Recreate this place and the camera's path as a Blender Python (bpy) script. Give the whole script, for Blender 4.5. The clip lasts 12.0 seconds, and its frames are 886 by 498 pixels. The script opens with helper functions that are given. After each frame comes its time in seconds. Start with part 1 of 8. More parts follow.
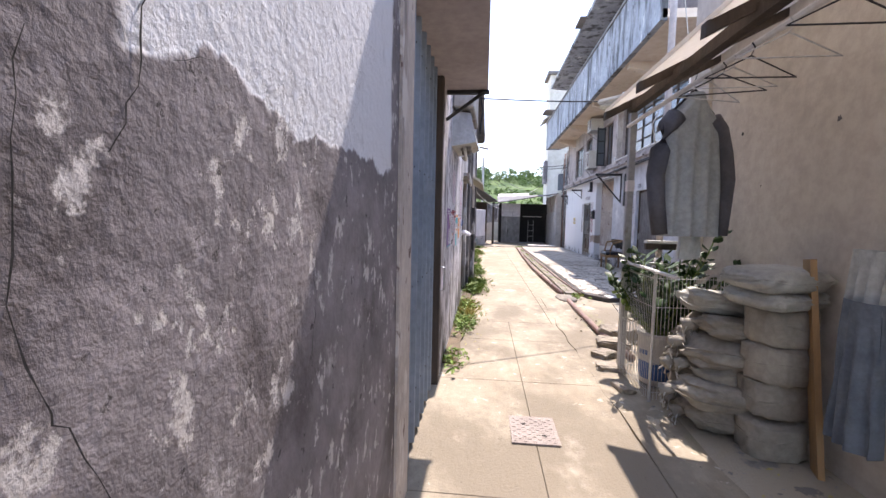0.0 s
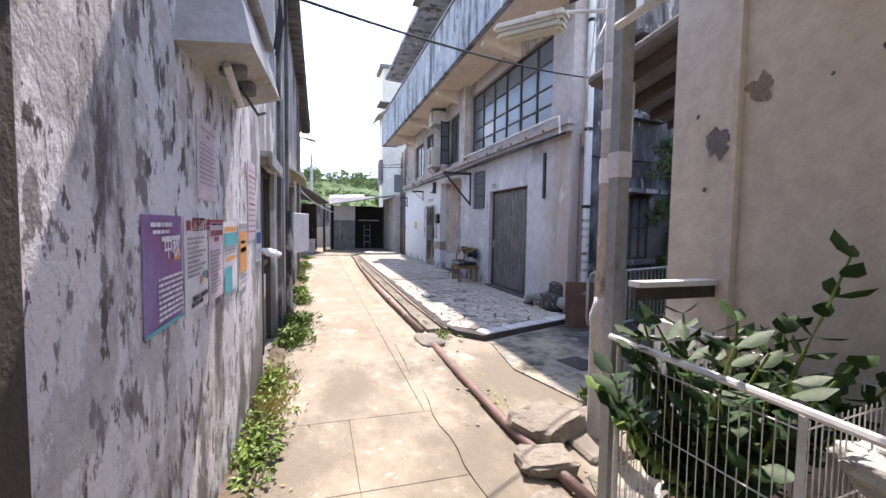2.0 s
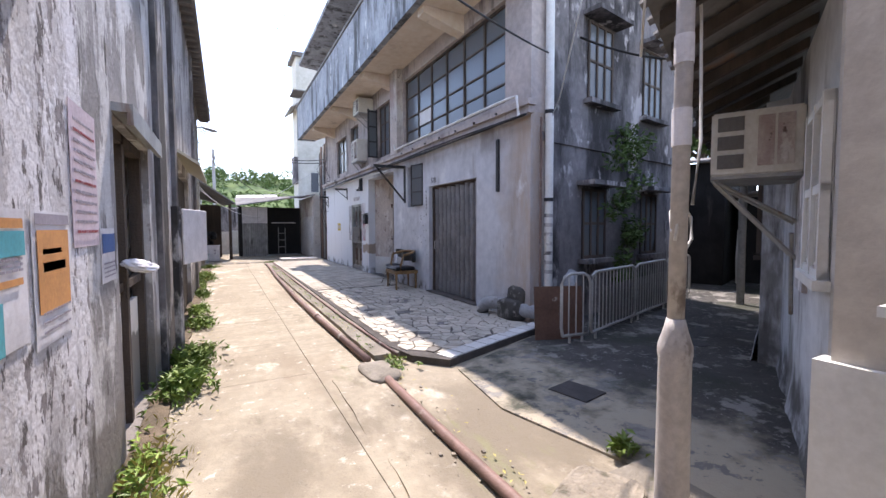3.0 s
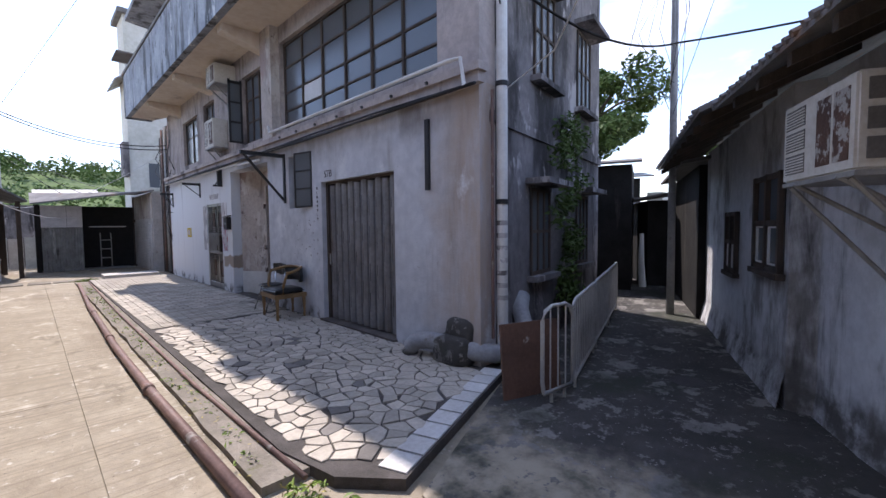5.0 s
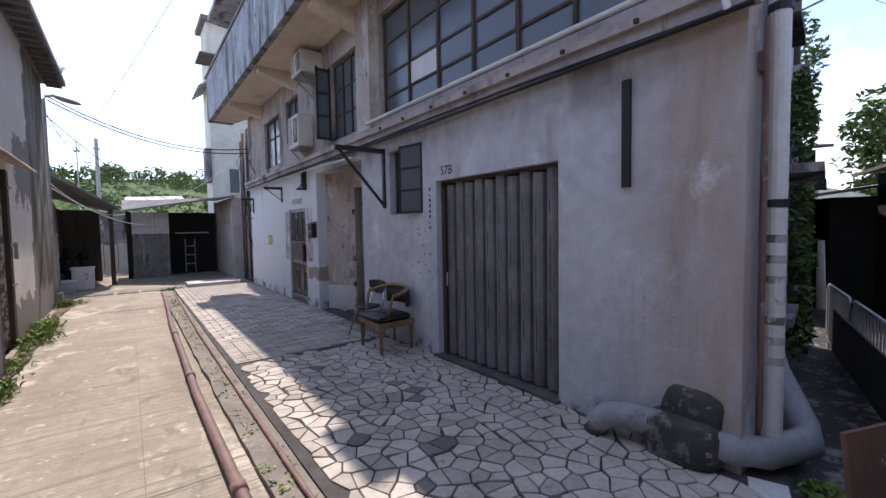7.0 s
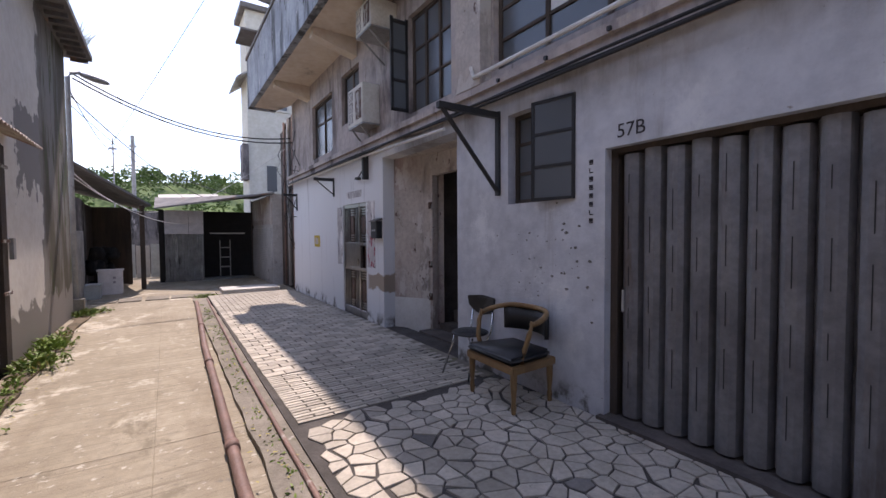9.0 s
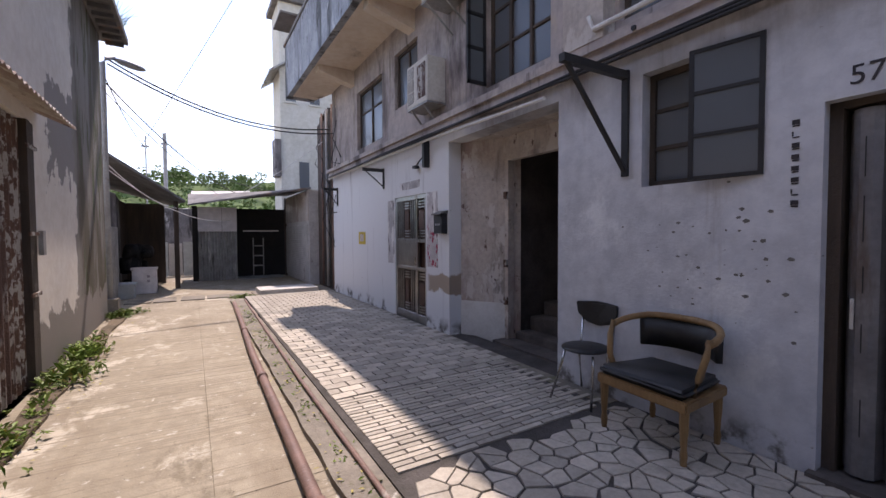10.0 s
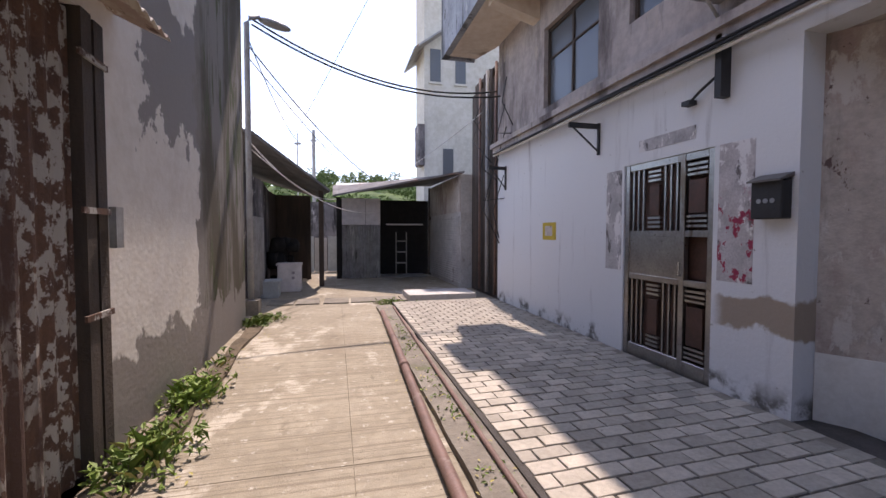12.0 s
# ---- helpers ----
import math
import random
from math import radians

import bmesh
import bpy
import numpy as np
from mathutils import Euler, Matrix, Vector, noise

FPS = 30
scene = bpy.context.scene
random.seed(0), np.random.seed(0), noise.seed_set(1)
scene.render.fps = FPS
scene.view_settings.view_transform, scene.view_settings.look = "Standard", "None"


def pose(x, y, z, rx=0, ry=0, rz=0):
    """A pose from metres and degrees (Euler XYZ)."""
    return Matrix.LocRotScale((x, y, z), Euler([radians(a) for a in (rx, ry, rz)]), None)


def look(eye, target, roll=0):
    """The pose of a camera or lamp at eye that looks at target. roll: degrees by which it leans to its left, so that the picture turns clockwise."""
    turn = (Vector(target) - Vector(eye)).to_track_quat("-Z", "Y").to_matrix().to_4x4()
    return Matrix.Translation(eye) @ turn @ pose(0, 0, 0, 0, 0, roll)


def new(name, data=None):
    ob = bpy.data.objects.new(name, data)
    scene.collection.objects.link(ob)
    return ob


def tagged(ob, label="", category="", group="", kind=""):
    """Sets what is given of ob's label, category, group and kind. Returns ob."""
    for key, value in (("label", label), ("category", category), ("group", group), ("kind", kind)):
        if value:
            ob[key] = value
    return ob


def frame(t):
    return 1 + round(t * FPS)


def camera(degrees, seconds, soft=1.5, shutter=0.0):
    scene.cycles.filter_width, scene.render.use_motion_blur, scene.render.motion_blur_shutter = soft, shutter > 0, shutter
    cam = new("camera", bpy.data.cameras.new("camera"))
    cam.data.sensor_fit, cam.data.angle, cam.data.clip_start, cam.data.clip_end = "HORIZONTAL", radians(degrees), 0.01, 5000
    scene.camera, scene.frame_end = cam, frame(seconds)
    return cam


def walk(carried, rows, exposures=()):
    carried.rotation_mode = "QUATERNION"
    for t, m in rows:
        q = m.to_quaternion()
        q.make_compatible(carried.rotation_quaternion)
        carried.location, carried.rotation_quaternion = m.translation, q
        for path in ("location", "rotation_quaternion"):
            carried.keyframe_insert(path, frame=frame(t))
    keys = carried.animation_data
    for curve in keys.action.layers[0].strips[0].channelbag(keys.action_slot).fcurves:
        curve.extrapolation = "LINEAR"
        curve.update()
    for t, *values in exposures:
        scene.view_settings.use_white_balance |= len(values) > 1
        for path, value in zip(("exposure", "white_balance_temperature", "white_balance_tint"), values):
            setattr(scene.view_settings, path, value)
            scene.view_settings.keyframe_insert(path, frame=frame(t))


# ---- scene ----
cam = camera(92.9, 12.0)
METRES, EYE, TILT, LEAN, TURN = 11.48, 1.4, 0.0, 0.0, 8.2
PATH = [
    (0, (0.244, -1.017, 1.373), (0.05, 0.968, 1.231), 1.3),
    (0.5, (0.302, -0.373, 1.374), (0.353, 1.622, 1.24), 1.2),
    (1, (0.315, 0.271, 1.38), (0.561, 2.252, 1.249), 1.0),
    (1.5, (0.352, 0.913, 1.41), (0.762, 2.866, 1.286), 1.0),
    (2, (0.38, 1.558, 1.462), (0.952, 3.471, 1.346), 0.8),
    (2.5, (0.358, 2.206, 1.458), (1.103, 4.059, 1.346), 0.4),
    (3, (0.425, 2.778, 1.401), (1.349, 4.549, 1.297), -0.2),
    (3.5, (0.494, 3.286, 1.409), (1.597, 4.952, 1.311), -0.4),
    (5.5, (1.104, 5.049, 1.567), (2.524, 6.453, 1.456), -0.6),
    (6, (1.225, 5.509, 1.589), (2.592, 6.965, 1.483), -0.8),
    (6.5, (1.202, 5.953, 1.61), (2.483, 7.486, 1.513), -0.8),
    (7, (1.167, 6.432, 1.658), (2.36, 8.034, 1.558), -1.0),
    (9, (1.289, 8.543, 1.566), (2.388, 10.213, 1.494), -0.4),
    (9.5, (1.177, 9.103, 1.537), (2.252, 10.789, 1.468), -0.2),
    (10, (1.106, 9.663, 1.492), (2.127, 11.381, 1.422), -0.3),
    (10.5, (1.091, 10.478, 1.473), (2.003, 12.256, 1.403), -0.4),
    (11, (1.096, 11.116, 1.437), (1.891, 12.95, 1.371), -0.4),
    (11.5, (1.088, 11.787, 1.388), (1.737, 13.677, 1.322), -0.1),
    (12, (1.091, 12.465, 1.399), (1.582, 14.402, 1.32), 0.1),
]
walk(cam, [(t, look(eye, target, roll)) for t, eye, target, roll in PATH],
     exposures=[(0.0, 2.02, 6800, 21), (1.5, 1.97, 6800, 20), (3.5, 1.66, 6750, 20), (5.5, 1.18, 6550, 21), (7.0, 1.13, 6650, 22), (9.0, 1.10, 7050, 25), (12.0, 1.13, 7200, 26)])

# ---- world, sun, exposure ----
SUN_AZ, SUN_EL = 10.0, 58.5
world = bpy.data.worlds.new("sky")
scene.world = world
world.use_nodes = True
wn, wl = world.node_tree.nodes, world.node_tree.links
bg = wn["Background"]
sky = wn.new("ShaderNodeTexSky")
sky.sky_type = "NISHITA"
sky.sun_disc = False
sky.sun_elevation, sky.sun_rotation = radians(SUN_EL), radians(SUN_AZ)
sky.air_density, sky.dust_density, sky.ozone_density = 1.0, 0.3, 1.5
tc = wn.new("ShaderNodeTexCoord")
cmap = wn.new("ShaderNodeMapping")
cmap.inputs["Scale"].default_value = (1.0, 1.0, 2.6)
wl.new(tc.outputs["Generated"], cmap.inputs["Vector"])
cn = wn.new("ShaderNodeTexNoise")
cn.inputs["Scale"].default_value, cn.inputs["Detail"].default_value, cn.inputs["Roughness"].default_value = 2.1, 7, 0.58
wl.new(cmap.outputs["Vector"], cn.inputs["Vector"])
cr = wn.new("ShaderNodeValToRGB")
cr.color_ramp.elements[0].position, cr.color_ramp.elements[1].position = 0.49, 0.74
wl.new(cn.outputs["Fac"], cr.inputs["Fac"])
cm = wn.new("ShaderNodeMixRGB")
cm.inputs["Color2"].default_value = (4.7, 4.9, 5.2, 1)
wl.new(cr.outputs["Color"], cm.inputs["Fac"])
wl.new(sky.outputs["Color"], cm.inputs["Color1"])
wl.new(cm.outputs["Color"], bg.inputs["Color"])
bg.inputs["Strength"].default_value = 0.168
sun = new("sun", bpy.data.lights.new("sun", "SUN"))
sun.data.energy, sun.data.angle, sun.data.color = 2.6, radians(0.6), (1.0, 0.955, 0.88)
_s = Vector((math.sin(radians(SUN_AZ)) * math.cos(radians(SUN_EL)), math.cos(radians(SUN_AZ)) * math.cos(radians(SUN_EL)), math.sin(radians(SUN_EL))))
sun.matrix_world = look(_s * 60, (0, 0, 0))


# ---- materials ----
def surf(name, c1, c2, scale=3.0, rough=0.85, bump=0.25, bump_scale=40.0, layers=(), metal=0.0, vary=0.0, stretch=(1, 1, 1), spec=0.3):
    """A worn surface: two tones by noise, then layers of (colour, scale, low, high, stretch[, limits]) laid over it by thresholded noise
    and, where given, kept between limits of (axis, start, end, wobble)."""
    m = bpy.data.materials.new(name)
    m.use_nodes = True
    n, l = m.node_tree.nodes, m.node_tree.links
    b = n["Principled BSDF"]
    geo = n.new("ShaderNodeNewGeometry")

    def tex(sc, st, detail=8, rough_=0.62, off=0.0):
        mp = n.new("ShaderNodeMapping")
        mp.inputs["Scale"].default_value = st
        mp.inputs["Location"].default_value = (off, off * 0.7, off * 1.3)
        l.new(geo.outputs["Position"], mp.inputs["Vector"])
        t = n.new("ShaderNodeTexNoise")
        t.inputs["Scale"].default_value, t.inputs["Detail"].default_value, t.inputs["Roughness"].default_value = sc, detail, rough_
        l.new(mp.outputs["Vector"], t.inputs["Vector"])
        return t.outputs["Fac"]

    def ramp(fac, lo, hi):
        r = n.new("ShaderNodeMapRange")
        r.interpolation_type = "SMOOTHSTEP"
        r.inputs["From Min"].default_value, r.inputs["From Max"].default_value = lo, hi
        l.new(fac, r.inputs["Value"])
        return r.outputs["Result"]

    def mix(fac, a, c, mode="MIX"):
        x = n.new("ShaderNodeMixRGB")
        x.blend_type = mode
        for sock, v in ((x.inputs["Fac"], fac), (x.inputs["Color1"], a), (x.inputs["Color2"], c)):
            if isinstance(v, (tuple, list)):
                sock.default_value = (*v, 1) if len(v) == 3 else v
            elif isinstance(v, float):
                sock.default_value = v
            else:
                l.new(v, sock)
        return x.outputs["Color"]

    def math_(op, a, c):
        x = n.new("ShaderNodeMath")
        x.operation = op
        for sock, v in zip(x.inputs, (a, c)):
            if isinstance(v, (int, float)):
                sock.default_value = v
            else:
                l.new(v, sock)
        return x.outputs["Value"]

    col = mix(ramp(tex(scale, stretch), 0.32, 0.68), c1, c2)
    fine = tex(scale * 9, stretch, 5)
    col = mix(0.22, col, mix(ramp(fine, 0.3, 0.7), (0.25, 0.25, 0.25), (0.75, 0.75, 0.75)), "OVERLAY")
    height = tex(bump_scale, (1, 1, 1), 6)
    for k, layer in enumerate(layers):
        lc, ls, lo, hi, st = layer[:5]
        fac = tex(ls, st, 9, 0.66, 3.7 * (k + 1))
        f = ramp(fac, lo, hi)
        for axis, start, end, amp in layer[5] if len(layer) > 5 else ():
            sep = n.new("ShaderNodeSeparateXYZ")
            l.new(geo.outputs["Position"], sep.inputs["Vector"])
            wob = math_("MULTIPLY", math_("SUBTRACT", tex(3.0, (1, 1, 1), 6, 0.6, 1.9 * (k + 1)), 0.5), amp)
            f = math_("MULTIPLY", f, ramp(math_("ADD", sep.outputs[axis], wob), start, end))
        col = mix(f, col, lc)
        height = math_("SUBTRACT", height, math_("MULTIPLY", f, 0.35))
    if vary:
        oi = n.new("ShaderNodeObjectInfo")
        hsv = n.new("ShaderNodeHueSaturation")
        l.new(math_("ADD", math_("MULTIPLY", oi.outputs["Random"], vary * 2), 1 - vary), hsv.inputs["Value"])
        l.new(col, hsv.inputs["Color"])
        col = hsv.outputs["Color"]
    l.new(col, b.inputs["Base Color"])
    b.inputs["Metallic"].default_value = metal
    b.inputs["Specular IOR Level"].default_value = spec
    rr = math_("ADD", math_("MULTIPLY", math_("SUBTRACT", fine, 0.5), 0.3), rough)
    l.new(rr, b.inputs["Roughness"])
    bp = n.new("ShaderNodeBump")
    bp.inputs["Strength"].default_value, bp.inputs["Distance"].default_value = bump, 0.02
    l.new(height, bp.inputs["Height"])
    l.new(bp.outputs["Normal"], b.inputs["Normal"])
    return m


def plain(name, c, rough=0.5, metal=0.0, vary=0.0):
    return surf(name, c, tuple(v * 0.82 for v in c), 6.0, rough, 0.08, 60, metal=metal, vary=vary)


def glass(name, tint=(0.55, 0.62, 0.66), rough=0.08, alpha=0.55):
    m = bpy.data.materials.new(name)
    m.use_nodes = True
    b = m.node_tree.nodes["Principled BSDF"]
    b.inputs["Base Color"].default_value = (*tint, 1)
    b.inputs["Roughness"].default_value = rough
    b.inputs["Transmission Weight"].default_value = alpha
    b.inputs["IOR"].default_value = 1.45
    return m


V = (1, 1, 0.18)
M = {}
M["concrete"] = surf("alley_concrete", (0.37, 0.325, 0.25), (0.29, 0.25, 0.188), 1.1, 0.9, 0.45, 60,
                     layers=[((0.25, 0.205, 0.15), 0.9, 0.50, 0.68, (1, 0.35, 1)), ((0.53, 0.48, 0.395), 1.6, 0.56, 0.64, (1, 0.6, 1)), ((0.22, 0.19, 0.14), 3.0, 0.58, 0.70, (1, 0.5, 1)), ((0.52, 0.48, 0.41), 11.0, 0.60, 0.66, (1, 1, 1)), ((0.20, 0.185, 0.155), 5.0, 0.64, 0.74, (1, 1, 1)), ((0.245, 0.208, 0.155), 5.0, 0.49, 0.64, (0.10, 8.0, 1), [("Y", 6.5, 8.0, 1.0)]), ((0.20, 0.17, 0.128), 1.4, 0.38, 0.60, (1, 0.6, 1), [("Y", 7.2, 5.6, 1.4)]), ((0.13, 0.115, 0.09), 30.0, 0.64, 0.70, (1, 1, 1)), ((0.21, 0.20, 0.12), 2.2, 0.60, 0.70, (1, 0.3, 1), [("X", 1.0, 1.5, 0.4)])])
# near-black base stands in for lane shade; first layer keeps its sunlit mouth pale
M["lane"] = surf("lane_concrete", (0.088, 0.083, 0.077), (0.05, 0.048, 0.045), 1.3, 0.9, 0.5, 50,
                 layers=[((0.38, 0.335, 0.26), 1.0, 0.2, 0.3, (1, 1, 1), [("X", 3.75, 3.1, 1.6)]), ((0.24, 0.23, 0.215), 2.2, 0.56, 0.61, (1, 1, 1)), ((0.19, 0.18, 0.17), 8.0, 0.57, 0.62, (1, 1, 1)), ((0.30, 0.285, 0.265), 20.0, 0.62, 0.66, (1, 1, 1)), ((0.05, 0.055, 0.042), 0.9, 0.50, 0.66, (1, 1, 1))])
M["soil"] = surf("soil", (0.17, 0.13, 0.09), (0.10, 0.08, 0.055), 5.0, 0.95, 0.8, 45)
M["wall_dark"] = surf("cement_wall", (0.27, 0.242, 0.247), (0.16, 0.144, 0.147), 2.2, 0.92, 0.4, 30,
                      layers=[((0.11, 0.095, 0.095), 2.6, 0.50, 0.66, (1, 1, 0.8)), ((0.50, 0.47, 0.45), 16.0, 0.56, 0.63, (1, 1, 0.8)), ((0.40, 0.375, 0.37), 3.2, 0.61, 0.70, (1, 1, 1)),
                              ((0.07, 0.062, 0.062), 22.0, 0.62, 0.68, (1, 1, 1)),
                              ((0.62, 0.63, 0.65), 2.0, 0.20, 0.28, (1, 1, 1), [("Z", 1.535, 1.55, 0.26), ("Y", -0.63, -0.60, 0.12), ("Y", 0.60, 0.57, 0.12)]),
                              ((0.46, 0.46, 0.475), 5.0, 0.54, 0.66, (1, 1, 0.3), [("Z", 1.56, 1.6, 0.3)])])
M["wall_poster"] = surf("peeled_wall", (0.58, 0.555, 0.56), (0.46, 0.435, 0.44), 2.4, 0.9, 0.6, 30,
                        layers=[((0.68, 0.655, 0.67), 4.0, 0.47, 0.52, (1, 1, 0.55)), ((0.24, 0.215, 0.22), 7.0, 0.555, 0.585, (1, 1, 0.5)), ((0.66, 0.64, 0.65), 14.0, 0.58, 0.61, (1, 1, 0.6)),
                                ((0.13, 0.115, 0.115), 12.0, 0.58, 0.61, (1, 1, 0.5)), ((0.70, 0.68, 0.69), 7.0, 0.62, 0.65, (1, 1, 0.6)), ((0.14, 0.125, 0.125), 1.5, 0.62, 0.70, (1, 1, 0.25)), ((0.17, 0.155, 0.145), 3.0, 0.46, 0.56, (1, 1, 0.6), [("Z", 0.75, 0.45, 0.6)])])
M["wall_white"] = surf("white_wall", (0.52, 0.53, 0.55), (0.42, 0.42, 0.43), 1.0, 0.88, 0.4, 30,
                       layers=[((0.27, 0.255, 0.245), 0.9, 0.57, 0.64, (1, 1, 0.35)), ((0.13, 0.12, 0.11), 1.7, 0.64, 0.74, V)])
M["beige"] = surf("beige_render", (0.56, 0.51, 0.45), (0.49, 0.445, 0.39), 1.2, 0.9, 0.25, 30,
                  layers=[((0.36, 0.31, 0.27), 1.3, 0.66, 0.74, (1, 1, 1)), ((0.16, 0.13, 0.115), 2.6, 0.74, 0.78, (1, 1, 1))])
M["facade"] = surf("facade_paint", (0.57, 0.585, 0.62), (0.47, 0.48, 0.505), 0.8, 0.85, 0.25, 25,
                   layers=[((0.70, 0.71, 0.72), 0.9, 0.2, 0.3, (1, 1, 1), [("Y", 14.2, 14.35, 0.05)]),
                           ((0.44, 0.36, 0.30), 1.3, 0.30, 0.56, (1, 1, 0.3), [("Y", 8.35, 7.5, 0.9)]), ((0.24, 0.20, 0.185), 2.2, 0.50, 0.68, (1, 1, 0.12), [("Y", 8.1, 7.5, 0.5)]),
                           ((0.36, 0.345, 0.35), 3.0, 0.56, 0.74, (1, 1, 0.10)), ((0.68, 0.69, 0.70), 1.1, 0.56, 0.66, (1, 1, 0.8), [("Y", 14.3, 14.0, 0.2)]),
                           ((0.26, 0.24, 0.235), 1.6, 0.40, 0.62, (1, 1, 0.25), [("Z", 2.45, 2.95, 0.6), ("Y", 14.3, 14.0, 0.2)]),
                           ((0.36, 0.29, 0.23), 2.0, 0.2, 0.3, (1, 1, 1), [("Z", 0.62, 0.66, 0.35), ("Z", 0.92, 0.88, 0.3), ("Y", 15.4, 15.25, 0.2), ("Y", 14.4, 14.5, 0.1)]),
                           ((0.15, 0.14, 0.13), 2.4, 0.48, 0.60, (1, 1, 1), [("Z", 0.30, 0.14, 0.3)]), ((0.30, 0.275, 0.26), 14.0, 0.66, 0.70, (1, 1, 1))])
M["facade_up"] = surf("stained_upper_render", (0.50, 0.44, 0.41), (0.39, 0.34, 0.32), 1.2, 0.9, 0.35, 25,
                      layers=[((0.12, 0.10, 0.098), 1.3, 0.50, 0.70, (1, 1, 0.3)), ((0.50, 0.43, 0.36), 2.4, 0.58, 0.68, (1, 1, 0.5)), ((0.07, 0.06, 0.058), 4.0, 0.58, 0.72, (1, 1, 0.10))])
# stained plaster; dark layers thickened to stand in for eave shade
M["lane_wall"] = surf("dirty_shaded_lane_render", (0.60, 0.605, 0.62), (0.47, 0.475, 0.485), 1.0, 0.9, 0.4, 30,
                      layers=[((0.24, 0.23, 0.22), 0.9, 0.53, 0.62, (1, 1, 0.4)), ((0.08, 0.075, 0.072), 1.7, 0.56, 0.70, V), ((0.11, 0.105, 0.10), 1.4, 0.40, 0.56, (1, 1, 1), [("Z", 0.45, 0.15, 0.6)])])
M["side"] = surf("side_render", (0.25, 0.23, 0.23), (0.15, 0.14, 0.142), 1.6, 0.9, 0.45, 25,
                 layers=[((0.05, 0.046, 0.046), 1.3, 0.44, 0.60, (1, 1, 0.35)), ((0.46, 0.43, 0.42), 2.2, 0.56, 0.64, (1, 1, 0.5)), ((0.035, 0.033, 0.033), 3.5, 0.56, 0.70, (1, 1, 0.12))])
M["soffit"] = surf("soffit_plaster", (0.76, 0.66, 0.55), (0.66, 0.56, 0.46), 0.9, 0.9, 0.25, 25,
                   layers=[((0.30, 0.23, 0.18), 1.0, 0.60, 0.76, (1, 1, 1))])
M["parapet"] = surf("balcony_render", (0.36, 0.385, 0.42), (0.24, 0.26, 0.29), 1.6, 0.9, 0.4, 25,
                    layers=[((0.085, 0.09, 0.095), 2.2, 0.48, 0.62, (1, 1, 0.2)), ((0.56, 0.57, 0.57), 3.0, 0.60, 0.67, (1, 1, 0.5)), ((0.06, 0.06, 0.062), 6.0, 0.58, 0.66, (1, 1, 0.4))])
M["pave_bed"] = surf("mortar_bed", (0.10, 0.09, 0.085), (0.06, 0.055, 0.05), 4.0, 0.95, 0.5, 60)
M["tile"] = surf("broken_tile", (0.48, 0.435, 0.37), (0.37, 0.335, 0.28), 3.0, 0.75, 0.25, 60, vary=0.22,
                 layers=[((0.30, 0.265, 0.225), 2.0, 0.58, 0.74, (1, 1, 1)), ((0.24, 0.22, 0.19), 12.0, 0.64, 0.72, (1, 1, 1))])
M["tile_dark"] = surf("dark_broken_tile", (0.20, 0.185, 0.17), (0.15, 0.14, 0.13), 3.0, 0.75, 0.25, 60, vary=0.2)
M["kerb"] = surf("kerb_concrete", (0.28, 0.25, 0.21), (0.19, 0.17, 0.14), 2.5, 0.92, 0.6, 45,
                 layers=[((0.15, 0.15, 0.09), 2.6, 0.58, 0.68, (1, 1, 1)), ((0.50, 0.47, 0.42), 3.0, 0.64, 0.70, (1, 1, 1))])
M["rust"] = surf("rusty_iron", (0.15, 0.085, 0.06), (0.09, 0.055, 0.045), 5.0, 0.8, 0.4, 60,
                 layers=[((0.42, 0.40, 0.37), 11.0, 0.50, 0.54, (1, 1, 0.8)), ((0.10, 0.06, 0.05), 2.0, 0.56, 0.66, V)])
M["dark_wood"] = surf("dark_timber", (0.10, 0.075, 0.06), (0.055, 0.045, 0.038), 4.0, 0.85, 0.5, 40, stretch=(1, 1, 0.12))
M["blue_door"] = surf("blue_sheet", (0.24, 0.285, 0.345), (0.18, 0.22, 0.27), 2.0, 0.55, 0.15, 40,
                      layers=[((0.30, 0.33, 0.36), 2.2, 0.62, 0.76, (1, 1, 0.08)), ((0.08, 0.07, 0.065), 3.0, 0.68, 0.76, (1, 1, 0.2))])
M["grey_metal"] = surf("grey_metal", (0.36, 0.365, 0.37), (0.28, 0.285, 0.29), 3.0, 0.5, 0.15, 50,
                       layers=[((0.20, 0.15, 0.12), 4.0, 0.64, 0.72, (1, 1, 0.6))], metal=0.3)
M["galv"] = surf("galvanised_sheet", (0.38, 0.38, 0.37), (0.27, 0.265, 0.255), 3.0, 0.55, 0.15, 40, metal=0.4,
                 layers=[((0.22, 0.14, 0.10), 2.4, 0.58, 0.68, V)])
M["shutter"] = surf("shutter_sheet", (0.25, 0.245, 0.25), (0.165, 0.162, 0.168), 2.2, 0.55, 0.2, 40, metal=0.35,
                    layers=[((0.13, 0.10, 0.085), 2.2, 0.58, 0.70, V), ((0.36, 0.345, 0.33), 3.0, 0.66, 0.74, V)])
M["white_paint"] = surf("white_gloss", (0.74, 0.74, 0.72), (0.64, 0.635, 0.61), 3.0, 0.5, 0.12, 40,
                        layers=[((0.35, 0.27, 0.21), 4.0, 0.66, 0.74, (1, 1, 0.6))])
M["black"] = plain("black_iron", (0.035, 0.035, 0.037), 0.55)
# near-black stands in for the darkness of unlit rooms, cracks and holes
M["dark"] = plain("unlit_black", (0.03, 0.028, 0.027), 0.95)
M["glass"] = glass("window_glass", (0.13, 0.145, 0.16), 0.22, 0.1)
M["leaf"] = surf("leaf_green", (0.21, 0.29, 0.06), (0.11, 0.18, 0.036), 6.0, 0.55, 0.1, 60, vary=0.25)
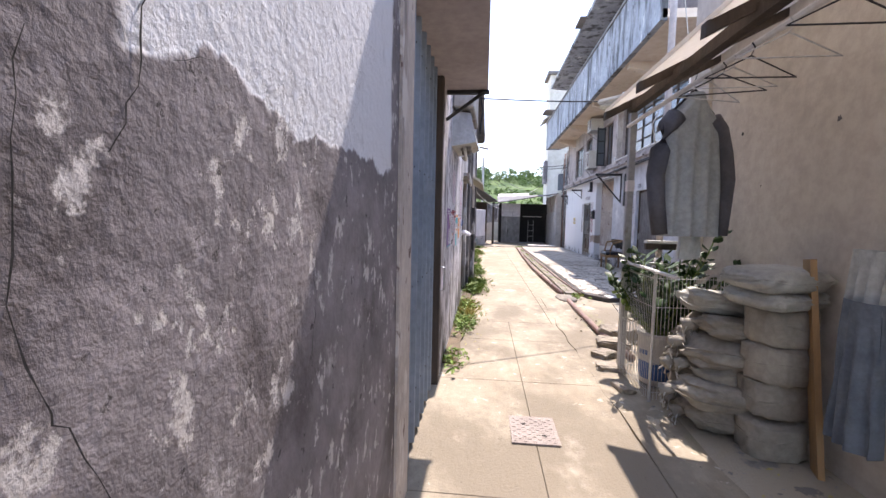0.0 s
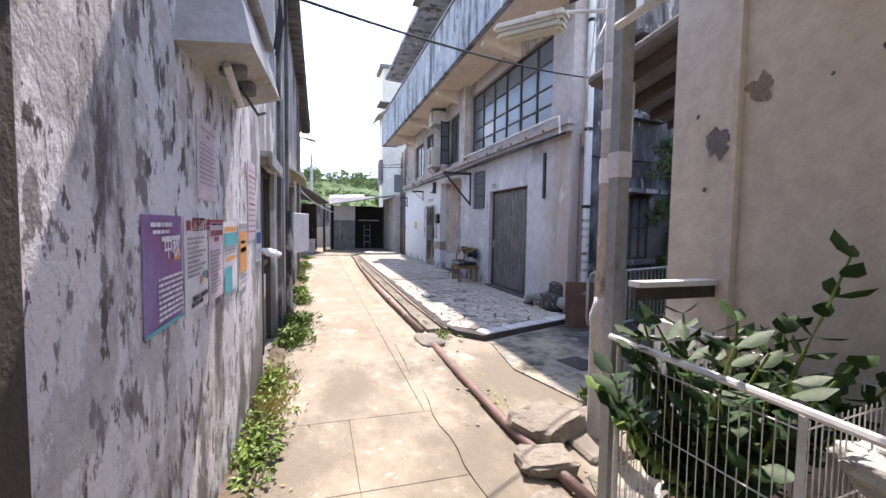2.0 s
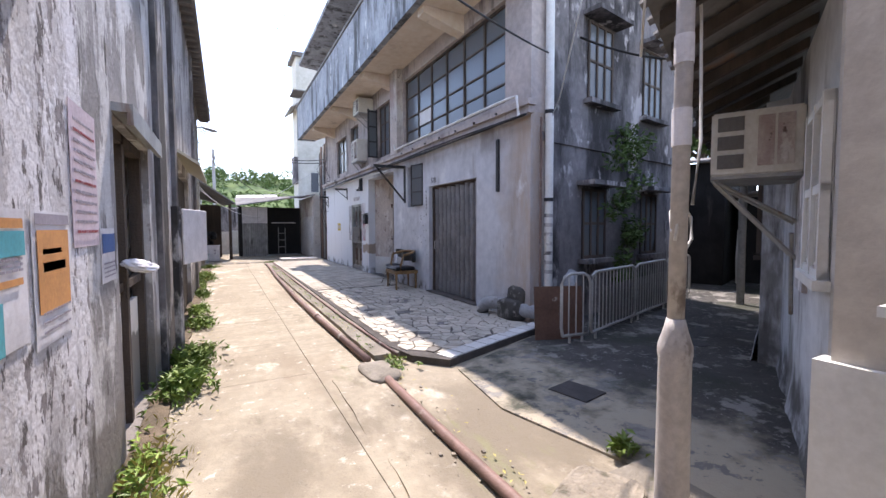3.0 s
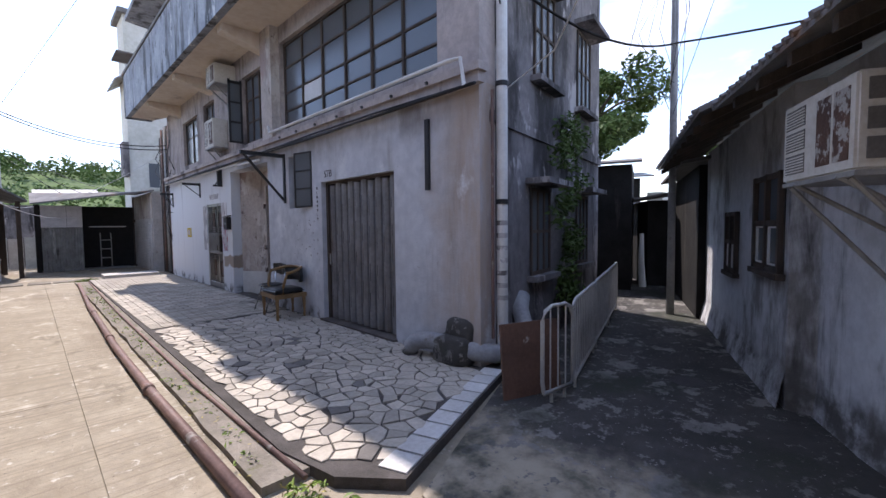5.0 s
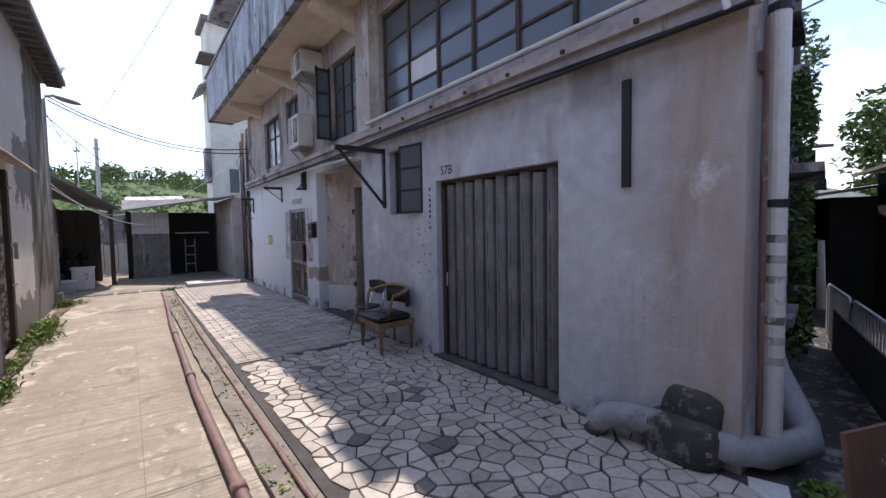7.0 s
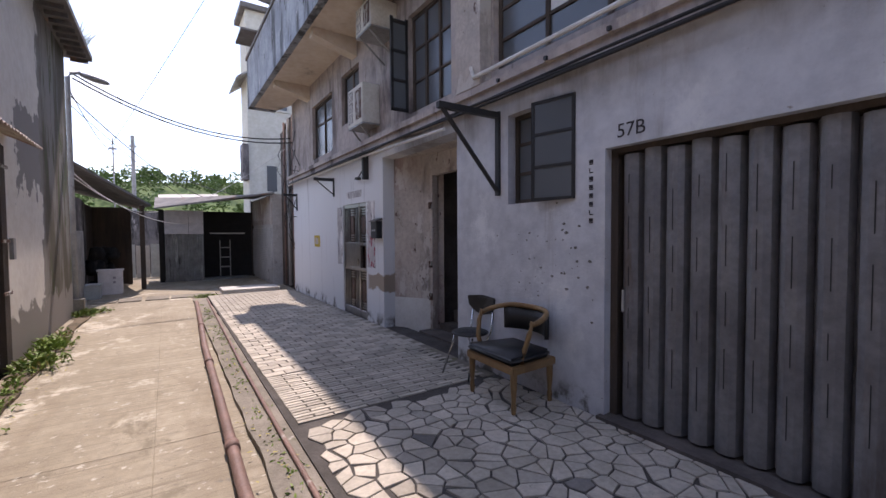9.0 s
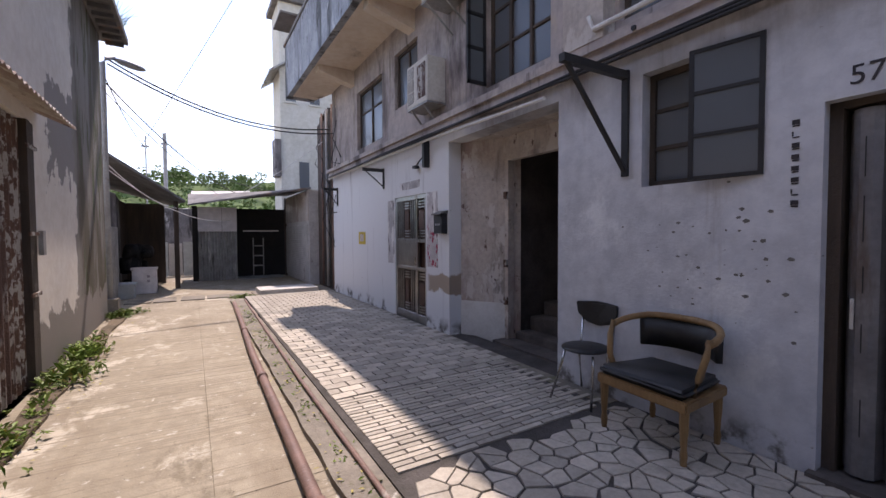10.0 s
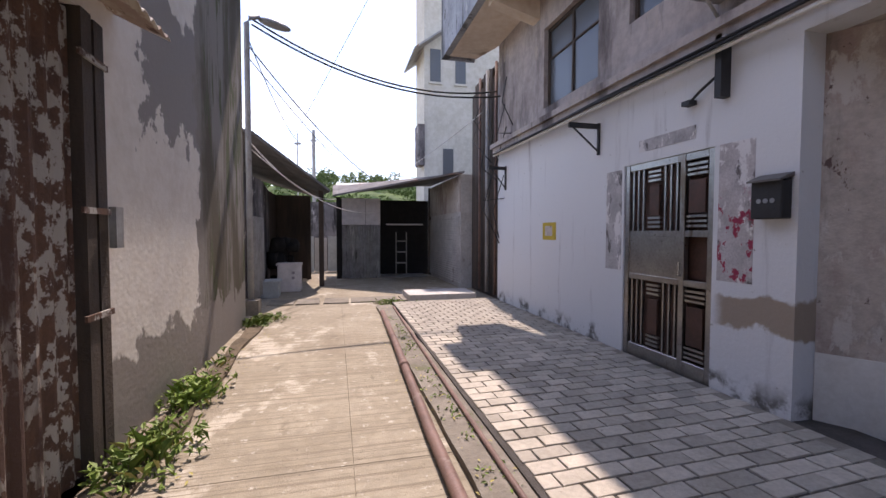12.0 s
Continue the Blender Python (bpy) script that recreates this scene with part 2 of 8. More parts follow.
M["leaf_tree"] = surf("tree_leaf", (0.10, 0.16, 0.042), (0.06, 0.10, 0.028), 0.8, 0.65, 0.1, 60)
M["bark"] = surf("bark", (0.13, 0.10, 0.08), (0.08, 0.065, 0.05), 6.0, 0.9, 0.8, 30, stretch=(1, 1, 0.2))
M["hill"] = surf("far_foliage", (0.10, 0.16, 0.045), (0.055, 0.095, 0.03), 0.5, 0.9, 0.4, 3)

M["pilaster"] = surf("bare_plaster", (0.55, 0.49, 0.44), (0.45, 0.40, 0.355), 2.0, 0.9, 0.5, 30,
                     layers=[((0.40, 0.31, 0.28), 1.5, 0.50, 0.62, (1, 1, 0.5)), ((0.22, 0.19, 0.175), 2.0, 0.56, 0.70, V), ((0.60, 0.56, 0.52), 3.2, 0.54, 0.59, (1, 1, 0.5)), ((0.15, 0.10, 0.09), 10.0, 0.62, 0.66, (1, 1, 0.6))])
M["wall_left"] = surf("peeling_white_wall", (0.60, 0.585, 0.58), (0.50, 0.48, 0.47), 1.2, 0.9, 0.5, 28,
                      layers=[((0.30, 0.28, 0.275), 3.2, 0.53, 0.57, (1, 1, 0.4)), ((0.25, 0.235, 0.23), 0.8, 0.51, 0.55, (1, 1, 0.55)), ((0.10, 0.09, 0.085), 7.0, 0.60, 0.66, (1, 1, 0.3)), ((0.12, 0.105, 0.095), 1.3, 0.60, 0.72, V), ((0.20, 0.18, 0.165), 1.0, 0.2, 0.3, (1, 1, 1), [("Z", 0.55, 0.35, 0.8)])])
M["wall_end"] = surf("cream_peeling_wall", (0.76, 0.72, 0.66), (0.66, 0.62, 0.57), 1.1, 0.9, 0.22, 20,
                     layers=[((0.27, 0.25, 0.24), 1.0, 0.2, 0.3, (1, 1, 1), [("Z", 2.2, 2.24, 1.2), ("Y", 15.95, 16.0, 1.3), ("Z", 3.35, 3.3, 0.8)]),
                             ((0.24, 0.22, 0.20), 1.0, 0.2, 0.3, (1, 1, 1), [("Y", 17.2, 17.26, 0.9)]), ((0.10, 0.085, 0.06), 1.6, 0.44, 0.58, V, [("Y", 17.2, 17.6, 0.6)]), ((0.09, 0.10, 0.05), 5.0, 0.52, 0.60, V, [("Y", 17.1, 17.3, 0.6)]),
                             ((0.26, 0.235, 0.215), 1.0, 0.2, 0.3, (1, 1, 1), [("Z", 0.62, 0.56, 0.8)])])
M["soffit_grey"] = surf("awning_underside", (0.60, 0.55, 0.49), (0.52, 0.475, 0.42), 1.4, 0.85, 0.2, 25, layers=[((0.36, 0.32, 0.28), 1.4, 0.60, 0.74, (1, 1, 1))])
_n, _l = M["soffit_grey"].node_tree.nodes, M["soffit_grey"].node_tree.links
_t, _m = _n.new("ShaderNodeBsdfTranslucent"), _n.new("ShaderNodeMixShader")
_t.inputs["Color"].default_value, _m.inputs["Fac"].default_value = (0.92, 0.88, 0.82, 1), 0.5
_l.new(_n["Principled BSDF"].outputs["BSDF"], _m.inputs[1])
_l.new(_t.outputs["BSDF"], _m.inputs[2])
_l.new(_m.outputs["Shader"], _n["Material Output"].inputs["Surface"])
M["hood"] = surf("hood_sheet", (0.40, 0.355, 0.365), (0.33, 0.29, 0.30), 1.6, 0.8, 0.25, 30, layers=[((0.24, 0.20, 0.20), 1.6, 0.58, 0.74, (1, 1, 0.4))])
M["sack"] = surf("woven_sack", (0.37, 0.34, 0.29), (0.28, 0.255, 0.22), 3.0, 0.9, 0.5, 120, layers=[((0.18, 0.16, 0.14), 2.6, 0.58, 0.72, (1, 1, 1))])
M["sack_light"] = surf("pale_sack", (0.46, 0.46, 0.42), (0.38, 0.375, 0.34), 3.0, 0.85, 0.4, 120, layers=[((0.24, 0.23, 0.20), 3.0, 0.60, 0.72, (1, 1, 1))])
M["string"] = plain("white_string", (0.72, 0.71, 0.68), 0.7)
M["coat_grey"] = surf("grey_cloth", (0.34, 0.36, 0.36), (0.27, 0.285, 0.29), 4.0, 0.95, 0.3, 160)
M["coat_dark"] = surf("dark_cloth", (0.10, 0.10, 0.115), (0.07, 0.07, 0.08), 4.0, 0.95, 0.3, 160)
M["cloth_blue"] = surf("blue_cloth", (0.16, 0.19, 0.23), (0.10, 0.125, 0.16), 4.0, 0.95, 0.3, 160)
M["cloth_pale"] = surf("pale_cloth", (0.50, 0.53, 0.52), (0.40, 0.42, 0.42), 4.0, 0.95, 0.3, 160)
M["plank"] = surf("varnished_plank", (0.38, 0.24, 0.12), (0.29, 0.175, 0.085), 4.0, 0.6, 0.25, 60, stretch=(1, 1, 0.12))
M["chair_wood"] = surf("honey_wood", (0.30, 0.185, 0.085), (0.22, 0.13, 0.06), 5.0, 0.45, 0.15, 60, stretch=(1, 1, 0.3), layers=[((0.20, 0.12, 0.06), 6.0, 0.62, 0.74, (1, 1, 1))])
M["leather"] = surf("black_leatherette", (0.028, 0.03, 0.032), (0.018, 0.019, 0.021), 8.0, 0.42, 0.25, 120, spec=0.5)
M["chrome"] = surf("chrome", (0.55, 0.55, 0.55), (0.45, 0.45, 0.45), 8.0, 0.22, 0.05, 60, metal=1.0)
M["steel"] = surf("gate_steel", (0.40, 0.39, 0.375), (0.31, 0.30, 0.29), 4.0, 0.33, 0.08, 60, metal=0.95, layers=[((0.17, 0.13, 0.10), 4.0, 0.60, 0.72, V)])
M["gate_back"] = surf("brown_backing", (0.11, 0.055, 0.04), (0.07, 0.04, 0.03), 4.0, 0.5, 0.1, 60)
M["pipe_red"] = surf("red_brown_pipe", (0.24, 0.15, 0.125), (0.165, 0.105, 0.09), 4.0, 0.55, 0.3, 60, layers=[((0.38, 0.34, 0.30), 5.0, 0.60, 0.70, (1, 1, 1))])
M["pipe_grey"] = surf("grey_pipe", (0.36, 0.365, 0.375), (0.27, 0.275, 0.285), 3.0, 0.55, 0.2, 60, layers=[((0.16, 0.14, 0.12), 3.0, 0.60, 0.72, (1, 1, 1))])
M["pole"] = surf("painted_pole", (0.50, 0.47, 0.45), (0.42, 0.39, 0.375), 3.0, 0.7, 0.2, 60, layers=[((0.20, 0.17, 0.16), 3.0, 0.56, 0.66, (1, 1, 0.6)), ((0.66, 0.64, 0.62), 4.0, 0.62, 0.68, (1, 1, 0.5))])
M["rock"] = surf("rubble_stone", (0.33, 0.29, 0.235), (0.23, 0.20, 0.16), 4.0, 0.95, 1.0, 30, layers=[((0.13, 0.12, 0.09), 4.0, 0.56, 0.68, (1, 1, 1))])
M["bucket"] = plain("white_plastic", (0.66, 0.64, 0.60), 0.45)
M["blue"] = plain("blue_print", (0.05, 0.13, 0.36), 0.45)
M["wire"] = plain("pale_wire", (0.55, 0.545, 0.53), 0.45, 0.3)
M["cable"] = plain("black_cable", (0.035, 0.035, 0.038), 0.7)
M["cable_white"] = plain("white_cable", (0.66, 0.65, 0.63), 0.6)
M["lens"] = plain("lamp_cover", (0.60, 0.56, 0.44), 0.35)
M["ac"] = surf("ac_casing", (0.66, 0.63, 0.56), (0.57, 0.54, 0.48), 3.0, 0.6, 0.1, 60, layers=[((0.34, 0.27, 0.20), 3.0, 0.62, 0.74, V)])
M["ac_dark"] = plain("ac_grille", (0.16, 0.15, 0.14), 0.6)
M["board"] = surf("brown_board", (0.165, 0.095, 0.07), (0.12, 0.07, 0.052), 3.0, 0.8, 0.3, 40, layers=[((0.42, 0.38, 0.34), 8.0, 0.66, 0.72, (1, 1, 1))])
M["roofing"] = surf("old_roof_sheet", (0.20, 0.19, 0.185), (0.125, 0.12, 0.115), 2.0, 0.85, 0.4, 30, layers=[((0.25, 0.15, 0.10), 1.6, 0.58, 0.70, (1, 1, 1))])
M["roof_pale"] = surf("pale_roof_sheet", (0.60, 0.575, 0.545), (0.48, 0.46, 0.435), 2.0, 0.8, 0.3, 30, layers=[((0.22, 0.17, 0.14), 1.8, 0.60, 0.70, (1, 1, 1))])
M["tin_dark"] = surf("weathered_tin", (0.36, 0.355, 0.35), (0.24, 0.235, 0.23), 3.0, 0.7, 0.3, 40, layers=[((0.50, 0.49, 0.475), 5.0, 0.58, 0.64, (1, 1, 0.15)), ((0.06, 0.055, 0.05), 4.0, 0.58, 0.66, (1, 1, 0.15))])
# near-black so that shack walls read as shaded; also cables and bags
M["tar"] = surf("shade_black_tarpaulin", (0.024, 0.023, 0.022), (0.014, 0.013, 0.013), 2.0, 0.85, 0.5, 12, spec=0.2, layers=[((0.07, 0.062, 0.055), 2.0, 0.58, 0.70, V)])
M["ivory"] = surf("far_white_render", (0.62, 0.61, 0.55), (0.54, 0.53, 0.47), 0.7, 0.9, 0.2, 20, layers=[((0.40, 0.38, 0.34), 0.8, 0.6, 0.74, V)])
M["paper"] = plain("white_paper", (0.74, 0.71, 0.72), 0.8)
M["paper_pink"] = plain("pink_paper", (0.66, 0.54, 0.58), 0.8)
M["paper_purple"] = surf("purple_poster", (0.30, 0.10, 0.24), (0.25, 0.19, 0.36), 2.2, 0.7, 0.05, 60)
M["paper_orange"] = plain("orange_print", (0.70, 0.33, 0.12), 0.7)
M["paper_teal"] = plain("teal_print", (0.10, 0.42, 0.48), 0.7)
M["ink"] = plain("black_ink", (0.05, 0.045, 0.05), 0.8)
M["ink_red"] = plain("dark_red_ink", (0.35, 0.08, 0.09), 0.8)
M["ink_white"] = plain("white_ink", (0.80, 0.78, 0.79), 0.8)
M["ink_grey"] = plain("grey_ink", (0.36, 0.32, 0.36), 0.8)
M["yellow"] = plain("yellow_notice", (0.58, 0.42, 0.05), 0.6)
M["scrap"] = surf("torn_paper_traces", (0.52, 0.50, 0.50), (0.36, 0.345, 0.345), 5.0, 0.9, 0.4, 60, layers=[((0.72, 0.70, 0.69), 5.0, 0.53, 0.56, (1, 1, 0.6)), ((0.16, 0.15, 0.15), 6.0, 0.54, 0.58, (1, 1, 0.5))])
M["scrap_red"] = surf("torn_red_paper", (0.56, 0.52, 0.52), (0.42, 0.39, 0.39), 5.0, 0.9, 0.4, 60, layers=[((0.74, 0.72, 0.71), 4.0, 0.52, 0.55, (1, 1, 0.7)), ((0.36, 0.05, 0.09), 8.0, 0.545, 0.565, (1, 0.7, 0.6), [("Z", 1.75, 1.65, 0.5)]), ((0.16, 0.14, 0.14), 5.0, 0.60, 0.66, (1, 1, 0.6))])
M["leaf_dark"] = surf("glossy_leaf", (0.034, 0.075, 0.022), (0.018, 0.045, 0.014), 8.0, 0.55, 0.1, 60, spec=0.3)
M["leaf_young"] = plain("young_leaf", (0.20, 0.30, 0.06), 0.5)
M["grass_dry"] = plain("dry_grass", (0.46, 0.40, 0.14), 0.8)
M["iron_cover"] = surf("cast_cover", (0.34, 0.29, 0.26), (0.25, 0.215, 0.195), 6.0, 0.8, 0.5, 80)
M["drain"] = surf("drain_iron", (0.075, 0.07, 0.068), (0.05, 0.047, 0.045), 6.0, 0.7, 0.5, 80)
M["tile_white"] = surf("pale_border_tile", (0.62, 0.61, 0.585), (0.54, 0.53, 0.51), 3.0, 0.6, 0.15, 60, vary=0.1, layers=[((0.36, 0.33, 0.30), 2.0, 0.62, 0.74, (1, 1, 1))])
# darkened to put the gloom of the stairwell into the concrete
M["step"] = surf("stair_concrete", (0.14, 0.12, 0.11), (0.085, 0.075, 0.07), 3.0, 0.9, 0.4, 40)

# ---- helpers for meshes ----
def box(bm, x0, x1, y0, y1, z0, z1, m=None):
    vs = [bm.verts.new(Vector((x, y, z)) if m is None else m @ Vector((x, y, z))) for x in (x0, x1) for y in (y0, y1) for z in (z0, z1)]
    for f in ((0, 1, 3, 2), (4, 6, 7, 5), (0, 4, 5, 1), (2, 3, 7, 6), (0, 2, 6, 4), (1, 5, 7, 3)):
        bm.faces.new([vs[i] for i in f])


def prism(bm, pts, z0, z1, m=None):
    """A plan polygon (counter-clockwise) raised from z0 to z1."""
    m = m or Matrix()
    lo = [bm.verts.new(m @ Vector((x, y, z0))) for x, y in pts]
    hi = [bm.verts.new(m @ Vector((x, y, z1))) for x, y in pts]
    bm.faces.new(lo[::-1])
    bm.faces.new(hi)
    for i in range(len(pts)):
        j = (i + 1) % len(pts)
        bm.faces.new((lo[i], lo[j], hi[j], hi[i]))


def tube(bm, pts, r, sides=8, r1=None, caps=True):
    """A round bar through the points; r1: the radius at the end."""
    pts = [Vector(p) for p in pts]
    rings = []
    up = Vector((0, 0, 1))
    for i, p in enumerate(pts):
        d = (pts[min(i + 1, len(pts) - 1)] - pts[max(i - 1, 0)]).normalized()
        u = d.cross(up if abs(d.z) < 0.95 else Vector((1, 0, 0))).normalized()
        w = d.cross(u)
        rad = r if r1 is None else r + (r1 - r) * i / (len(pts) - 1)
        rings.append([bm.verts.new(p + (u * math.cos(a) + w * math.sin(a)) * rad) for a in (2 * math.pi * k / sides for k in range(sides))])
    for a, b in zip(rings, rings[1:]):
        for k in range(sides):
            bm.faces.new((a[k], a[(k + 1) % sides], b[(k + 1) % sides], b[k]))
    if caps:
        bm.faces.new(rings[0][::-1])
        bm.faces.new(rings[-1])


def wall_x(bm, x0, x1, y0, y1, z0, z1, holes=()):
    """A wall along y between x0 and x1 with rectangular holes (y0, y1, z0, z1) through it, as one welded mesh."""
    ys = sorted({y0, y1, *[v for h in holes for v in h[:2]]})
    zs = sorted({z0, z1, *[v for h in holes for v in h[2:]]})
    vert = {}

    def v(x, i, k):
        if (x, i, k) not in vert:
            vert[x, i, k] = bm.verts.new((x, ys[i], zs[k]))
        return vert[x, i, k]

    def full(i, k):
        if not (0 <= i < len(ys) - 1 and 0 <= k < len(zs) - 1):
            return False
        yc, zc = (ys[i] + ys[i + 1]) / 2, (zs[k] + zs[k + 1]) / 2
        return not any(h[0] < yc < h[1] and h[2] < zc < h[3] for h in holes)

    for i in range(len(ys) - 1):
        for k in range(len(zs) - 1):
            if not full(i, k):
                continue
            bm.faces.new((v(x0, i, k), v(x0, i, k + 1), v(x0, i + 1, k + 1), v(x0, i + 1, k)))
            bm.faces.new((v(x1, i, k), v(x1, i + 1, k), v(x1, i + 1, k + 1), v(x1, i, k + 1)))
            for di, dk, p, q in ((-1, 0, (i, k), (i, k + 1)), (1, 0, (i + 1, k), (i + 1, k + 1)), (0, -1, (i, k), (i + 1, k)), (0, 1, (i, k + 1), (i + 1, k + 1))):
                if not full(i + di, k + dk):
                    bm.faces.new((v(x0, *p), v(x0, *q), v(x1, *q), v(x1, *p)))


def mesh_of(bm, name, material, smooth=False):
    bmesh.ops.recalc_face_normals(bm, faces=bm.faces)
    me = bpy.data.meshes.new(name)
    bm.to_mesh(me)
    bm.free()
    if smooth:
        me.shade_smooth()
    for m in material if isinstance(material, (list, tuple)) else [material]:
        me.materials.append(m)
    return me


def part(name, bm, material, parent=None, label="", smooth=False):
    ob = new(name, mesh_of(bm, name, material, smooth))
    if parent:
        ob.parent = parent
    return tagged(ob, label) if label else ob


def solid(name, bm, material, label, category, group="", kind="", smooth=False):
    return tagged(part(name, bm, material, smooth=smooth), label, category, group, kind)


def thing(name, at, label, category, group="", kind="", rz=0):
    ob = new(name)
    ob.empty_display_size = 0.1
    ob.matrix_basis = pose(*at, 0, 0, rz)
    return tagged(ob, label, category, group, kind)


def B():
    return bmesh.new()


# ---- ground ----
bm = B()
box(bm, -400, 400, -400, 400, -0.5, -0.012)
solid("ground", bm, M["concrete"], "worn pale concrete ground of the village", "ground", kind="structure")
PAVE = [(2.04, 7.3), (2.14, 6.78), (2.42, 6.46), (4.5, 7.24), (4.5, 20.55), (2.12, 20.55)]
bm = B()
prism(bm, PAVE, -0.1, 0.062)
pavement = solid("pavement", bm, M["pave_bed"], "raised pavement of broken pale tiles", "pavement", kind="structure")
# lane floor in the shade-toned concrete
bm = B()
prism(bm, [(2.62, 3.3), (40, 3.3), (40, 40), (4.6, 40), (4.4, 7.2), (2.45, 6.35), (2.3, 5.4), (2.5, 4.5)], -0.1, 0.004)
solid("lane", bm, M["lane"], "side lane concrete, coloured dark for the shade over it", "lane", kind="structure")
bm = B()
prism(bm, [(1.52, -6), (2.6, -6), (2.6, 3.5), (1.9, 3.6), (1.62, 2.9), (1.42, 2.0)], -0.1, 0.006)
solid("forecourt", bm, M["lane"], "concrete strip with dark blotches before the beige house", "ground", kind="structure")


def uneven_strip(name, x0, x1, y0, y1, z, amp, mat, label, category):
    """A long low bar with a rough, wavering top and edges."""
    b = B()
    n = int((y1 - y0) / 0.18)
    rows = []
    for i in range(n + 1):
        y = y0 + (y1 - y0) * i / n
        w = [noise.noise(Vector((x0 * 3, y * 2.1, k * 7.3))) for k in range(4)]
        prof = [(x0 + w[0] * amp, -0.05), (x0 + w[0] * amp, z + w[2] * amp * 0.4), ((x0 + x1) / 2, z + w[3] * amp * 0.5), (x1 + w[1] * amp, z + w[2] * amp * 0.4), (x1 + w[1] * amp, -0.05)]
        rows.append([b.verts.new((px, y, pz)) for px, pz in prof])
    for p, q in zip(rows, rows[1:]):
        for k in range(4):
            b.faces.new((p[k], q[k], q[k + 1], p[k + 1]))
    b.faces.new(rows[0])
    b.faces.new(rows[-1][::-1])
    return solid(name, b, mat, label, category, kind="structure")


uneven_strip("kerb", 1.80, 2.10, 7.0, 20.3, 0.045, 0.025, M["kerb"], "rough mossy concrete kerb beside the pavement", "kerb")
uneven_strip("verge", -0.16, 0.03, 2.9, 20.0, 0.03, 0.05, M["soil"], "strip of soil along the wall foot", "verge")
uneven_strip("gutter_fill", 1.25, 1.62, -1.0, 6.6, 0.012, 0.05, M["concrete"], "broken concrete edge of the alley", "kerb")

# ---- walls on the left ----
WX = -0.12
bm = B()
box(bm, -0.5, WX, -6, 0.72, -0.1, 4.4)
cement = solid("wall_cement", bm, M["wall_dark"], "dark cement wall, cracked, with peeling white paint", "wall", kind="structure")


def crack(pts, w):
    """A crack on the cement wall: (y, z) points, opened by a jagged dark gap."""
    b = B()
    fine = []
    for (y0, z0), (y1, z1) in zip(pts, pts[1:]):
        k = max(2, int(math.hypot(y1 - y0, z1 - z0) / 0.025))
        fine += [(y0 + (y1 - y0) * i / k + random.uniform(-0.007, 0.007), z0 + (z1 - z0) * i / k + random.uniform(-0.004, 0.004)) for i in range(k)]
    fine.append(pts[-1])
    left, right = [], []
    for i, (y, z) in enumerate(fine):
        h = w * random.uniform(0.35, 1.2) * (1 - abs(i / len(fine) - 0.5))
        left.append(b.verts.new((WX + 0.002, y - h, z)))
        right.append(b.verts.new((WX + 0.002, y + h, z)))
    for i in range(len(fine) - 1):
        b.faces.new((left[i], right[i], right[i + 1], left[i + 1]))
    part("crack", b, M["dark"], cement)


crack([(-0.575, 1.75), (-0.585, 1.615), (-0.60, 1.556), (-0.607, 1.50), (-0.625, 1.46), (-0.64, 1.43)], 0.0016)
crack([(-0.60, 1.556), (-0.55, 1.545), (-0.48, 1.575), (-0.43, 1.58), (-0.40, 1.54)], 0.0012)
crack([(-0.712, 1.52), (-0.721, 1.46), (-0.732, 1.368), (-0.734, 1.30), (-0.726, 1.244), (-0.71, 1.20), (-0.696, 1.177), (-0.665, 1.119), (-0.64, 1.05)], 0.0014)
crack([(-0.15, 1.30), (-0.14, 1.18), (-0.16, 1.05)], 0.0015)
bm = B()
box(bm, -0.5, WX + 0.012, 0.72, 1.0, -0.1, 4.4)
solid("wall_pilaster", bm, M["pilaster"], "bare plaster pilaster beside the sheet door", "wall", kind="structure")
bm = B()
box(bm, -0.5, -0.2, 1.0, 2.46, 2.62, 4.4)
solid("wall_lintel", bm, M["pilaster"], "plaster wall above the sheet door", "wall", kind="structure")
bm = B()
box(bm, -0.5, WX, 2.46, 5.2, -0.1, 5.1)
solid("wall_poster", bm, M["wall_poster"], "peeled plaster wall with posters stuck on it", "wall", kind="structure")
bm = B()
wall_x(bm, -0.5, WX, 5.2, 13.6, -0.1, 5.1, [(5.82, 7.1, 0.04, 2.05), (9.3, 11.8, 0.0, 2.25)])
wall_l = solid("wall_left", bm, M["wall_left"], "white wall with dark peeled patches and streaks", "wall", kind="structure")
for y, w in ((7.45, 0.5), (8.9, 0.28), (13.2, 0.3)):
    bm = B()
    box(bm, WX, WX + 0.05, y, y + w, -0.05, 5.1)
    part("pilaster", bm, M["side"], wall_l)
bm = B()
wall_x(bm, -0.6, -0.26, 13.6, 19.4, -0.1, 5.1, [(13.75, 15.45, 0.0, 2.62)])
solid("wall_end", bm, M["wall_end"], "cream wall with large peeled grey patches", "wall", kind="structure")
bm = B()
prism(bm, [(-4, 4.8), (0.10, 4.8), (0.14, 19.7), (-4, 19.7)], 5.1, 5.2)
for k in range(50):
    box(bm, -0.2, 0.08, 4.9 + k * 0.3, 4.95 + k * 0.3, 5.03, 5.1)
solid("eaves", bm, M["roofing"], "dark eaves of the wall's roof with rafter ends", "roof", kind="structure")
bm = B()
box(bm, -8, -0.62, -6, 19.4, -0.1, 5.0)
solid("wall_core", bm, M["wall_white"], "plain rear of the row of houses", "wall", kind="structure")


